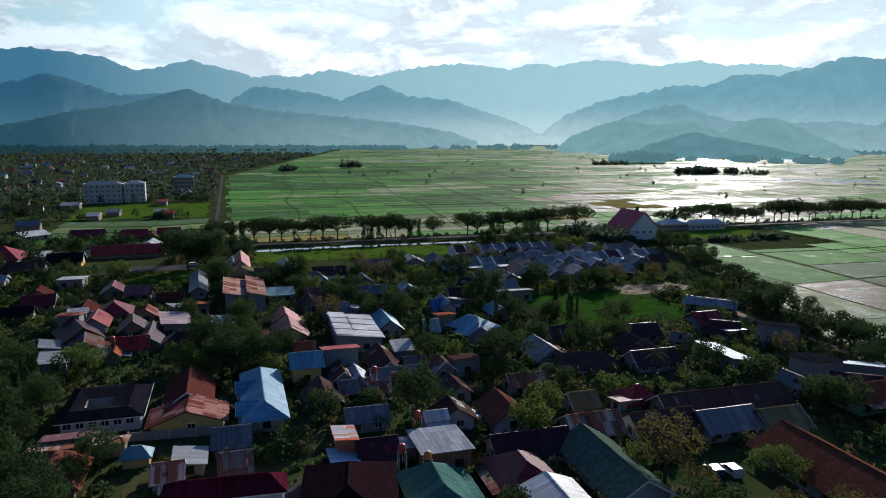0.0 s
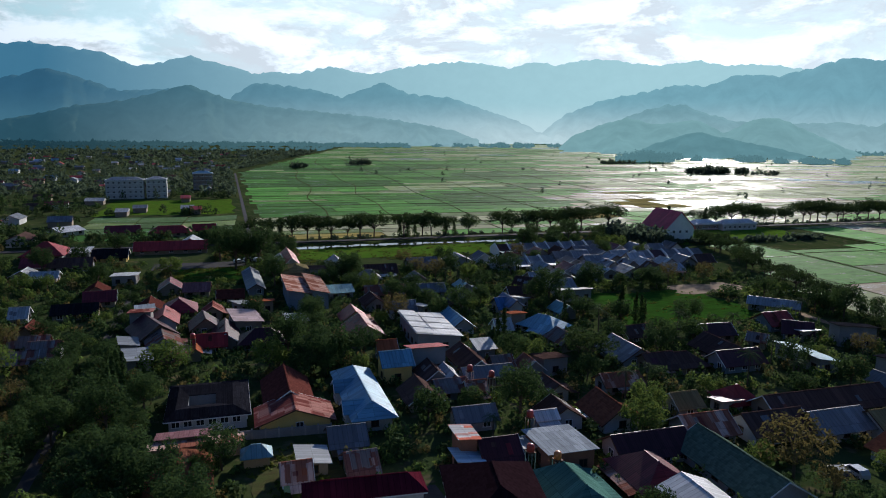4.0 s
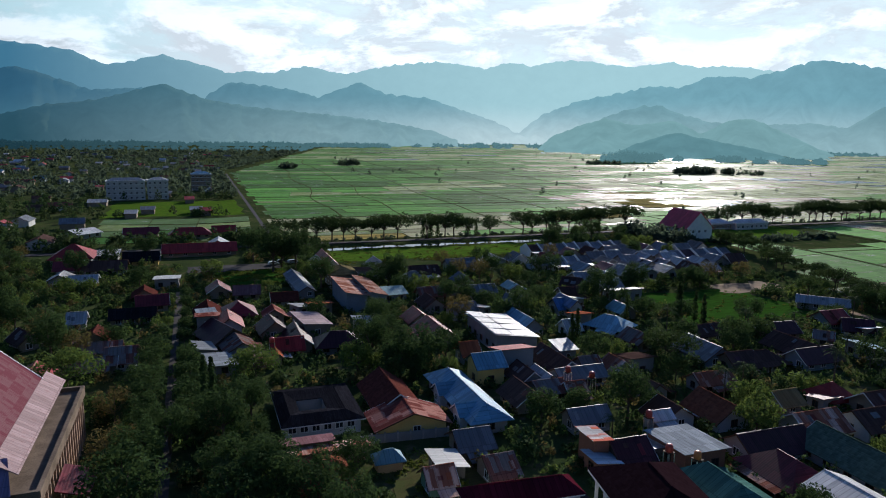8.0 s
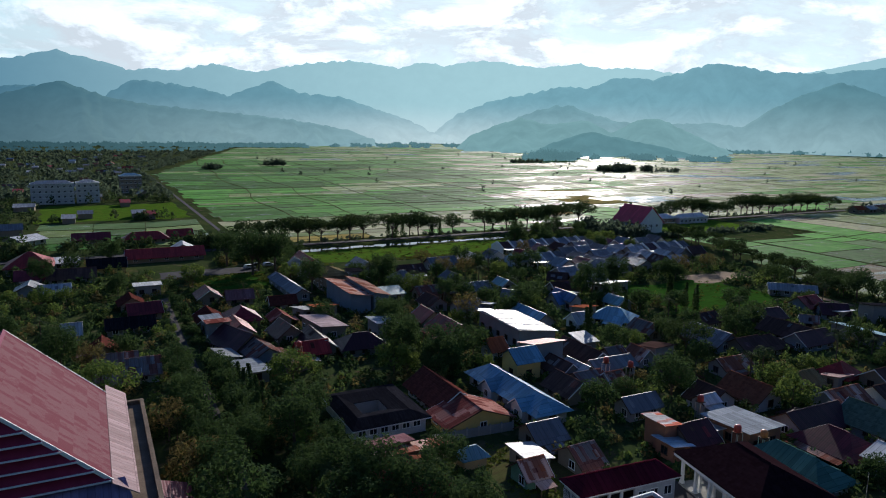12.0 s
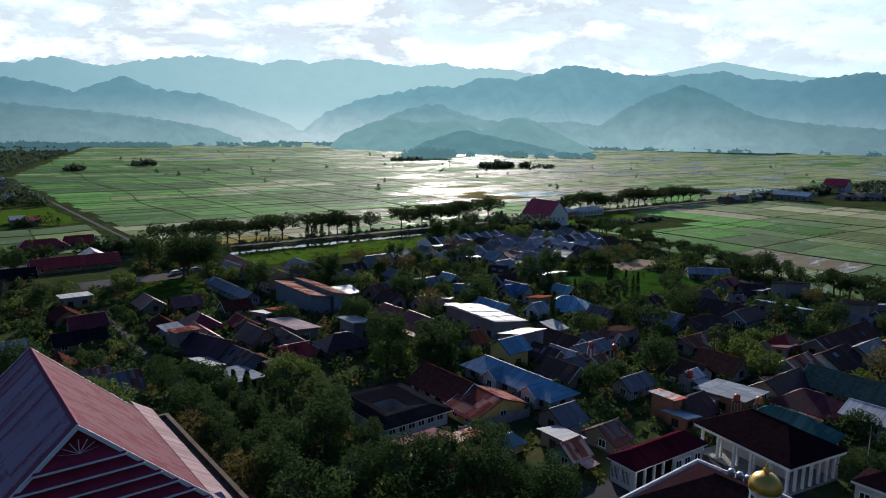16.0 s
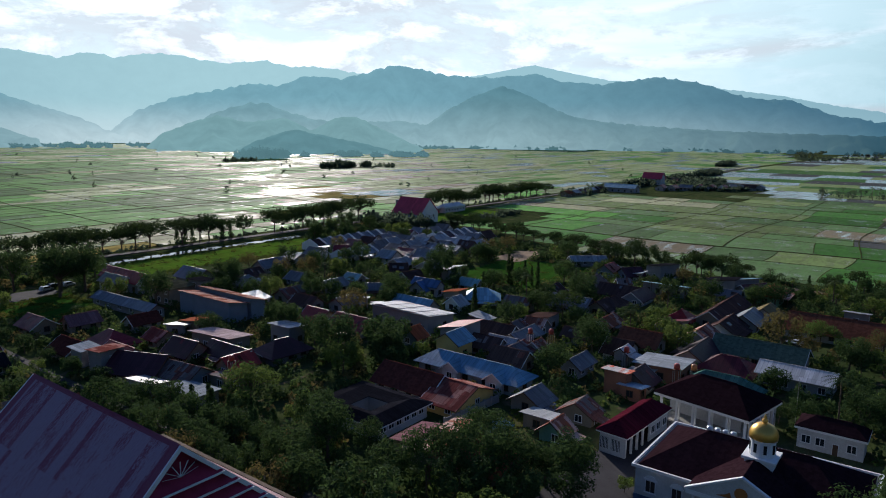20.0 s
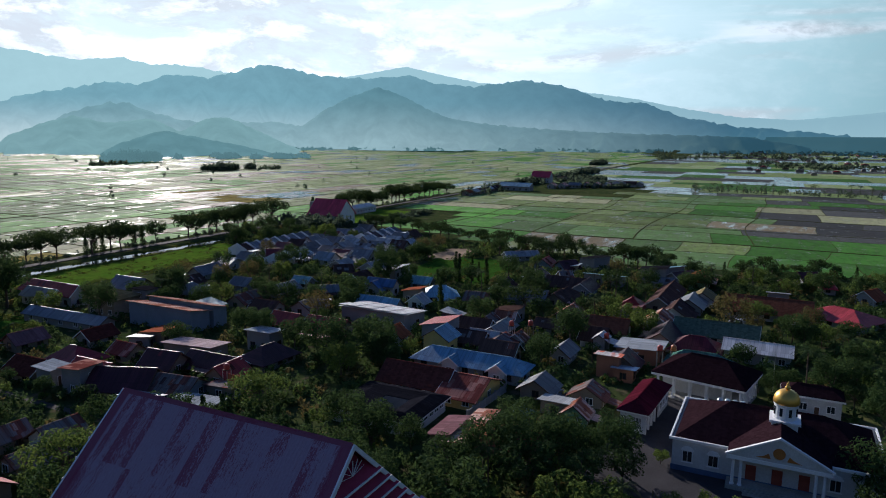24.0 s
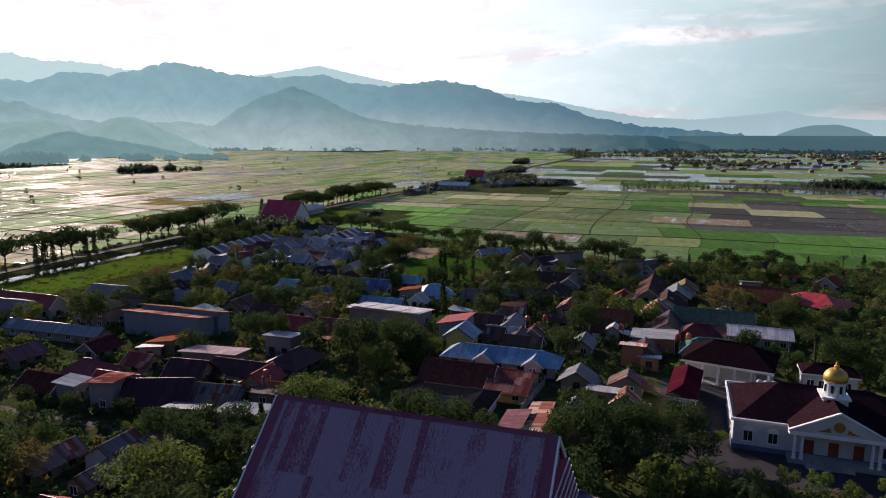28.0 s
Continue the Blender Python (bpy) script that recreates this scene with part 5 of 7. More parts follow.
house(-71.2, 205.8, 88, 7.0, 5.8, 2.3, 4.4, 'g', 'redtile', 'cream')
house(-20.4, 233.6, 178, 8.0, 5.6, 2.4, 4.3, 'g', 'redtile', 'concrete')
house(-25.6, 216.0, 90, 6.6, 5.4, 2.4, 4.2, 'g', 'rustred', 'cream')
house(-32.4, 178.6, 96, 6.4, 4.2, 2.2, 2.9, 's', 'rust', 'cream')
house(22.4, 214.6, 92, 8.6, 6.2, 2.4, 4.5, 'g', 'brown', 'grey')
house(44.6, 226.0, 178, 8.8, 6.0, 2.4, 4.4, 'g', 'bluegrey', 'grey')
house(44.8, 244.0, 90, 7.6, 6.2, 2.4, 4.4, 'g', 'slate', 'grey')
house(72.6, 214.8, 174, 8.2, 6.2, 2.4, 4.3, 'g', 'brown', 'grey')
house(76.4, 190.6, 92, 7.4, 5.6, 2.4, 4.2, 'g', 'teal', 'grey')
house(84.6, 163.2, 4, 9.4, 6.2, 2.4, 4.4, 'g', 'brown', 'cream')
house(62.8, 163.0, 94, 8.2, 6.0, 2.4, 4.4, 'g', 'rust', 'cream')
house(106.4, 158.6, 176, 8.6, 6.4, 2.4, 4.5, 'g', 'wine', 'cream')
house(60.4, 132.8, 178, 9.0, 5.4, 2.2, 3.9, 'g', 'rustorange', 'grey')
house(44.0, 133.4, 92, 7.6, 5.2, 2.2, 3.9, 'g', 'brown', 'grey')


# ---- housing estate: terraces of dark slate roofs between white party walls ----
def terrace_house(x, y, w, d, roof, rng, front):
    """One unit of a terrace: party walls stand proud of its roof."""
    ob = thing("terrace_house", x, y, 0, 0, "white terraced house with %s roof between party walls" % ROOF[roof].name[5:], "house", "terraces of the estate")
    TAKEN.append((x, y, w / 2, d / 2 + 1.5, 0))
    ze, zr = 2.7, 4.9
    part("body", Solid().box(-w / 2, -d / 2, 0, w / 2, d / 2, ze).mesh("body", WALL["white"]), ob)
    for sy in (-1, 1):
        a = d / 2 + 0.7
        zl = ze - (zr - ze) * 0.7 / (d / 2)
        part("roof_slope", Solid().prism([(-w / 2, sy * a, zl), (w / 2, sy * a, zl), (w / 2, 0, zr), (-w / 2, 0, zr)][::-sy], (0, 0, 0.12)).mesh("roof_slope", ROOF[roof]), ob)
    part("party_wall", Solid().prism([(-w / 2 - 0.14, -d / 2 - 0.9, 0), (-w / 2 - 0.14, -d / 2 - 0.9, ze + 0.45), (-w / 2 - 0.14, 0, zr + 0.7), (-w / 2 - 0.14, d / 2 + 0.9, ze + 0.45), (-w / 2 - 0.14, d / 2 + 0.9, 0)], (0.36, 0, 0)).mesh("party_wall", TRIM), ob)
    for k in (-1, 1):
        win = part("window", WINDOW, ob, m=pose(k * w * 0.25, -d / 2 - 0.03, 1.5))
        part("pane", PANE, win)
    if front:
        part("carport", Solid().box(-w / 2 + 0.2, -d / 2 - 4.6, 2.45, w / 2 - 0.3, -d / 2 - 0.75, 2.57).mesh("carport", ROOF["white"]), ob, "white carport roof")
        for k in (-1, 1):
            part("post", Solid().box(k * w * 0.4 - 0.06, -d / 2 - 4.3, 0, k * w * 0.4 + 0.06, -d / 2 - 4.18, 2.45).mesh("post", TRIM), ob)


def estate():
    rng = random.Random(21)
    for x0, x1, y, fr in ((98, 146, 294, 0.5), (86, 110, 263, 0.7), (152, 184, 264, 0.6)):
        x = x0
        while x < x1:
            w = rng.uniform(5.6, 6.6)
            if not any(abs(x - t[0]) < 8 and abs(y - t[1]) < 8 for t in TAKEN if t[1] < 240):
                terrace_house(round(x, 1), y, w, rng.uniform(8.0, 9.0), rng.choice(("slate", "slate", "slate", "bluegrey", "wine", "brown", "grey")), rng, rng.random() < fr)
            x += w + 0.4
    # small free-standing houses between the terraces
    for y, x0, x1 in ((281, 110, 182), (270, 114, 150), (258, 114, 148), (247, 96, 156), (236, 108, 150), (249, 160, 186), (234, 76, 98), (276, 70, 100)):
        x = x0 + rng.uniform(0, 3)
        while x < x1:
            w = rng.uniform(6, 8)
            if free(x, y, 3.4):
                turn = rng.choice((0, 90, 90))
                house(round(x, 1), round(y + rng.uniform(-1, 1), 1), turn, rng.uniform(7, 8.6), w, 2.8, rng.uniform(4.4, 5.4), "g", rng.choice(("bluegrey", "zinc", "slate", "maroon", "lightgrey", "brown", "grey", "slate")), rng.choice(("white", "white", "grey")))
            x += w + rng.uniform(1.2, 4)


estate()


# ---- the domed civic hall and its outbuildings ----
PLINTH = plain("blue plinth paint", (0.12, 0.16, 0.26), 0.7)
RELIEF = plain("terracotta relief", (0.42, 0.17, 0.05), 0.7)
DOOR_RED = plain("red-brown door paint", (0.28, 0.07, 0.05), 0.6)
STEEL = plain("stainless tank steel", (0.62, 0.62, 0.6), 0.3, metal=0.9, bump=0)


def hip_on(ob, cx, cy, L, W, ze, zr, roof, over, along_y):
    r = Solid()
    ridge = hip_slabs(r, L, W, ze, zr, over)
    turn = pose(cx, cy, 0, 0, 0, 90 if along_y else 0)
    part("roof", r.mesh("roof", ROOF[roof]), ob, m=turn)
    cap = Solid().prism([(-ridge, -0.2, zr + 0.05), (-ridge, 0.2, zr + 0.05), (-ridge, 0.1, zr + 0.22), (-ridge, -0.1, zr + 0.22)], (2 * ridge, 0, 0))
    part("ridge_cap", cap.mesh("ridge_cap", ROOF[roof]), ob, m=turn)


def rim(ob, x0, y0, x1, y1, z0, z1, t=0.35, name="gutter", mat=None):
    """A white gutter or parapet, one piece a side."""
    for q in ((x0, y0, x1, y0 + t), (x0, y1 - t, x1, y1), (x0, y0 + t, x0 + t, y1 - t), (x1 - t, y0 + t, x1, y1 - t)):
        part(name, Solid().box(q[0], q[1], z0, q[2], q[3], z1).mesh(name, mat or TRIM), ob)


def civic_hall():
    ob = thing("civic_hall", 0, 0, 0, 0, "white domed hall with dark tiled roof and columned portico", "hall")
    x0, x1, y0, y1 = -22.4, -4.0, 62.0, 91.6
    TAKEN.append((-13, 77, 14, 17, 0))
    part("body", Solid().box(x0, y0, 0.9, x1, y1, 5.3).mesh("body", WALL["white"]), ob)
    part("plinth", Solid().box(x0 - 0.12, y0 - 0.12, 0, x1 + 0.12, y1 + 0.12, 0.9).mesh("plinth", PLINTH), ob)
    rim(ob, x0 - 0.5, y0 - 0.5, x1 + 0.5, y1 + 0.5, 5.3, 5.72, 0.28)
    part("gutter_bed", Solid().box(x0 - 0.1, y0 - 0.1, 5.3, x1 + 0.1, y1 + 0.1, 5.4).mesh("gutter_bed", CONCRETE), ob)
    hip_on(ob, (x0 + x1) / 2, (y0 + y1) / 2, 28.8, 17.4, 5.5, 9.6, "plum", 0.1, True)
    # arched windows on the west front
    for y in (89.2, 85.3, 68.3, 64.6):
        w = part("window", Solid().box(-0.08, -0.8, 1.7, 0.06, 0.8, 3.6).box(-0.16, -1.0, 3.6, 0.06, 1.0, 3.8).box(-0.14, -0.95, 1.55, 0.06, 0.95, 1.7).mesh("window", TRIM), ob, m=pose(x0, y, 0))
        part("pane", Solid().box(-0.11, -0.68, 1.8, -0.06, -0.04, 3.5).box(-0.11, 0.04, 1.8, -0.06, 0.68, 3.5).mesh("pane", GLASS), w)
        arch = [(-0.1, 0.9 * math.cos(a), 3.85 + 0.55 * math.sin(a)) for a in np.linspace(0, math.pi, 9)]
        part("arch", Solid().prism(arch, (-0.06, 0, 0)).mesh("arch", TRIM), w)
    # north side windows
    for x in (-18, -12, -7):
        w = part("window", WINDOW, ob, m=pose(x, y1 + 0.02, 2.6, 0, 0, 180))
        part("pane", PANE, w)
    # portico
    p0, p1, fx = 69.4, 82.8, -24.7
    part("portico_floor", Solid().box(fx - 0.6, p0 - 0.4, 0, x0 - 0.12, p1 + 0.4, 0.75).mesh("portico_floor", CONCRETE), ob)
    for k in range(3):
        part("step", Solid().box(fx - 1.0 - 0.4 * k, 73.5, 0, fx - 0.6 - 0.4 * k, 80.7, 0.56 - 0.18 * k).mesh("step", CONCRETE), ob)
    for y in (69.9, 71.0, 81.2, 82.3):
        s = Solid().lathe([(0.34, 0.75), (0.34, 0.95), (0.25, 1.0), (0.23, 3.0), (0.21, 4.7), (0.3, 4.8), (0.34, 5.0)], fx, y, 14)
        part("column", s.mesh("column", TRIM), ob)
    part("beam", Solid().box(fx - 0.5, p0 - 0.5, 5.0, x0 - 0.5, p1 + 0.5, 5.6).mesh("beam", TRIM), ob)
    ym = (p0 + p1) / 2
    part("pediment", Solid().prism([(fx - 0.4, p0 - 0.3, 5.6), (fx - 0.4, ym, 9.3), (fx - 0.4, p1 + 0.3, 5.6)], (0.35, 0, 0)).mesh("pediment", WALL["white"]), ob)
    part("emblem", Solid().prism([(fx - 0.5, ym + 0.85 * math.cos(a), 7.1 + 0.85 * math.sin(a)) for a in np.linspace(0, 2 * math.pi, 20, endpoint=False)], (0.14, 0, 0)).mesh("emblem", RELIEF), ob, "round terracotta emblem")
    for sg in (-1, 1):
        part("scroll", Solid().prism([(fx - 0.47, ym + sg * 1.1, 6.1), (fx - 0.47, ym + sg * 1.4, 6.9), (fx - 0.47, ym + sg * 2.0, 6.45), (fx - 0.47, ym + sg * 3.1, 6.05)], (0.12, 0, 0)).mesh("scroll", RELIEF), ob, "terracotta scroll relief")
        part("rake", Solid().prism([(fx - 0.65, ym + sg * 7.4, 5.55), (fx - 0.65, ym, 9.35), (fx - 0.65, ym, 9.65), (fx - 0.65, ym + sg * 7.4, 5.85)], (0.5, 0, 0)).mesh("rake", TRIM), ob)
    r = Solid()
    for sg in (-1, 1):
        r.prism([(fx - 0.2, ym + sg * 7.1, 5.75), (-15.5, ym + sg * 7.1, 5.75), (-14.5, ym, 9.45), (fx - 0.2, ym, 9.45)][::sg], (0, 0, 0.12))
    part("porch_roof", r.mesh("porch_roof", ROOF["plum"]), ob)
    for y in (72.4, 76.1, 79.8):
        part("door", Solid().box(-0.1, -0.75, 0.75, 0.05, 0.75, 3.3).mesh("door", DOOR_RED), ob, "tall red-brown double door", pose(x0, y, 0))
    # drum and gilded dome
    cx, cy = -16.5, 75.6
    part("drum_base", Solid().box(cx - 1.9, cy - 1.9, 7.0, cx + 1.9, cy + 1.9, 9.4).box(cx - 2.25, cy - 2.25, 9.4, cx + 2.25, cy + 2.25, 9.75).mesh("drum_base", TRIM), ob)
    drum = part("drum", Solid().lathe([(1.75, 9.75), (1.7, 11.9), (1.85, 12.0), (1.85, 12.2)], cx, cy, 16).mesh("drum", TRIM), ob)
    for k in range(8):
        a = math.pi * (k + 0.5) / 4
        part("slot_window", Solid().box(-0.05, -0.22, -0.65, 0.05, 0.22, 0.65).mesh("slot_window", GLASS), drum, m=pose(cx + 1.71 * math.cos(a), cy + 1.71 * math.sin(a), 11.0, 0, 0, math.degrees(a)))
    dome = [(1.7, 12.2)] + [(1.95 * math.cos(t), 12.6 + 1.95 * math.sin(t) * 0.95) for t in np.linspace(-0.2, 1.42, 9)]
    part("dome", Solid().lathe(dome, cx, cy, 24).mesh("dome", GOLD, True), ob, "golden dome")
    part("finial", Solid().lathe([(0.12, 14.3), (0.42, 14.6), (0.42, 14.85), (0.16, 15.0), (0.24, 15.2), (0.03, 15.7)], cx, cy, 12).mesh("finial", GOLD, True), ob, "gilded finial")
    for k in range(4):
        s = Solid().lathe([(0.5, 5.45), (0.55, 5.6), (0.55, 6.6), (0.35, 6.85)], -4.6, 86.0 - 1.25 * k, 12)
        tank = new("water_tank", s.mesh("water_tank", STEEL, True))
        tagged(tank, "upright stainless water tank on the hall's roof edge", "water tank", "tanks on the hall")


def civic_outbuildings():
    # long garage wing
    ob = thing("garage_wing", 0, 0, 0, 0, "low white garage wing with dark red hipped roof", "garage")
    x0, x1, y0, y1 = -11.2, 5.6, 97.0, 101.8
    ob.matrix_basis = pose(-2.8, 99.4, 0, 0, 0, -4.5) @ pose(2.8, -99.4, 0)
    TAKEN.append((-2, 100, 9.5, 3.5, 0))
    part("back_wall", Solid().box(x0, y1 - 0.25, 0, x1, y1, 3.7).mesh("back_wall", WALL["white"]), ob)
    part("end_wall", Solid().box(x0, y0, 0, x0 + 0.25, y1 - 0.25, 3.7).mesh("end_wall", WALL["white"]), ob)
    part("end_wall", Solid().box(x1 - 0.25, y0, 0, x1, y1 - 0.25, 3.7).mesh("end_wall", WALL["white"]), ob)
    part("front_wall", Solid().box(-2.0, y0, 0, x1 - 0.25, y0 + 0.25, 3.7).mesh("front_wall", WALL["white"]), ob)
    for k in range(4):
        part("post", Solid().box(-0.18, -0.18, 0, 0.18, 0.18, 3.7).mesh("post", TRIM), ob, m=pose(x0 + 0.4 + k * 2.2, y0 + 0.2, 0))
    for x in (-0.6, 1.6, 4.2):
        w = part("window", WINDOW, ob, m=pose(x, y0 - 0.03, 2.0))
        part("pane", PANE, w)
    for y in (98.8, 101.0):
        g = part("grille", Solid().box(-0.05, -0.8, 0.9, 0.04, 0.8, 2.9).mesh("grille", GLASS), ob, m=pose(x0 - 0.02, y, 0))
        for k in range(6):
            part("bar", Solid().box(-0.09, -0.72 + k * 0.27, 0.9, -0.03, -0.64 + k * 0.27, 2.9).mesh("bar", TRIM), g)
    rim(ob, x0 - 0.5, y0 - 0.5, x1 + 0.5, y1 + 0.5, 3.72, 4.1, 0.3)
    hip_on(ob, (x0 + x1) / 2, (y0 + y1) / 2, 17.5, 5.5, 4.14, 5.7, "crimson", 0.25, False)
    # meeting hall with an open colonnade
    ob = thing("meeting_hall", 0, 0, 0, 0, "white colonnaded meeting hall with broad dark hipped roof", "hall")
    x0, x1, y0, y1 = 7.9, 20.3, 81.4, 98.6
    ob.matrix_basis = pose(14.1, 90.0, 0, 0, 0, -11) @ pose(-14.1, -90.0, 0)
    TAKEN.append((12.8, 88.4, 9, 10, 0))
    part("floor_slab", Solid().box(x0, y0, 0, x1, y1, 0.3).mesh("floor_slab", CONCRETE), ob)
    part("back_wall", Solid().box(x1 - 0.3, y0, 0.3, x1, y1, 4.6).mesh("back_wall", WALL["white"]), ob)
    part("inner_wall", Solid().box(x0 + 4.5, y0 + 3, 0.3, x0 + 4.8, y1, 4.6).mesh("inner_wall", WALL["white"]), ob)
    for k in range(6):
        y = y0 + 0.4 + k * (y1 - y0 - 0.8) / 5
        part("column", Solid().box(-0.21, -0.21, 0.3, 0.21, 0.21, 4.6).box(-0.3, -0.3, 0.3, 0.3, 0.3, 0.7).mesh("column", TRIM), ob, m=pose(x0 + 0.4, y, 0))
        if 0 < k < 5:
            part("column", Solid().box(-0.21, -0.21, 0.3, 0.21, 0.21, 4.6).mesh("column", TRIM), ob, m=pose(x0 + 1.2, y, 0))
    for k in range(1, 7):
        part("column", Solid().box(-0.19, -0.19, 0.3, 0.19, 0.19, 4.6).mesh("column", TRIM), ob, m=pose(x0 + 0.4 + k * 1.9, y0 + 0.4, 0))
    rim(ob, x0 - 0.7, y0 - 0.7, x1 + 0.7, y1 + 0.7, 4.7, 5.25, 0.6, "fascia")
    part("soffit", Solid().box(x0 - 0.1, y0 - 0.1, 4.6, x1 + 0.1, y1 + 0.1, 4.7).mesh("soffit", TRIM), ob)
    hip_on(ob, (x0 + x1) / 2, (y0 + y1) / 2, 18.3, 13.5, 5.33, 8.6, "plum", 0.25, True)
    # guard house
    ob = thing("guard_house", 0, 0, 0, 0, "small white guard house with dark flat-rimmed roof", "house")
    x0, x1, y0, y1 = 12.4, 18.0, 65.4, 75.6
    TAKEN.append((15.2, 70.5, 3.6, 6, 0))
    part("body", Solid().box(x0, y0, 0, x1, y1, 3.6).mesh("body", WALL["white"]), ob)
    rim(ob, x0 - 0.5, y0 - 0.5, x1 + 0.5, y1 + 0.5, 3.6, 3.95, 0.3)
    hip_on(ob, (x0 + x1) / 2, (y0 + y1) / 2, 10.9, 6.3, 4.02, 5.4, "plum", 0.12, True)
    for y in (67.2, 72.0, 74.2):
        w = part("window", WINDOW, ob, m=pose(x0 - 0.03, y, 1.9, 0, 0, -90))
        part("pane", PANE, w)
    part("door", DOOR, ob, m=pose(x0 - 0.03, 69.6, 0, 0, 0, -90))


civic_hall()
civic_outbuildings()


# ---- school round a courtyard ----
def courtyard_school():
    ob = thing("courtyard_school", 0, 0, 0, 0, "low white school with dark roof round a small courtyard", "school")
    x0, x1, y0, y1 = -33.0, -17.6, 134.0, 152.6
    a0, a1, b0, b1 = -29.0, -23.9, 139.7, 145.0
    TAKEN.append((-25.3, 143.3, 8.6, 10.4, 0))
    ze, zi, zr = 2.9, 3.3, 3.9
    r0, r1, s0, s1 = (x0 + a0) / 2, (x1 + a1) / 2, (y0 + b0) / 2, (y1 + b1) / 2
    for nm, q in (("south_wall", (x0 + 0.8, y0 + 0.8, x1 - 0.8, y0 + 1.05)), ("north_wall", (x0 + 0.8, y1 - 1.05, x1 - 0.8, y1 - 0.8)), ("west_wall", (x0 + 0.8, y0 + 1.05, x0 + 1.05, y1 - 1.05)), ("east_wall", (x1 - 1.05, y0 + 1.05, x1 - 0.8, y1 - 1.05))):
        part(nm, Solid().box(q[0], q[1], 0, q[2], q[3], ze).mesh(nm, WALL["white"]), ob)
    for nm, q in (("court_wall", (a0, b0 - 0.2, a1, b0)), ("court_wall", (a0, b1, a1, b1 + 0.2)), ("court_wall", (a0 - 0.2, b0 - 0.2, a0, b1 + 0.2)), ("court_wall", (a1, b0 - 0.2, a1 + 0.2, b1 + 0.2))):
        part(nm, Solid().box(q[0], q[1], 0, q[2], q[3], zi - 0.05).mesh(nm, WALL["grey"]), ob)
    O, R, I = [(x0, y0), (x1, y0), (x1, y1), (x0, y1)], [(r0, s0), (r1, s0), (r1, s1), (r0, s1)], [(a0 + 0.0, b0), (a1, b0), (a1, b1), (a0, b1)]
    for k in range(4):
        j = (k + 1) % 4
        part("roof_slope", Solid().prism([(*O[k], ze), (*O[j], ze), (*R[j], zr), (*R[k], zr)], (0, 0, 0.13)).mesh("roof_slope", ROOF["dark"]), ob)
        part("inner_slope", Solid().prism([(*R[k], zr), (*R[j], zr), (*I[j], zi), (*I[k], zi)], (0, 0, 0.13)).mesh("inner_slope", ROOF["dark"]), ob)
    for k in range(6):
        w = part("window", WINDOW, ob, m=pose(x0 + 2.0 + k * 2.15, y0 + 0.77, 2.1))
        part("pane", PANE, w)
    for k in range(7):
        w = part("window", WINDOW, ob, m=pose(x1 - 0.77, y0 + 2.5 + k * 2.2, 2.1, 0, 0, 90))
        part("pane", PANE, w)
    rim(ob, x0 - 0.05, y0 - 0.05, x1 + 0.05, y1 + 0.05, ze - 0.2, ze - 0.02, 0.08, "eaves_board")


courtyard_school()


# ---- tall church with the faded red roof ----
MAROON = plain("maroon gable cladding", (0.3, 0.038, 0.075), 0.6)
STAINED = plain("stained wall render", (0.44, 0.32, 0.23), 0.9, 0.5, 0.6, (0.09, 0.055, 0.04), bump=0.25)

FRONT_ROOF = roofing("roof violet-grey sheet", (0.20, 0.17, 0.26), (0.26, 0.14, 0.18), 0.4, 0.55, 0.6)
PARAPET = plain("mould-blackened parapet", (0.2, 0.15, 0.11), 0.95, 0.5, 0.8, (0.05, 0.04, 0.032), bump=0.25)


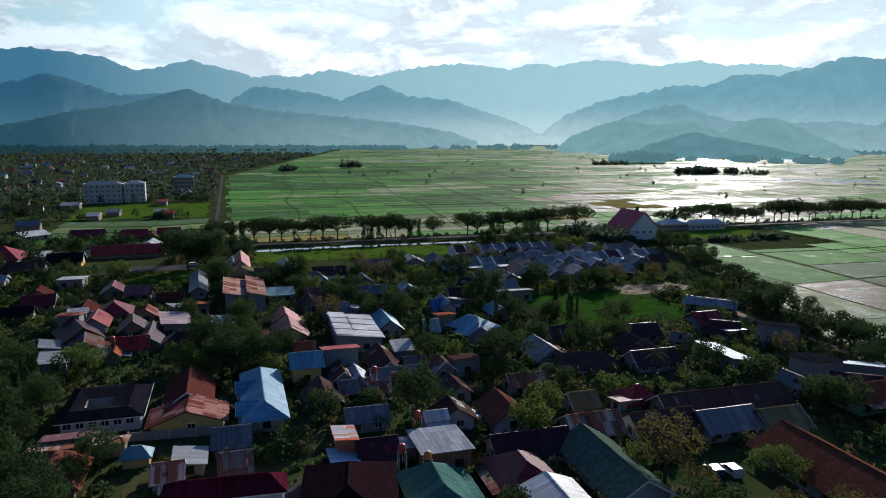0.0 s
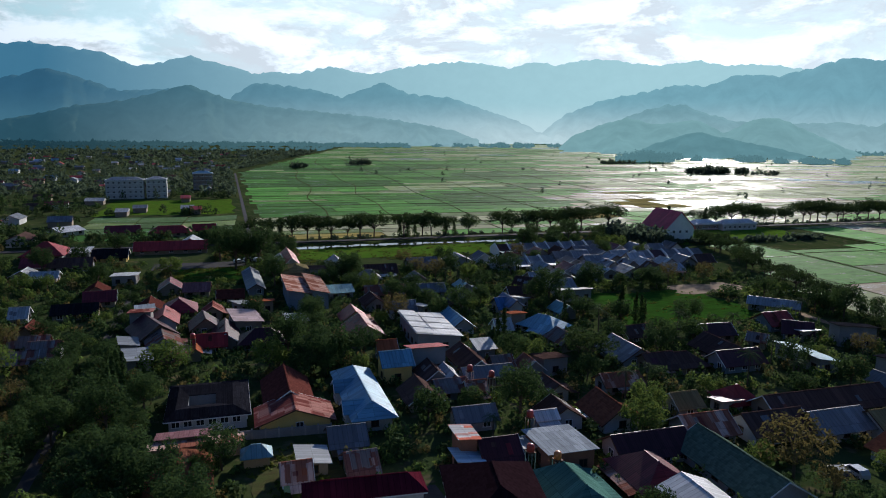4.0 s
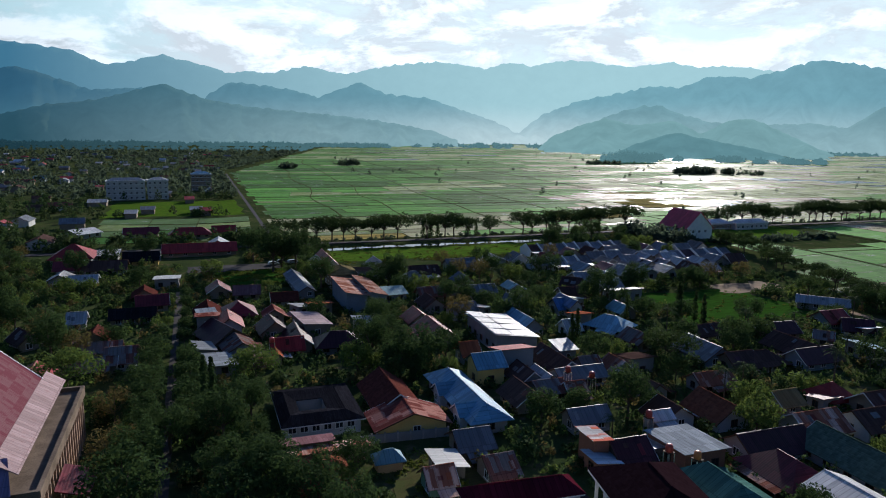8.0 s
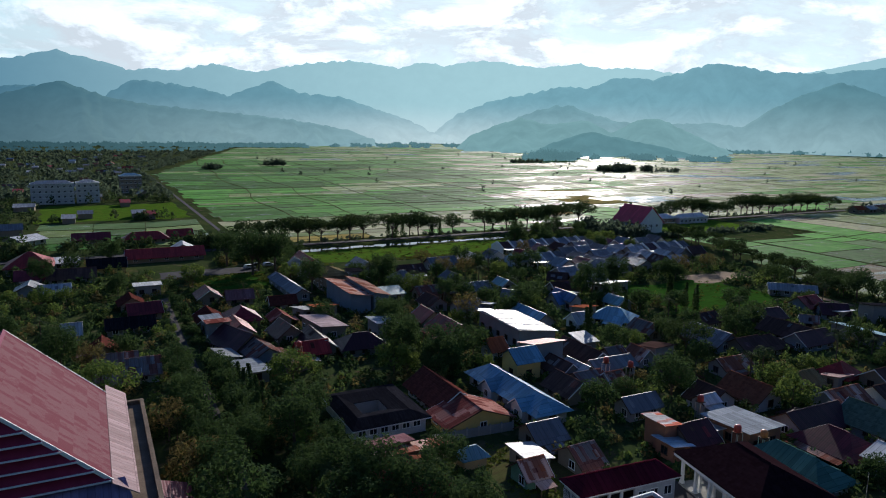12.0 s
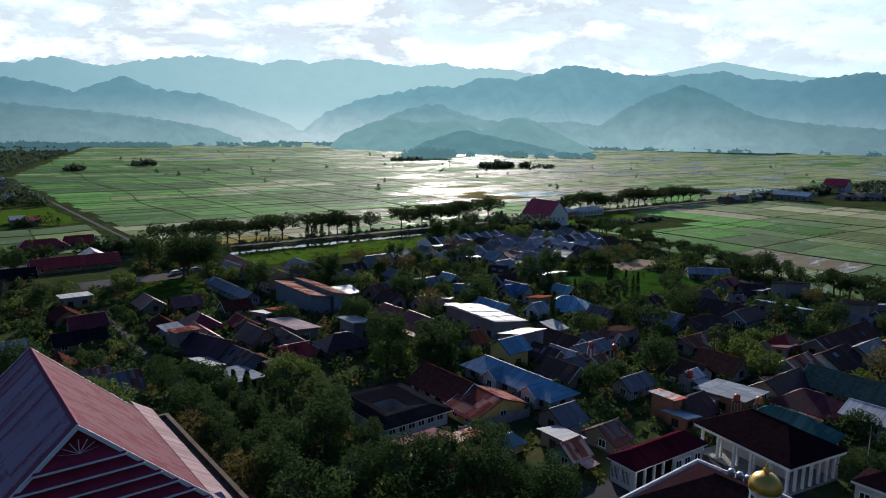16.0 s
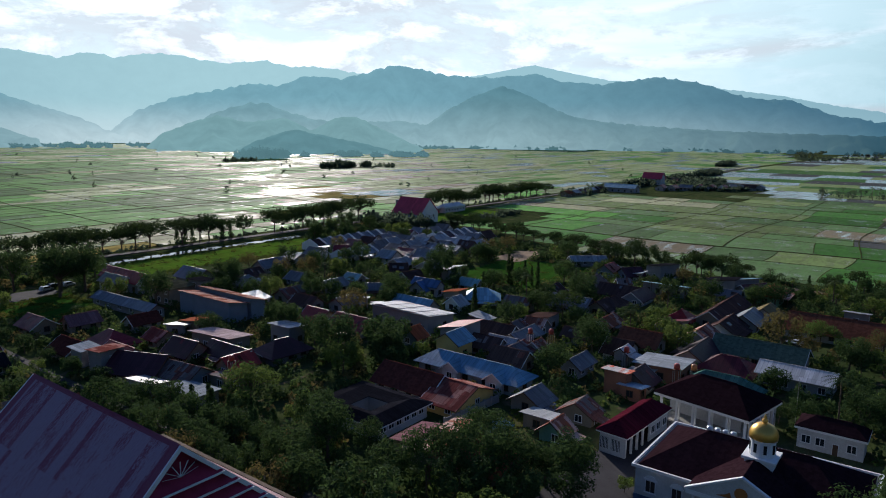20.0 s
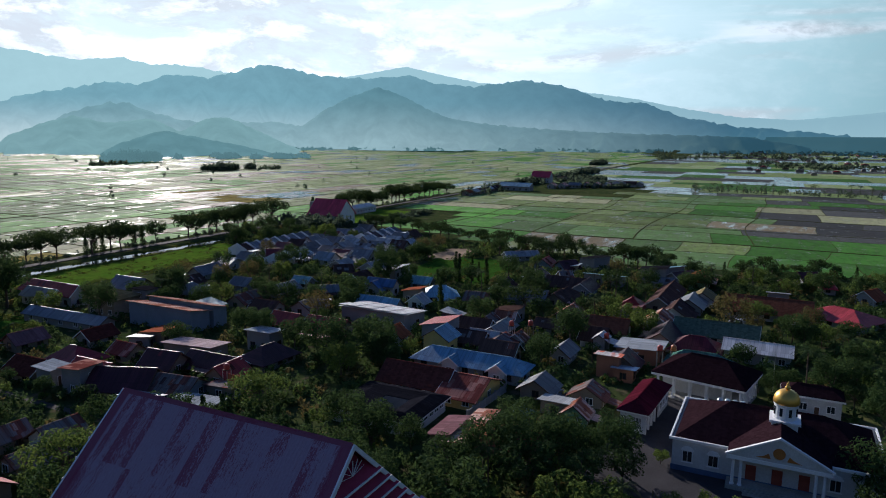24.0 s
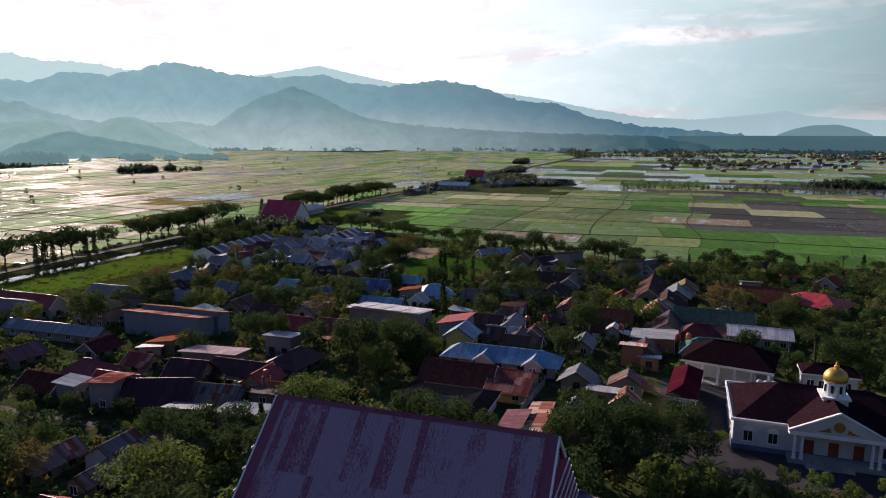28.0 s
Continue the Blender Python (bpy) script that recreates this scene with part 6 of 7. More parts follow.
def tall_church():
    ob = thing("church", 0, 0, 0, 0, "tall church with steep faded red metal roof and stained walls", "church")
    xr, y0, y1, zr = -84.0, 112.3, 142.0, 25.4
    hw, ze = 12.9, 13.4
    TAKEN.append((-84, 127.5, 20, 22, 0))
    part("lower_block", Solid().box(-101.5, 109.5, 0, -66.6, 146.2, 9.2).mesh("lower_block", STAINED), ob)
    rim(ob, -102.3, 108.7, -65.6, 147.0, 8.4, 10.1, 0.6, "parapet", PARAPET)
    part("gutter_bed", Solid().box(-101.7, 109.3, 9.2, -66.2, 146.4, 9.4).mesh("gutter_bed", PARAPET), ob)
    # upright ribs of the weathered east front
    for k in range(19):
        part("pilaster", Solid().box(-66.6, 109.9 + k * 2.0, 0, -65.9, 110.3 + k * 2.0, 8.4).mesh("pilaster", STAINED), ob)
    for k in range(18):
        part("louvre", Solid().box(-66.6, 110.55 + k * 2.0, 2.2, -66.5, 111.65 + k * 2.0, 7.4).mesh("louvre", WOOD), ob)
    part("nave_wall", Solid().box(xr - hw + 1.2, y0 + 1.5, 9.2, xr + hw - 1.2, y1 - 0.6, 13.2).mesh("nave_wall", STAINED), ob)
    # steep roof in sheets, course by course
    n = Vector((0, 0, 0.14))
    for sg in (-1, 1):
        me = Solid().prism([(-15.2, 0, 0), (15.2, 0, 0), (15.2, 17.6, 0), (-15.2, 17.6, 0)], (0, 0, 0.14)).mesh("roof_slope", ROOF["fadedred" if sg > 0 else "faded"])
        pitch = math.degrees(math.atan2(zr - ze, hw))
        m = pose(xr, (y0 + y1) / 2, zr, 0, 0, -90 if sg > 0 else 90) @ pose(0, 0, 0, -pitch, 0, 0)
        part("roof_slope", me, ob, m=m)
        fl = Solid().prism([(-17.6, 0, 0), (17.6, 0, 0), (17.6, 3.5, 0), (-17.6, 3.5, 0)], (0, 0, 0.12)).mesh("eaves_skirt", ROOF["fadedpale"])
        part("eaves_skirt", fl, ob, m=pose(xr + sg * (hw - 0.15), 128.3, ze + 0.25, 0, 0, -90 if sg > 0 else 90) @ pose(0, 0, 0, -34, 0, 0))
    part("ridge_cap", Solid().prism([(xr - 0.35, y0 - 0.2, zr - 0.1), (xr, y0 - 0.2, zr + 0.3), (xr + 0.35, y0 - 0.2, zr - 0.1)], (0, y1 - y0 + 0.4, 0)).mesh("ridge_cap", ROOF["faded"]), ob)
    # stepped gables: sloping maroon bands with white edges
    for face, ys in ((-1, y0), (1, y1)):
        part("gable", Solid().prism([(xr - hw, ys + face * -0.8, ze), (xr + hw, ys + face * -0.8, ze), (xr, ys + face * -0.8, zr - 0.2)], (0, -face * 0.3, 0)).mesh("gable", MAROON), ob)
        for k in range(6):
            zb = ze + 0.2 + k * 1.55
            w = hw * (zr - zb) / (zr - ze)
            w2 = hw * (zr - zb - 1.3) / (zr - ze)
            out = face * 0.75
            band = Solid().prism([(xr - w, ys + out, zb), (xr + w, ys + out, zb), (xr + w2, ys - face * 0.5, zb + 1.3), (xr - w2, ys - face * 0.5, zb + 1.3)][::-face], (0, 0, 0.1))
            part("gable_band", band.mesh("gable_band", MAROON), ob)
            part("band_edge", Solid().box(xr - w, min(ys + out, ys + out + face * 0.1), zb - 0.06, xr + w, max(ys + out, ys + out + face * 0.1), zb + 0.15).mesh("band_edge", TRIM), ob)
        for k in range(7):
            a = math.pi * (k + 0.5) / 7
            part("lattice_bar", Solid().prism([(xr - 0.04, ys + face * 0.2, zr - 3.0), (xr + 0.04, ys + face * 0.2, zr - 3.0), (xr + 0.04 + 1.9 * math.cos(a), ys + face * 0.2, zr - 3.0 + 1.5 * math.sin(a)), (xr - 0.04 + 1.9 * math.cos(a), ys + face * 0.2, zr - 3.0 + 1.5 * math.sin(a))], (0, face * 0.06, 0)).mesh("lattice_bar", TRIM), ob)
        for sg in (-1, 1):
            e = ys + face * 0.35
            part("barge_board", Solid().prism([(xr, e, zr - 0.35), (xr + sg * (hw + 0.3), e, ze - 0.6), (xr + sg * (hw + 0.3), e, ze + 0.05), (xr, e, zr + 0.2)], (0, face * 0.18, 0)).mesh("barge_board", TRIM), ob)
    # low roof at the foot of the south gable
    part("front_roof", Solid().prism([(xr - 14.2, y0 + 0.2, 13.3), (xr + 14.2, y0 + 0.2, 13.3), (xr + 15.4, 107.6, 10.4), (xr - 15.4, 107.6, 10.4)][::-1], (0, 0, 0.12)).mesh("front_roof", FRONT_ROOF), ob, "violet-grey ribbed sheet roof")
    # side porch with a maroon lean-to
    part("lean_to", Solid().prism([(-65.6, 116, 6.0), (-61.2, 116, 4.6), (-61.2, 124.5, 4.6), (-65.6, 124.5, 6.0)], (0, 0, 0.14)).mesh("lean_to", ROOF["maroon"]), ob)
    for y in (116.5, 124.0):
        part("post", Solid().box(-61.7, y - 0.15, 0, -61.4, y + 0.15, 4.6).mesh("post", TRIM), ob)


tall_church()


# ---- white church by the tree-lined road ----
def road_church():
    ob = thing("church", 0, 0, 0, 0, "white church with steep dark red roof beside the road", "church")
    x, y0, y1, ze, zr, hw = 208.8, 313.5, 335.5, 6.6, 14.8, 8.4
    TAKEN.append((208.5, 327, 12, 16, 0))
    part("body", Solid().prism([(x - hw, y0, 0), (x + hw, y0, 0), (x + hw, y0, ze), (x, y0, zr - 0.3), (x - hw, y0, ze)][::-1], (0, y1 - y0, 0)).mesh("body", TRIM), ob)
    r = Solid()
    roof_slabs(r, y1 - y0, 2 * hw, ze, zr, 1.0, 0.18)
    part("roof", r.mesh("roof", ROOF["farred"]), ob, m=pose(x, (y0 + y1) / 2, 0, 0, 0, 90))
    for k in range(9):
        w = part("window", WINDOW, ob, m=pose(x - hw - 0.03, y0 + 1.8 + k * 3.0, 4.4, 0, 0, -90))
        part("pane", PANE, w)
    for k in range(3):
        w = part("window", WINDOW, ob, m=pose(x - 4 + 4 * k, y0 - 0.03, 4.4))
        part("pane", PANE, w)
    part("stair_block", Solid().box(x + 1, y1 + 0.2, 0, x + 8, y1 + 6, 12.5).mesh("stair_block", WALL["concrete"]), ob)


road_church()


def block(name, x, y, yaw, L, W, floors, roof, wall, label, bay=3.4, rise=3.6):
    """A storeyed block with rows of windows."""
    ob = thing(name, x, y, 0, yaw, label, "building")
    TAKEN.append((x, y, L / 2 + 1, W / 2 + 1, yaw))
    h = floors * rise
    part("body", Solid().box(-L / 2, -W / 2, 0, L / 2, W / 2, h).mesh("body", WALL[wall]), ob)
    r = Solid()
    hip_slabs(r, L, W, h + 0.1, h + 2.4, 0.5)
    part("roof", r.mesh("roof", ROOF[roof]), ob)
    rim(ob, -L / 2 - 0.3, -W / 2 - 0.3, L / 2 + 0.3, W / 2 + 0.3, h - 0.3, h + 0.6, 0.25, "parapet")
    for f in range(floors):
        part("sill_band", Solid().box(-L / 2 - 0.12, -W / 2 - 0.25, f * rise + 0.8, L / 2 + 0.12, -W / 2 - 0.02, f * rise + 1.0).mesh("sill_band", TRIM), ob)
        for k in range(int(L / bay)):
            w = part("window", WINDOW, ob, m=pose(-L / 2 + (k + 0.5) * L / int(L / bay), -W / 2 - 0.04, f * rise + 1.9))
            part("pane", PANE, w)
    return ob


block("hotel", -95.5, 592, 2, 27, 11, 4, "zinc", "white", "four-storey white hotel wing with window rows")
block("hotel", -73, 596, 2, 15, 13, 4, "zinc", "white", "four-storey white hotel wing with window rows")
block("office_block", -40.5, 668, 2, 17, 12, 4, "blue", "cream", "cream four-storey block with a blue roof")
block("hall_block", 247, 345.0, 0, 16, 9, 1, "white", "cream", "long beige single-storey building beside the church")
block("hall_block", 268, 341, 0, 24, 7, 1, "white", "white", "white single-storey building by the road")


# ---- hamlet among the eastern paddies ----
def hamlet():
    rng = random.Random(3)
    house(514, 319, 88, 32, 12, 4.5, 7.5, "g", "lightblue", "white")
    house(640, 334, 90, 22, 14, 7, 13, "g", "farred", "white")
    house(668, 318, 90, 10, 9, 6, 7, "s", "white", "white")
    for k in range(9):
        house(560 + k * 9 + rng.uniform(-3, 3), 296 - k * 9.5, rng.choice((0, 90)), rng.uniform(9, 14), rng.uniform(7, 9), 3.3, 5.6, "g", rng.choice(("grey", "zinc", "brown", "bluegrey", "red")), "white")
    for k in range(7):
        house(430 + k * 12 + rng.uniform(-3, 3), 333 + rng.uniform(-3, 3), 0, rng.uniform(8, 11), 7, 3.2, 5.2, "g", rng.choice(("brown", "zinc", "rust", "orange")), "cream")


hamlet()


# ---- suburb to the west, town to the east ----
def far_house(x, y, yaw, L, W, ze, zr, roof, wall):
    ob = thing("house", x, y, 0, yaw, "distant %s house with %s roof" % (wall, ROOF[roof].name[5:]), "house")
    TAKEN.append((x, y, L / 2, W / 2, yaw))
    wl, ww = L / 2 - 0.1, W / 2 - 0.1
    part("body", Solid().prism([(-wl, -ww, 0), (-wl, ww, 0), (-wl, ww, ze), (-wl, 0, zr - 0.1), (-wl, -ww, ze)], (2 * wl, 0, 0)).mesh("body", WALL[wall]), ob)
    r = Solid()
    roof_slabs(r, L, W, ze, zr, 0.5)
    part("roof", r.mesh("roof", ROOF[roof]), ob)


def suburbs():
    rng = random.Random(17)
    n = 0
    while n < 70:
        y = 320 + 900 * rng.random() ** 1.3
        x = -22 - rng.random() * (60 + y * 0.5)
        if not free(x, y, 3.5) or (-105 < x < -14 and 480 < y < 575):
            continue
        far_house(round(x, 1), round(y, 1), rng.choice((0, 90)) + rng.uniform(-6, 6), rng.uniform(8, 15), rng.uniform(7, 10), 3.3, rng.uniform(5, 6.2), rng.choice(("red", "maroon", "zinc", "brown", "bluegrey", "white", "grey", "rust", "lightblue")), rng.choice(("white", "cream", "white")))
        n += 1
    n = 0
    while n < 24:
        x = 1000 + 1500 * rng.random()
        y = rng.uniform(-1100, 260) * (x / 2400) + 20
        if not free(x, y, 3):
            continue
        s = 1 + (x - 1000) / 4000
        far_house(round(x, 1), round(y, 1), rng.choice((0, 90)) + rng.uniform(-9, 9), rng.uniform(7, 13) * s, rng.uniform(6, 8) * s, 3.0 * s, 4.6 * s, rng.choice(("white", "zinc", "white", "bluegrey", "lightgrey", "white")), "white")
        n += 1


suburbs()


# ---- trees ----
def leaf_cloud(rng, clumps, leaves, size, squash=1.0):
    """Leaf blades in clumps: verts, faces."""
    v, f = [], []
    for cx, cy, cz, cr in clumps:
        for _ in range(leaves):
            while True:
                d = Vector((rng.uniform(-1, 1), rng.uniform(-1, 1), rng.uniform(-1, 1)))
                if 0.05 < d.length < 1:
                    break
            d.normalize()
            p = Vector((cx, cy, cz)) + Vector((d.x, d.y, d.z * squash)) * cr * rng.uniform(0.6, 1.08)
            nrm = (d + Vector((rng.uniform(-0.8, 0.8), rng.uniform(-0.8, 0.8), rng.uniform(-0.3, 0.9)))).normalized()
            a = nrm.orthogonal().normalized()
            b = nrm.cross(a)
            t = rng.uniform(0, 6.28)
            a, b = a * math.cos(t) + b * math.sin(t), b * math.cos(t) - a * math.sin(t)
            s = size * rng.uniform(0.6, 1.25)
            k = len(v)
            v += [p - a * s, p + b * s * 0.42 + nrm * s * 0.12, p + a * s, p - b * s * 0.42 + nrm * s * 0.12]
            f.append((k, k + 1, k + 2, k + 3))
    return v, f


def limb(s, p, q, r0, r1, seg=6):
    p, q = Vector(p), Vector(q)
    d = (q - p).normalized()
    a = d.orthogonal().normalized()
    b = d.cross(a)
    n = len(s.v)
    for c, r in ((p, r0), (q, r1)):
        s.v += [tuple(c + a * r * math.cos(2 * math.pi * j / seg) + b * r * math.sin(2 * math.pi * j / seg)) for j in range(seg)]
    s.f += [(n + j, n + (j + 1) % seg, n + seg + (j + 1) % seg, n + seg + j) for j in range(seg)] + [tuple(n + seg + j for j in range(seg))]
    s.i += [0] * (seg + 1)


def broad_tree(seed, h, spread, leaf, size, leaves=46, n=15, flat_top=False):
    rng = random.Random(seed)
    s, clumps = Solid(), []
    fork = h * (0.36 if not flat_top else 0.42)
    limb(s, (0, 0, -0.2), (rng.uniform(-0.3, 0.3), rng.uniform(-0.3, 0.3), fork), 0.028 * h, 0.02 * h, 8)
    for k in range(n):
        t = k * 2.4 + rng.uniform(-0.4, 0.4)
        u = rng.random()
        if flat_top:
            r = spread * math.sqrt((k + 0.5) / n) * rng.uniform(0.85, 1.1)
            z = h * (0.86 - 0.22 * (r / spread) ** 2) * rng.uniform(0.84, 1.05)
            cr = spread * rng.uniform(0.26, 0.38)
        else:
            z = h * (0.45 + 0.45 * (k + 0.5) / n)
            r = spread * (0.78 * math.sqrt(max(0.0, 1 - ((z / h - 0.6) / 0.42) ** 2))) * rng.uniform(0.6, 1.05)
            cr = spread * rng.uniform(0.30, 0.46)
        q = (r * math.cos(t), r * math.sin(t), z)
        clumps.append((*q, cr))
        if k % 2 == 0 or flat_top:
            limb(s, (0, 0, fork * rng.uniform(0.75, 1.0)), q, 0.011 * h, 0.004 * h, 5)
    v, f = leaf_cloud(rng, clumps, leaves, size, 0.72 if flat_top else 0.8)
    return s.mesh("trunk", TRUNK), mesh_of("crown", v, f, LEAF[leaf])


def cone_tree(seed, h, r, leaf="rain"):
    rng = random.Random(seed)
    s = Solid()
    limb(s, (0, 0, -0.2), (0, 0, h * 0.9), 0.16, 0.05)
    clumps = [(rng.uniform(-0.15, 0.15), rng.uniform(-0.15, 0.15), h * (0.08 + 0.9 * k / 11), r * (1.0 - 0.75 * (k / 11) ** 1.6) * (0.75 if k == 0 else 1)) for k in range(12)]
    v, f = leaf_cloud(rng, clumps, 34, 0.42, 1.0)
    return s.mesh("trunk", TRUNK), mesh_of("crown", v, f, LEAF[leaf])


def palm_tree(seed, h, frond=3.6, count=17):
    rng = random.Random(seed)
    s, v, f = Solid(), [], []
    p = Vector((0, 0, -0.2))
    lean = Vector((rng.uniform(-0.09, 0.09), rng.uniform(-0.09, 0.09), 1))
    for k in range(4):
        q = p + lean * (h / 4)
        limb(s, p, q, 0.2 - 0.02 * k, 0.18 - 0.02 * k)
        p = q
        lean = (lean + Vector((rng.uniform(-0.04, 0.04), rng.uniform(-0.04, 0.04), 0)))
    for k in range(count):
        t = k * 2.4 + rng.uniform(-0.2, 0.2)
        up = rng.uniform(-0.15, 0.85)
        out = Vector((math.cos(t), math.sin(t), 0))
        side = Vector((-out.y, out.x, 0))
        pts = []
        for i in range(7):
            u = i / 6
            pts.append(p + out * frond * (u * 0.95) + Vector((0, 0, frond * (up * u - (0.55 + 0.35 * up) * u * u))))
        for i in range(6):
            a, b = pts[i], pts[i + 1]
            wid = frond * 0.20 * math.sin(math.pi * (0.12 + 0.86 * (i + 0.5) / 6))
            for sgn in (-1, 1):
                for g in (0.05, 0.55):
                    c0, c1 = a.lerp(b, g), a.lerp(b, g + 0.34)
                    tip = c1 + side * sgn * wid + (b - a) * 0.35 + Vector((0, 0, -wid * 0.45))
                    n = len(v)
                    v += [c0, c1, tip]
                    f.append((n, n + 1, n + 2))
    return s.mesh("trunk", TRUNK), mesh_of("crown", v, f, LEAF["palm"])


def banana_plant(seed):
    rng = random.Random(seed)
    s, v, f = Solid(), [], []
    for c in range(3):
        bx, by, h = rng.uniform(-0.9, 0.9), rng.uniform(-0.9, 0.9), rng.uniform(1.6, 2.6)
        limb(s, (bx, by, -0.1), (bx, by, h), 0.14, 0.1)
        for k in range(7):
            t = k * 2.4 + rng.uniform(-0.3, 0.3)
            out, side = Vector((math.cos(t), math.sin(t), 0)), Vector((-math.sin(t), math.cos(t), 0))
            ln, up = rng.uniform(1.6, 2.4), rng.uniform(0.5, 1.1)
            mid = [Vector((bx, by, h)) + out * ln * u + Vector((0, 0, ln * (up * u - 0.9 * u * u))) for u in (0.08, 0.4, 0.72, 1.0)]
            w = (0.1, 0.34, 0.3, 0.04)
            for i in range(3):
                for sg in (-1, 1):
                    n = len(v)
                    v += [mid[i], mid[i + 1], mid[i + 1] + side * sg * w[i + 1] - Vector((0, 0, w[i + 1] * 0.3)), mid[i] + side * sg * w[i] - Vector((0, 0, w[i] * 0.3))]
                    f.append((n, n + 1, n + 2, n + 3))
    return s.mesh("trunk", LEAF["fresh"]), mesh_of("crown", v, f, LEAF["fresh"])


KINDS = {
    "deep_a": (broad_tree(1, 9.5, 4.6, "deep", 0.36, 115), "tree", "dense dark green broadleaf tree among the houses", "tree"),
    "deep_b": (broad_tree(2, 8.0, 3.8, "deep", 0.38, 84), "tree", "dark green mango tree with a rounded crown", "tree"),
    "fresh_a": (broad_tree(3, 8.5, 4.2, "fresh", 0.4, 84), "tree", "bright yellow-green leafy tree in a garden", "tree"),
    "fresh_b": (broad_tree(4, 6.0, 3.0, "fresh", 0.33, 70, 12), "tree", "small bright green garden tree", "tree"),
    "dusty_a": (broad_tree(5, 9.0, 4.4, "dusty", 0.36, 66), "tree", "olive-brown dry-leaved tree with thin crown", "tree"),
    "deep_c": (broad_tree(6, 12.5, 5.6, "deep", 0.36, 170, 18), "tree", "tall dark green broadleaf tree over the roofs", "tree"),
    "rain_a": (broad_tree(7, 9.5, 6.4, "rain", 0.42, 80, 18, True), "rain_tree", "flat-crowned dark rain tree beside the road", "rain tree"),
    "rain_b": (broad_tree(8, 8.0, 5.0, "rain", 0.4, 80, 14, True), "rain_tree", "spreading dark roadside tree with flat crown", "rain tree"),
    "rain_fresh": (broad_tree(17, 8.5, 5.8, "fresh", 0.36, 95, 20, True), "rain_tree", "bright green flat-crowned spreading tree", "rain tree"),
    "cypress": (cone_tree(9, 9.0, 1.0), "cypress", "slender dark columnar tree in the grass plot", "cypress"),
    "column": (cone_tree(10, 7.5, 1.5, "deep"), "column_tree", "narrow dark green pruned street tree", "tree"),
    "palm_a": (palm_tree(11, 9.0), "coconut_palm", "coconut palm with drooping fronds", "palm"),
    "palm_b": (palm_tree(12, 6.5, 3.2), "coconut_palm", "young coconut palm between the houses", "palm"),
    "banana": (banana_plant(13), "banana_plant", "clump of banana plants with broad torn leaves", "banana plant"),
}
PLANTED = []


def plant(kind, x, y, size=1.0, spin=0.0):
    (trunk, crown), name, label, cat = KINDS[kind]
    ob = thing(name, x, y, 0, spin, label, cat)
    ob.scale = (size, size, size)
    part("trunk", trunk, ob)
    part("crown", crown, ob)
    PLANTED.append((x, y, size))
    return ob


def scatter():
    rng = random.Random(33)
    picks = ("deep_a",) * 5 + ("deep_b",) * 5 + ("deep_c",) * 2 + ("fresh_a",) * 2 + ("fresh_b",) * 3 + ("dusty_a",) * 2 + ("palm_a", "palm_b", "palm_a", "palm_b", "banana", "banana", "banana")
    made = tries = 0
    while made < 300 and tries < 16000:
        tries += 1
        x, y = rng.uniform(-125, 165), rng.uniform(60, 335)
        if x > village_edge(y) - 4 or (x < 0 and y > 235 and rng.random() < 0.35) or (-95 < x < -8 and 168 < y < 262 and rng.random() < 0.8):
            continue
        kind = rng.choice(picks)
        size = rng.uniform(0.6, 1.0)
        gap = {"banana": 1.2, "palm_a": 2.2, "palm_b": 2.0}.get(kind, 1.25 * size)
        if not free(x, y, gap) or any(math.hypot(x - a, y - b) < 3.6 * (s + size) / 2 for a, b, s in PLANTED):
            continue
        plant(kind, round(x, 1), round(y, 1), round(size, 2), round(rng.uniform(0, 360)))
        made += 1


def tree_line():
    rng = random.Random(5)
    x = -6.0
    while x < 430:
        if not (203 < x < 230):
            plant(rng.choice(("rain_a", "rain_b", "rain_a", "rain_b", "rain_a", "deep_b", "column")), round(x, 1), round(354.5 + rng.uniform(-1, 1.5), 1), round(rng.uniform(1.2, 1.7), 2), round(rng.uniform(0, 360)))
        x += rng.choice((5, 7, 9, 16)) * rng.uniform(0.8, 1.2)
    for x in (66, 70, 74, 91, 96):
        plant("column", x, 352.5 + rng.uniform(2, 3), round(rng.uniform(0.9, 1.2), 2))
    # trees along the paddies' edge
    for k in range(34):
        y = 120 + k * 5.4 + rng.uniform(-2, 2)
        plant(rng.choice(("rain_b", "deep_a", "rain_a", "deep_c")), round(village_edge(y) - rng.uniform(1, 9), 1), round(y, 1), round(rng.uniform(0.7, 1.0), 2), round(rng.uniform(0, 360)))
    for k in range(22):
        y = -20 + k * 6.5 + rng.uniform(-2, 2)
        plant(rng.choice(("rain_b", "column", "deep_b", "fresh_b", "palm_b")), round(village_edge(y) - rng.uniform(2, 12), 1), round(y, 1), round(rng.uniform(0.6, 0.95), 2), round(rng.uniform(0, 360)))


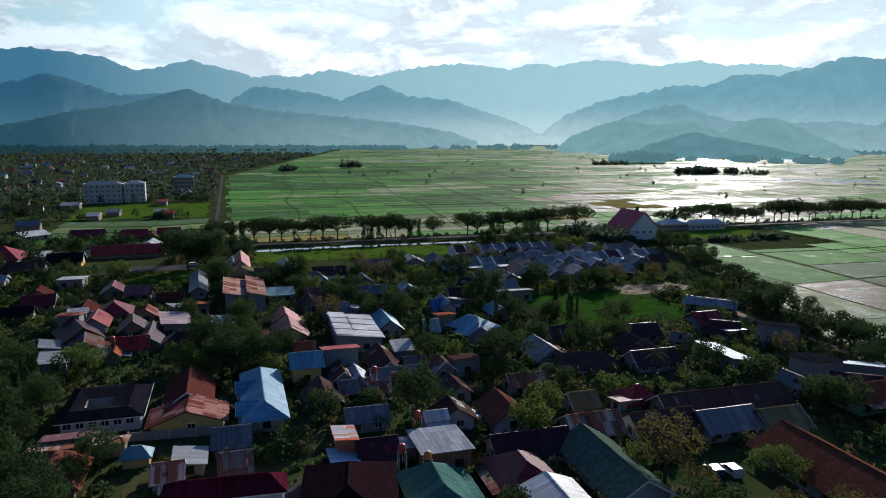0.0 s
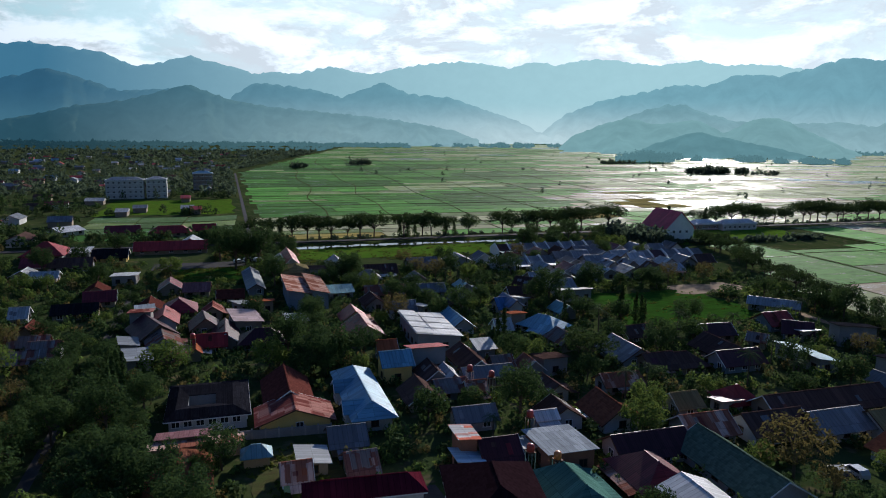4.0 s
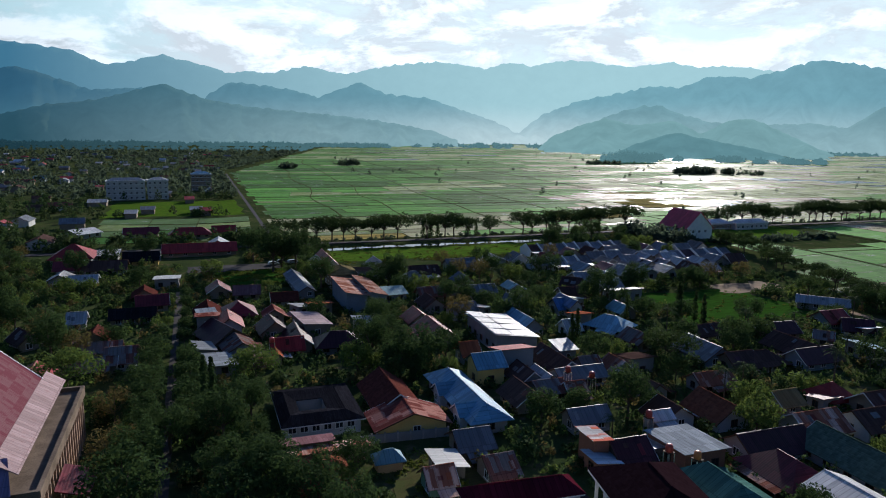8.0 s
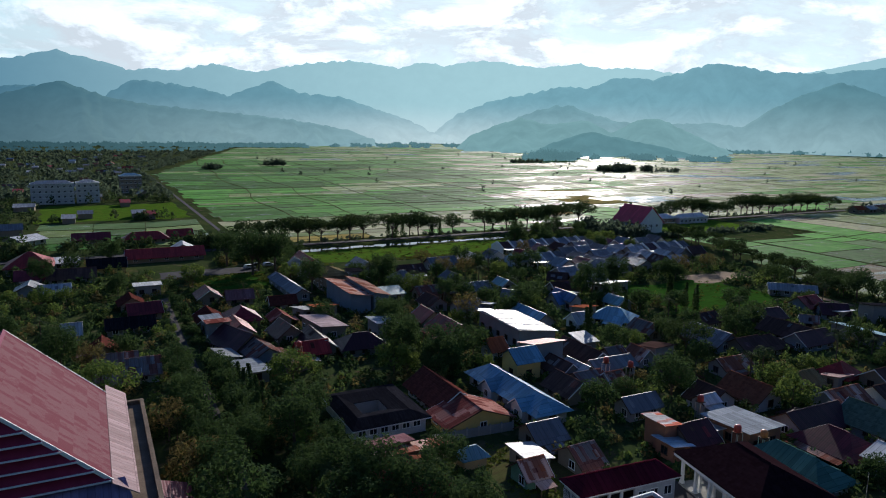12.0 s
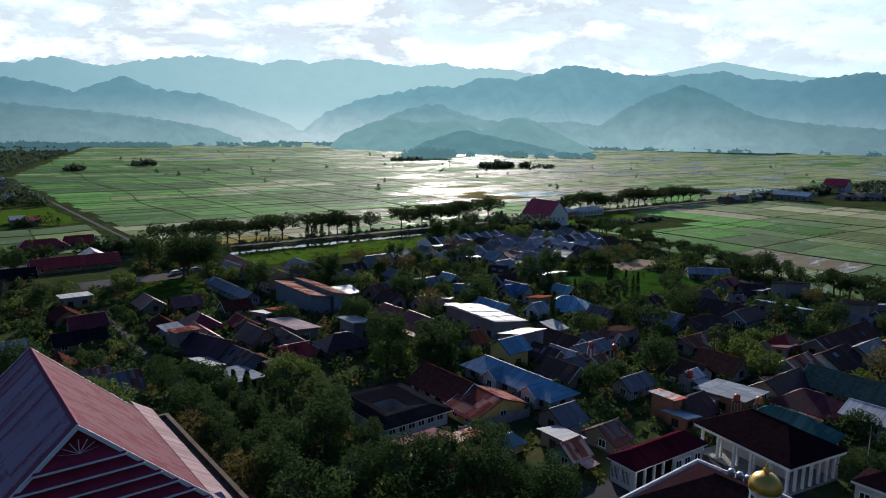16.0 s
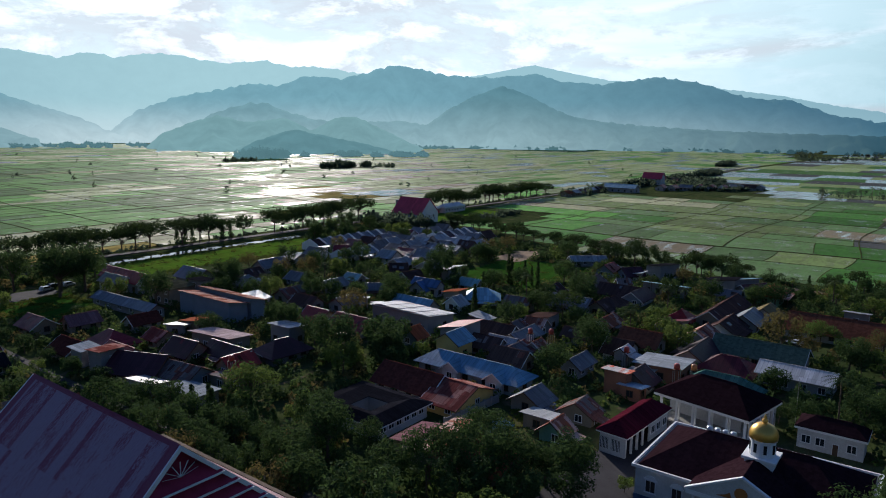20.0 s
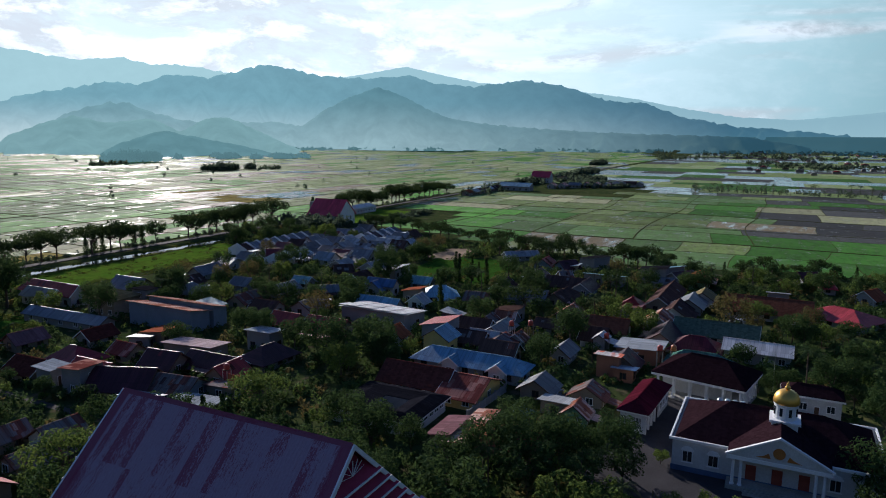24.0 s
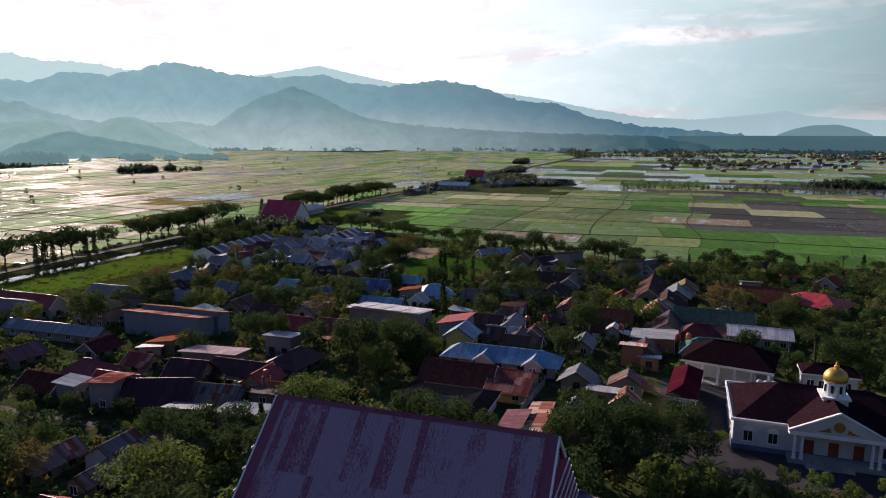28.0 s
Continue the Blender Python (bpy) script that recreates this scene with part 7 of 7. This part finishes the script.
# ---- undergrowth and far woods ----
def tufts(name, spots, mat, label, blades, wide):
    """Many leafy clumps joined into one mesh."""
    rng = np.random.default_rng(len(spots))
    sp = np.array(spots, float)
    n = len(sp)
    d = rng.normal(size=(n, blades, 3)); d /= np.linalg.norm(d, axis=2, keepdims=True)
    d[..., 2] = np.abs(d[..., 2]) * 0.9 + 0.05
    c = sp[:, None, :2] + d[..., :2] * sp[:, None, 2:3] * rng.uniform(0.35, 1.0, (n, blades, 1))
    z = sp[:, None, 3] * (0.12 + 0.88 * d[..., 2]) * rng.uniform(0.7, 1.05, (n, blades))
    p = np.concatenate([c, z[..., None]], axis=2)
    a = rng.normal(size=(n, blades, 3)); a /= np.linalg.norm(a, axis=2, keepdims=True)
    b = np.cross(a, d); b /= np.linalg.norm(b, axis=2, keepdims=True)
    s = (sp[:, None, 2:3] * wide * rng.uniform(0.6, 1.3, (n, blades, 1)))
    quad = np.stack([p - a * s, p + b * s * 0.6, p + a * s, p - b * s * 0.6], axis=2).reshape(-1, 3)
    quad[:, 2] = np.maximum(quad[:, 2], 0.02)
    me = bpy.data.meshes.new(name)
    q = len(quad) // 4
    me.vertices.add(len(quad)); me.loops.add(len(quad)); me.polygons.add(q)
    me.vertices.foreach_set("co", quad.ravel())
    me.loops.foreach_set("vertex_index", np.arange(len(quad)))
    me.polygons.foreach_set("loop_start", np.arange(q) * 4)
    me.polygons.foreach_set("loop_total", np.full(q, 4))
    me.materials.append(mat)
    me.update(calc_edges=True)
    return tagged(new(name, me), label, name.replace("_", " "), kind="stuff")


def undergrowth():
    rng = random.Random(11)
    spots = {"deep": [], "fresh": [], "dusty": []}
    for _ in range(9000):
        x, y = rng.uniform(-150, 175), rng.uniform(20, 330)
        if x < village_edge(y) - 1 and free(x, y, 0.4):
            spots[rng.choices(("deep", "fresh", "dusty"), (6, 2.5, 1.5))[0]].append((x, y, rng.uniform(0.8, 2.0), rng.uniform(0.8, 3.2)))
    # hedges and bushes against the house walls
    for cx, cy, hx, hy, yaw in TAKEN:
        if hx < 16 and cy < 320 and cx > -150:
            c, s = math.cos(radians(yaw)), math.sin(radians(yaw))
            for _ in range(9):
                u, e = rng.uniform(-1, 1), rng.choice((-1, 1))
                a, b = (u * hx, e * (hy + rng.uniform(0.3, 1.4))) if rng.random() < 0.6 else (e * (hx + rng.uniform(0.3, 1.4)), u * hy)
                x, y = cx + a * c - b * s, cy + a * s + b * c
                if free(x, y, 0.2):
                    spots[rng.choices(("deep", "fresh", "dusty"), (6, 2, 1))[0]].append((x, y, rng.uniform(0.9, 1.7), rng.uniform(1.2, 2.9)))
    for k, s in spots.items():
        tufts("shrubs", s, LEAF[k], "tangled %s shrubs filling the gardens" % {"deep": "dark green", "fresh": "bright green", "dusty": "olive"}[k], 26, 0.3)


def garden_trees():
    """Smaller trees that fill the gaps between the houses."""
    rng = random.Random(14)
    spots = {"deep": [], "fresh": [], "dusty": [], "rain": []}
    for _ in range(7000):
        x, y = rng.uniform(-170, 172), rng.uniform(40, 335)
        r = rng.uniform(1.6, 3.1)
        if x < village_edge(y) - 2 and free(x, y, r * 0.75):
            open_part = -95 < x < -8 and 168 < y < 262
            if rng.random() < (0.24 if open_part else 0.5 if x < -40 else 0.32):
                spots[rng.choices(("deep", "fresh", "dusty", "rain"), (6, 2, 1.2, 2))[0]].append((x, y, r, rng.uniform(2.0, 4.9) * (0.78 if open_part else 1.25 if x < -40 else 1.0)))
    for k, s in spots.items():
        tufts("garden_trees", s, LEAF[k], "crowded %s garden trees between the houses" % {"deep": "dark green", "fresh": "bright green", "dusty": "olive", "rain": "deep green"}[k], 130, 0.15)


def grass():
    """Rough grass on the plots and the meadow."""
    rng = random.Random(15)
    spots = []
    for x0, y0, x1, y1, n in ((92, 172, 140, 214, 120), (8, 300, 118, 327, 260), (-40, 262, -14, 293, 700), (-19, 103, -3, 124, 250), (4, 294, 120, 301, 500), (8, 327.5, 124, 330.5, 420), (8, 335.5, 124, 339, 420)):
        for _ in range(n):
            x, y = rng.uniform(x0, x1), rng.uniform(y0, y1)
            if noise.noise(Vector((x * 0.12, y * 0.12, 4))) > -0.15:
                spots.append((x, y, rng.uniform(0.5, 1.3), rng.uniform(0.1, 0.35)))
    tufts("grass", spots, LEAF["grass"], "tussocks of bright rough grass", 12, 0.35)


def far_roofs():
    """The roofs and walls of the far suburb and town that only show as specks."""
    rng = random.Random(19)
    s = Solid()
    mats = [WALL["cream"], ROOF["red"], ROOF["grey"], ROOF["brown"], ROOF["zinc"], ROOF["bluegrey"]]

    def one(x, y, k):
        L, W, h = rng.uniform(8, 14) * k, rng.uniform(6, 8) * k, 3.0 * k
        if rng.random() < 0.5:
            L, W = W, L
        m = rng.randrange(1, 6)
        s.box(x - L / 2, y - W / 2, 0, x + L / 2, y + W / 2, h)
        e = 0.5 * k
        s.prism([(x - L / 2 - e, y - W / 2 - e, h), (x - L / 2 - e, y + W / 2 + e, h), (x - L / 2 - e, y, h + 1.8 * k)], (L + 2 * e, 0, 0), m)
    for _ in range(190):
        y = 420 + 1100 * rng.random() ** 1.2
        x = -22 - rng.random() * (60 + y * 0.6) + max(0, y - 930) * 0.2
        if free(x, y, 5):
            one(x, y, 1.0)
    for _ in range(260):
        x = 1000 + 2300 * rng.random()
        one(x, rng.uniform(-1300, 300) * (x / 2400) + 20, 1 + (x - 1000) / 5000)
    tagged(new("far_houses", s.mesh("far_houses", mats)), "specks of distant pale-walled houses among trees", "houses", kind="stuff")


def far_woods():
    rng = random.Random(12)
    spots, near, belt = [], [], []
    # wooded suburb to the west and north-west
    for _ in range(5200):
        y = 346 + 1650 * rng.random() ** 1.6
        lim = -14 if y < 930 else -14 + (y - 930) * 0.27
        x = lim - rng.random() ** 1.3 * (120 + y * 0.75)
        if free(x, y, 1.5) and not (-105 < x < -14 and 480 < y < 575) and not (-130 < x < -14 and 395 < y < 470 and rng.random() < 0.8):
            (near if y < 600 else spots if y < 1750 else belt).append((x, y, rng.uniform(2.4, 4.2) * (1 + max(0, y - 900) / 1200), rng.uniform(4, 9)))
    # belt of trees at the foot of the hills
    for _ in range(3600):
        a = radians(rng.uniform(-22, 105))
        east = 32 < math.degrees(a) < 47
        d = rng.uniform(1500, 1640) if east else rng.uniform(2150, 2500) if math.degrees(a) < 14 else rng.uniform(2280, 2900)
        if noise.noise(Vector((math.degrees(a) * 0.9, d * 0.004, 8))) > (0.05 if math.degrees(a) > 14 else -0.55):
            belt.append((math.sin(a) * d, math.cos(a) * d, rng.uniform(6, 13), rng.uniform(5, 12)))
    # groves in the plain
    for cx, cy, rx, ry, n, h in ((181, 1080, 16, 12, 40, 17), (628, 822, 34, 16, 150, 16), (672, 806, 10, 8, 26, 15), (745, 1152, 58, 36, 420, 30), (650, 1090, 40, 14, 40, 12), (80, 1010, 14, 10, 24, 12), (700, 790, 30, 20, 16, 9), (1190, 402, 46, 14, 120, 14), (860, 340, 70, 10, 130, 12), (740, 338, 50, 8, 90, 10), (660, 345, 26, 8, 60, 12), (690, -60, 16, 40, 120, 13), (600, 338, 60, 8, 150, 10), (530, 340, 50, 7, 110, 8), (620, 262, 42, 40, 150, 7), (690, 300, 50, 26, 160, 9)):
        for _ in range(n):
            t, r = rng.uniform(0, 6.28), math.sqrt(rng.random())
            (belt if math.hypot(cx, cy) > 1300 else spots).append((cx + rx * r * math.cos(t), cy + ry * r * math.sin(t), rng.uniform(2.5, 5), h * rng.uniform(0.6, 1.05) * (1 - 0.35 * r)))
    # single trees on the bunds
    for _ in range(80):
        a, d = radians(rng.uniform(8, 62)), rng.uniform(620, 1700)
        spots.append((math.sin(a) * d, math.cos(a) * d, rng.uniform(1.6, 3.2), rng.uniform(4, 8)))
    # town to the east
    for _ in range(3600):
        x = rng.uniform(1150, 3300)
        y = rng.uniform(-1500, 500) * (x / 2600) + 50
        if noise.noise(Vector((x * 0.0035, y * 0.0045, 6))) < 0.12 - (x - 1500) / 3000:
            continue
        spots.append((x, y, rng.uniform(3, 7), rng.uniform(5, 9)))
    # thicket under the road trees and round the white church
    for _ in range(170):
        spots.append((rng.uniform(-4, 440), 355 + rng.uniform(-2.0, 3.5), rng.uniform(1.0, 2.2), rng.uniform(1.0, 2.6)))
    for _ in range(120):
        spots.append((rng.uniform(188, 290), rng.uniform(297, 305), rng.uniform(1.5, 2.8), rng.uniform(1.5, 3.8)))
        spots.append((rng.uniform(178, 196), rng.uniform(300, 345), rng.uniform(1.8, 3.4), rng.uniform(4, 9.5)))
    # rows of palms and scrub in the eastern paddies
    for _ in range(130):
        spots.append((rng.uniform(585, 625), rng.uniform(-90, 165), rng.uniform(1.2, 2.6), rng.uniform(4, 8)))
    for _ in range(60):
        spots.append((rng.uniform(430, 700), rng.uniform(318, 350) - 0.0, rng.uniform(2, 3.6), rng.uniform(4, 8)))
    # leaf colour here has the haze of distance painted in
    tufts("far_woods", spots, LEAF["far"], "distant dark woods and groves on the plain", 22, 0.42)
    # the belt's leaves glow with the haze painted into M_BELT
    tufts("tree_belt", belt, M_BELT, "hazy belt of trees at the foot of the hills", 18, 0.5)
    tufts("suburb_trees", near[::3], LEAF["deep"], "dense dark trees of the wooded suburb", 60, 0.24)
    tufts("suburb_trees", near[1::3], LEAF["rain"], "deep green trees of the wooded suburb", 60, 0.24)
    tufts("suburb_trees", near[2::3], LEAF["palm"], "olive-green trees of the wooded suburb", 60, 0.24)


# ---- trees that stand out ----
def marked_trees():
    plant("dusty_a", 65.5, 88.5, 1.3, 20)
    plant("rain_fresh", 82.5, 82.5, 0.75, 70)
    plant("rain_fresh", -72.5, 171, 1.15, 10)
    plant("rain_fresh", -34.6, 167.5, 0.95, 130)
    plant("fresh_a", -12.6, 163.5, 1.0, 200)
    plant("deep_c", 33.2, 124.6, 0.9, 0)
    plant("deep_a", 1.2, 164.3, 1.15, 40)
    plant("deep_c", -7.5, 171, 1.0, 75)
    plant("fresh_a", 57.4, 117.2, 0.9, 160)
    plant("rain_a", 60.8, 147, 1.0, 55)
    plant("deep_c", -56, 128, 0.8, 15)
    plant("deep_c", -51.5, 136, 0.75, 95)
    plant("deep_c", -38, 131.6, 0.55, 190)
    plant("deep_a", -44, 122, 0.8, 280)
    plant("deep_a", -57, 115, 1.2, 330)
    plant("deep_c", -18, 288.0, 1.45, 25)
    plant("deep_c", -9.0, 290, 1.35, 215)
    plant("rain_a", -14.0, 296.0, 1.3, 115)
    plant("deep_c", -24.0, 308, 1.2, 60)
    plant("rain_b", 152.5, 136, 1.3, 5)
    plant("rain_a", 157.0, 128, 1.0, 45)
    plant("dusty_a", -74, 194, 0.85, 12)
    plant("palm_a", 27.6, 71.1, 1.0, 33)
    plant("palm_a", -42.9, 115.4, 0.8, 80)
    plant("palm_b", -42.7, 95.6, 0.9, 140)
    plant("deep_a", -20.5, 63, 1.0, 60)
    for k, (x, y, s) in enumerate(((-27.5, 99.5, 0.8), (-32.5, 97.5, 0.75), (-25.5, 62.5, 0.9), (-18.0, 57.5, 1.0), (-11.0, 57.0, 0.85), (19.8, 62.6, 0.75), (24.0, 66.5, 0.7), (22.2, 76.5, 0.6), (21.0, 80.2, 0.5), (9.2, 58.4, 0.7), (31.0, 66.0, 0.8))):
        plant(("deep_c", "deep_a", "rain_b")[k % 3], x, y, s, k * 67)
    for k, (x, y, s) in enumerate(((-32, 107.5, 0.85), (-27.5, 104, 0.72), (-26, 114, 0.6), (-36.5, 111.5, 0.9), (-42, 109.5, 0.95), (-47, 103, 0.9), (-39.5, 117.5, 0.85), (-38.5, 102.5, 0.8), (-44, 97, 0.75))):
        plant(("deep_c", "deep_a", "fresh_a")[k % 3], x, y, s, k * 77)
    for k in range(7):
        plant("deep_b", -48.9 + 0.5 * (k % 2), 139 + k * 7.0, 0.72 + 0.06 * (k % 3), k * 40)
        plant("deep_a", -56.2 - 0.6 * (k % 2), 142 + k * 7.0, 0.66 + 0.06 * (k % 4), k * 55)
    for k in range(12):
        plant(("deep_b", "fresh_b", "deep_b", "banana")[k % 4], -49.8 - 4.6 * (k % 2), 186 + k * 6.2, 0.5 + 0.05 * (k % 3), k * 47)
    for x, y, s in ((92.9, 184, 1.15), (94.0, 186, 1.2), (95.3, 180, 1.0), (97.0, 178, 0.8), (92.4, 173, 1.1), (73, 183, 0.9), (45.8, 168, 1.0), (48.2, 169.5, 1.1)):
        plant("cypress", x, y, s, x * 40)
    for k in range(8):
        plant("column", -45.6 + (k % 2) * 1.6, 171 - k * 3.2, 0.8 + 0.05 * (k % 3), k * 50)
    for x, y, s in ((-37.7, 89.4, 0.6), (-35.4, 84.6, 0.62), (-34.4, 80, 0.6), (-36.6, 76, 0.55), (-33.8, 70.5, 0.6)):
        plant("fresh_b", x, y, s, x * 31)


def low_row(n):
    """Palms that stand in the eastern paddies."""
    rng = random.Random(n)
    for k in range(n):
        plant("palm_a", round(588 + rng.uniform(-8, 22), 1), round(-60 + k * 222 / n + rng.uniform(-4, 4), 1), round(rng.uniform(0.85, 1.2), 2), round(rng.uniform(0, 360)))


# ---- small things ----
PAINT = [plain("car paint " + n, c, 0.25, 0.05, bump=0) for n, c in (("white", (0.7, 0.7, 0.7)), ("black", (0.03, 0.03, 0.035)), ("silver", (0.45, 0.46, 0.48)))]
RUBBER = plain("tyre rubber", (0.02, 0.02, 0.02), 0.9, bump=0)
TANKS = {"red": plain("red plastic tank", (0.5, 0.06, 0.04), 0.4, bump=0), "orange": plain("orange plastic tank", (0.6, 0.2, 0.05), 0.4, bump=0)}


def parked_car(x, y, yaw, n, label):
    ob = thing("car", x, y, 0, yaw, label, "car", "cars on the forecourts")
    prof = [(-2.2, 0.35), (2.2, 0.35), (2.25, 0.8), (1.3, 1.0), (0.7, 1.62), (-1.6, 1.66), (-2.15, 1.05)]
    part("body", Solid().prism([(px, -0.86, pz) for px, pz in prof], (0, 1.72, 0)).mesh("body", PAINT[n]), ob)
    part("windscreen", Solid().prism([(1.32, -0.74, 1.04), (1.32, 0.74, 1.04), (0.76, 0.7, 1.58), (0.76, -0.7, 1.58)], (0.04, 0, 0.03)).mesh("windscreen", GLASS), ob)
    for sy in (-1, 1):
        part("side_window", Solid().prism([(-1.5, sy * 0.865, 1.08), (0.9, sy * 0.865, 1.05), (0.6, sy * 0.865, 1.54), (-1.45, sy * 0.865, 1.56)], (0, sy * 0.02, 0)).mesh("side_window", GLASS), ob)
        for wx in (-1.35, 1.4):
            w = Solid().lathe([(0.33, -0.1), (0.34, -0.08), (0.34, 0.08), (0.33, 0.1)], 0, 0, 14)
            wheel = part("wheel", w.mesh("wheel", RUBBER), ob, m=pose(wx, sy * 0.8, 0.34, 90, 0, 0))
            part("rim", Solid().lathe([(0.2, -0.11), (0.2, 0.11)], 0, 0, 12).mesh("rim", STEEL), wheel)


def roof_tank(x, y, z, col):
    """A plastic water tank on a steel stand."""
    ob = thing("water_tank", x, y, 0, 0, "%s plastic water tank on a tall steel stand" % col, "water tank")
    part("tank", Solid().lathe([(0.5, z), (0.62, z + 0.12), (0.62, z + 1.0), (0.45, z + 1.25), (0.18, z + 1.35)], 0, 0, 16).mesh("tank", TANKS[col], True), ob)
    part("platform", Solid().box(-0.7, -0.7, z - 0.1, 0.7, 0.7, z).mesh("platform", WOOD), ob)
    for sx in (-1, 1):
        for sy in (-1, 1):
            part("leg", Solid().box(sx * 0.6 - 0.05, sy * 0.6 - 0.05, 0, sx * 0.6 + 0.05, sy * 0.6 + 0.05, z - 0.1).mesh("leg", STEEL), ob)


def small_things():
    for k, (x, y, yaw) in enumerate(((-16.5, 301.5, 12), (-12.8, 304.0, 10), (-8.5, 303.2, 14))):
        parked_car(x, y, yaw, k % 3, ("white", "black", "silver")[k % 3] + " car parked on the school forecourt")
    for k, (x, y, yaw) in enumerate(((75.0, 88.5, 80), (78.0, 87.9, 84))):
        parked_car(x, y, yaw, (1, 2, 1)[k], ("black", "silver", "black")[k] + " car parked between the school roofs")
    for x, y, z, c in ((31, 134.6, 5.2, "red"), (30.8, 114.9, 4.6, "red"), (28.2, 98.7, 4.6, "orange"), (-29.7, 180.5, 4.6, "red"), (27.6, 138.6, 5.4, "red"), (24.6, 101.2, 5.2, "red")):
        roof_tank(x, y, z, c)
    pole = new("flag_pole", Solid().lathe([(0.09, 0), (0.08, 3), (0.05, 9.5)], 21.8, 77.5, 8).mesh("flag_pole", STEEL))
    tagged(pole, "slim grey flag pole beside the guard house", "pole")
    plant("fresh_b", -21.8, 93.4, 0.42, 10)
    plant("fresh_b", -20.6, 93.2, 0.34, 70)


def garden_wall(x0, y0, x1, y1):
    """A rendered wall with piers between the schoolyard and the sheds."""
    n = 7
    ob = thing("garden_wall", x0, y0, 0, math.degrees(math.atan2(y1 - y0, x1 - x0)), "grey rendered garden wall with square piers", "wall")
    L = math.hypot(x1 - x0, y1 - y0)
    for k in range(n):
        part("wall_panel", Solid().box(k * L / n + 0.15, -0.08, 0, (k + 1) * L / n - 0.15, 0.08, 1.7).mesh("wall_panel", WALL["grey"]), ob)
    for k in range(n + 1):
        part("pier", Solid().box(k * L / n - 0.15, -0.15, 0, k * L / n + 0.15, 0.15, 1.95).mesh("pier", CONCRETE), ob)


small_things()
garden_wall(-20, 129.4, -3.5, 128)
marked_trees()
tree_line()
low_row(26)
scatter()
undergrowth()
garden_trees()
grass()
far_roofs()
far_woods()
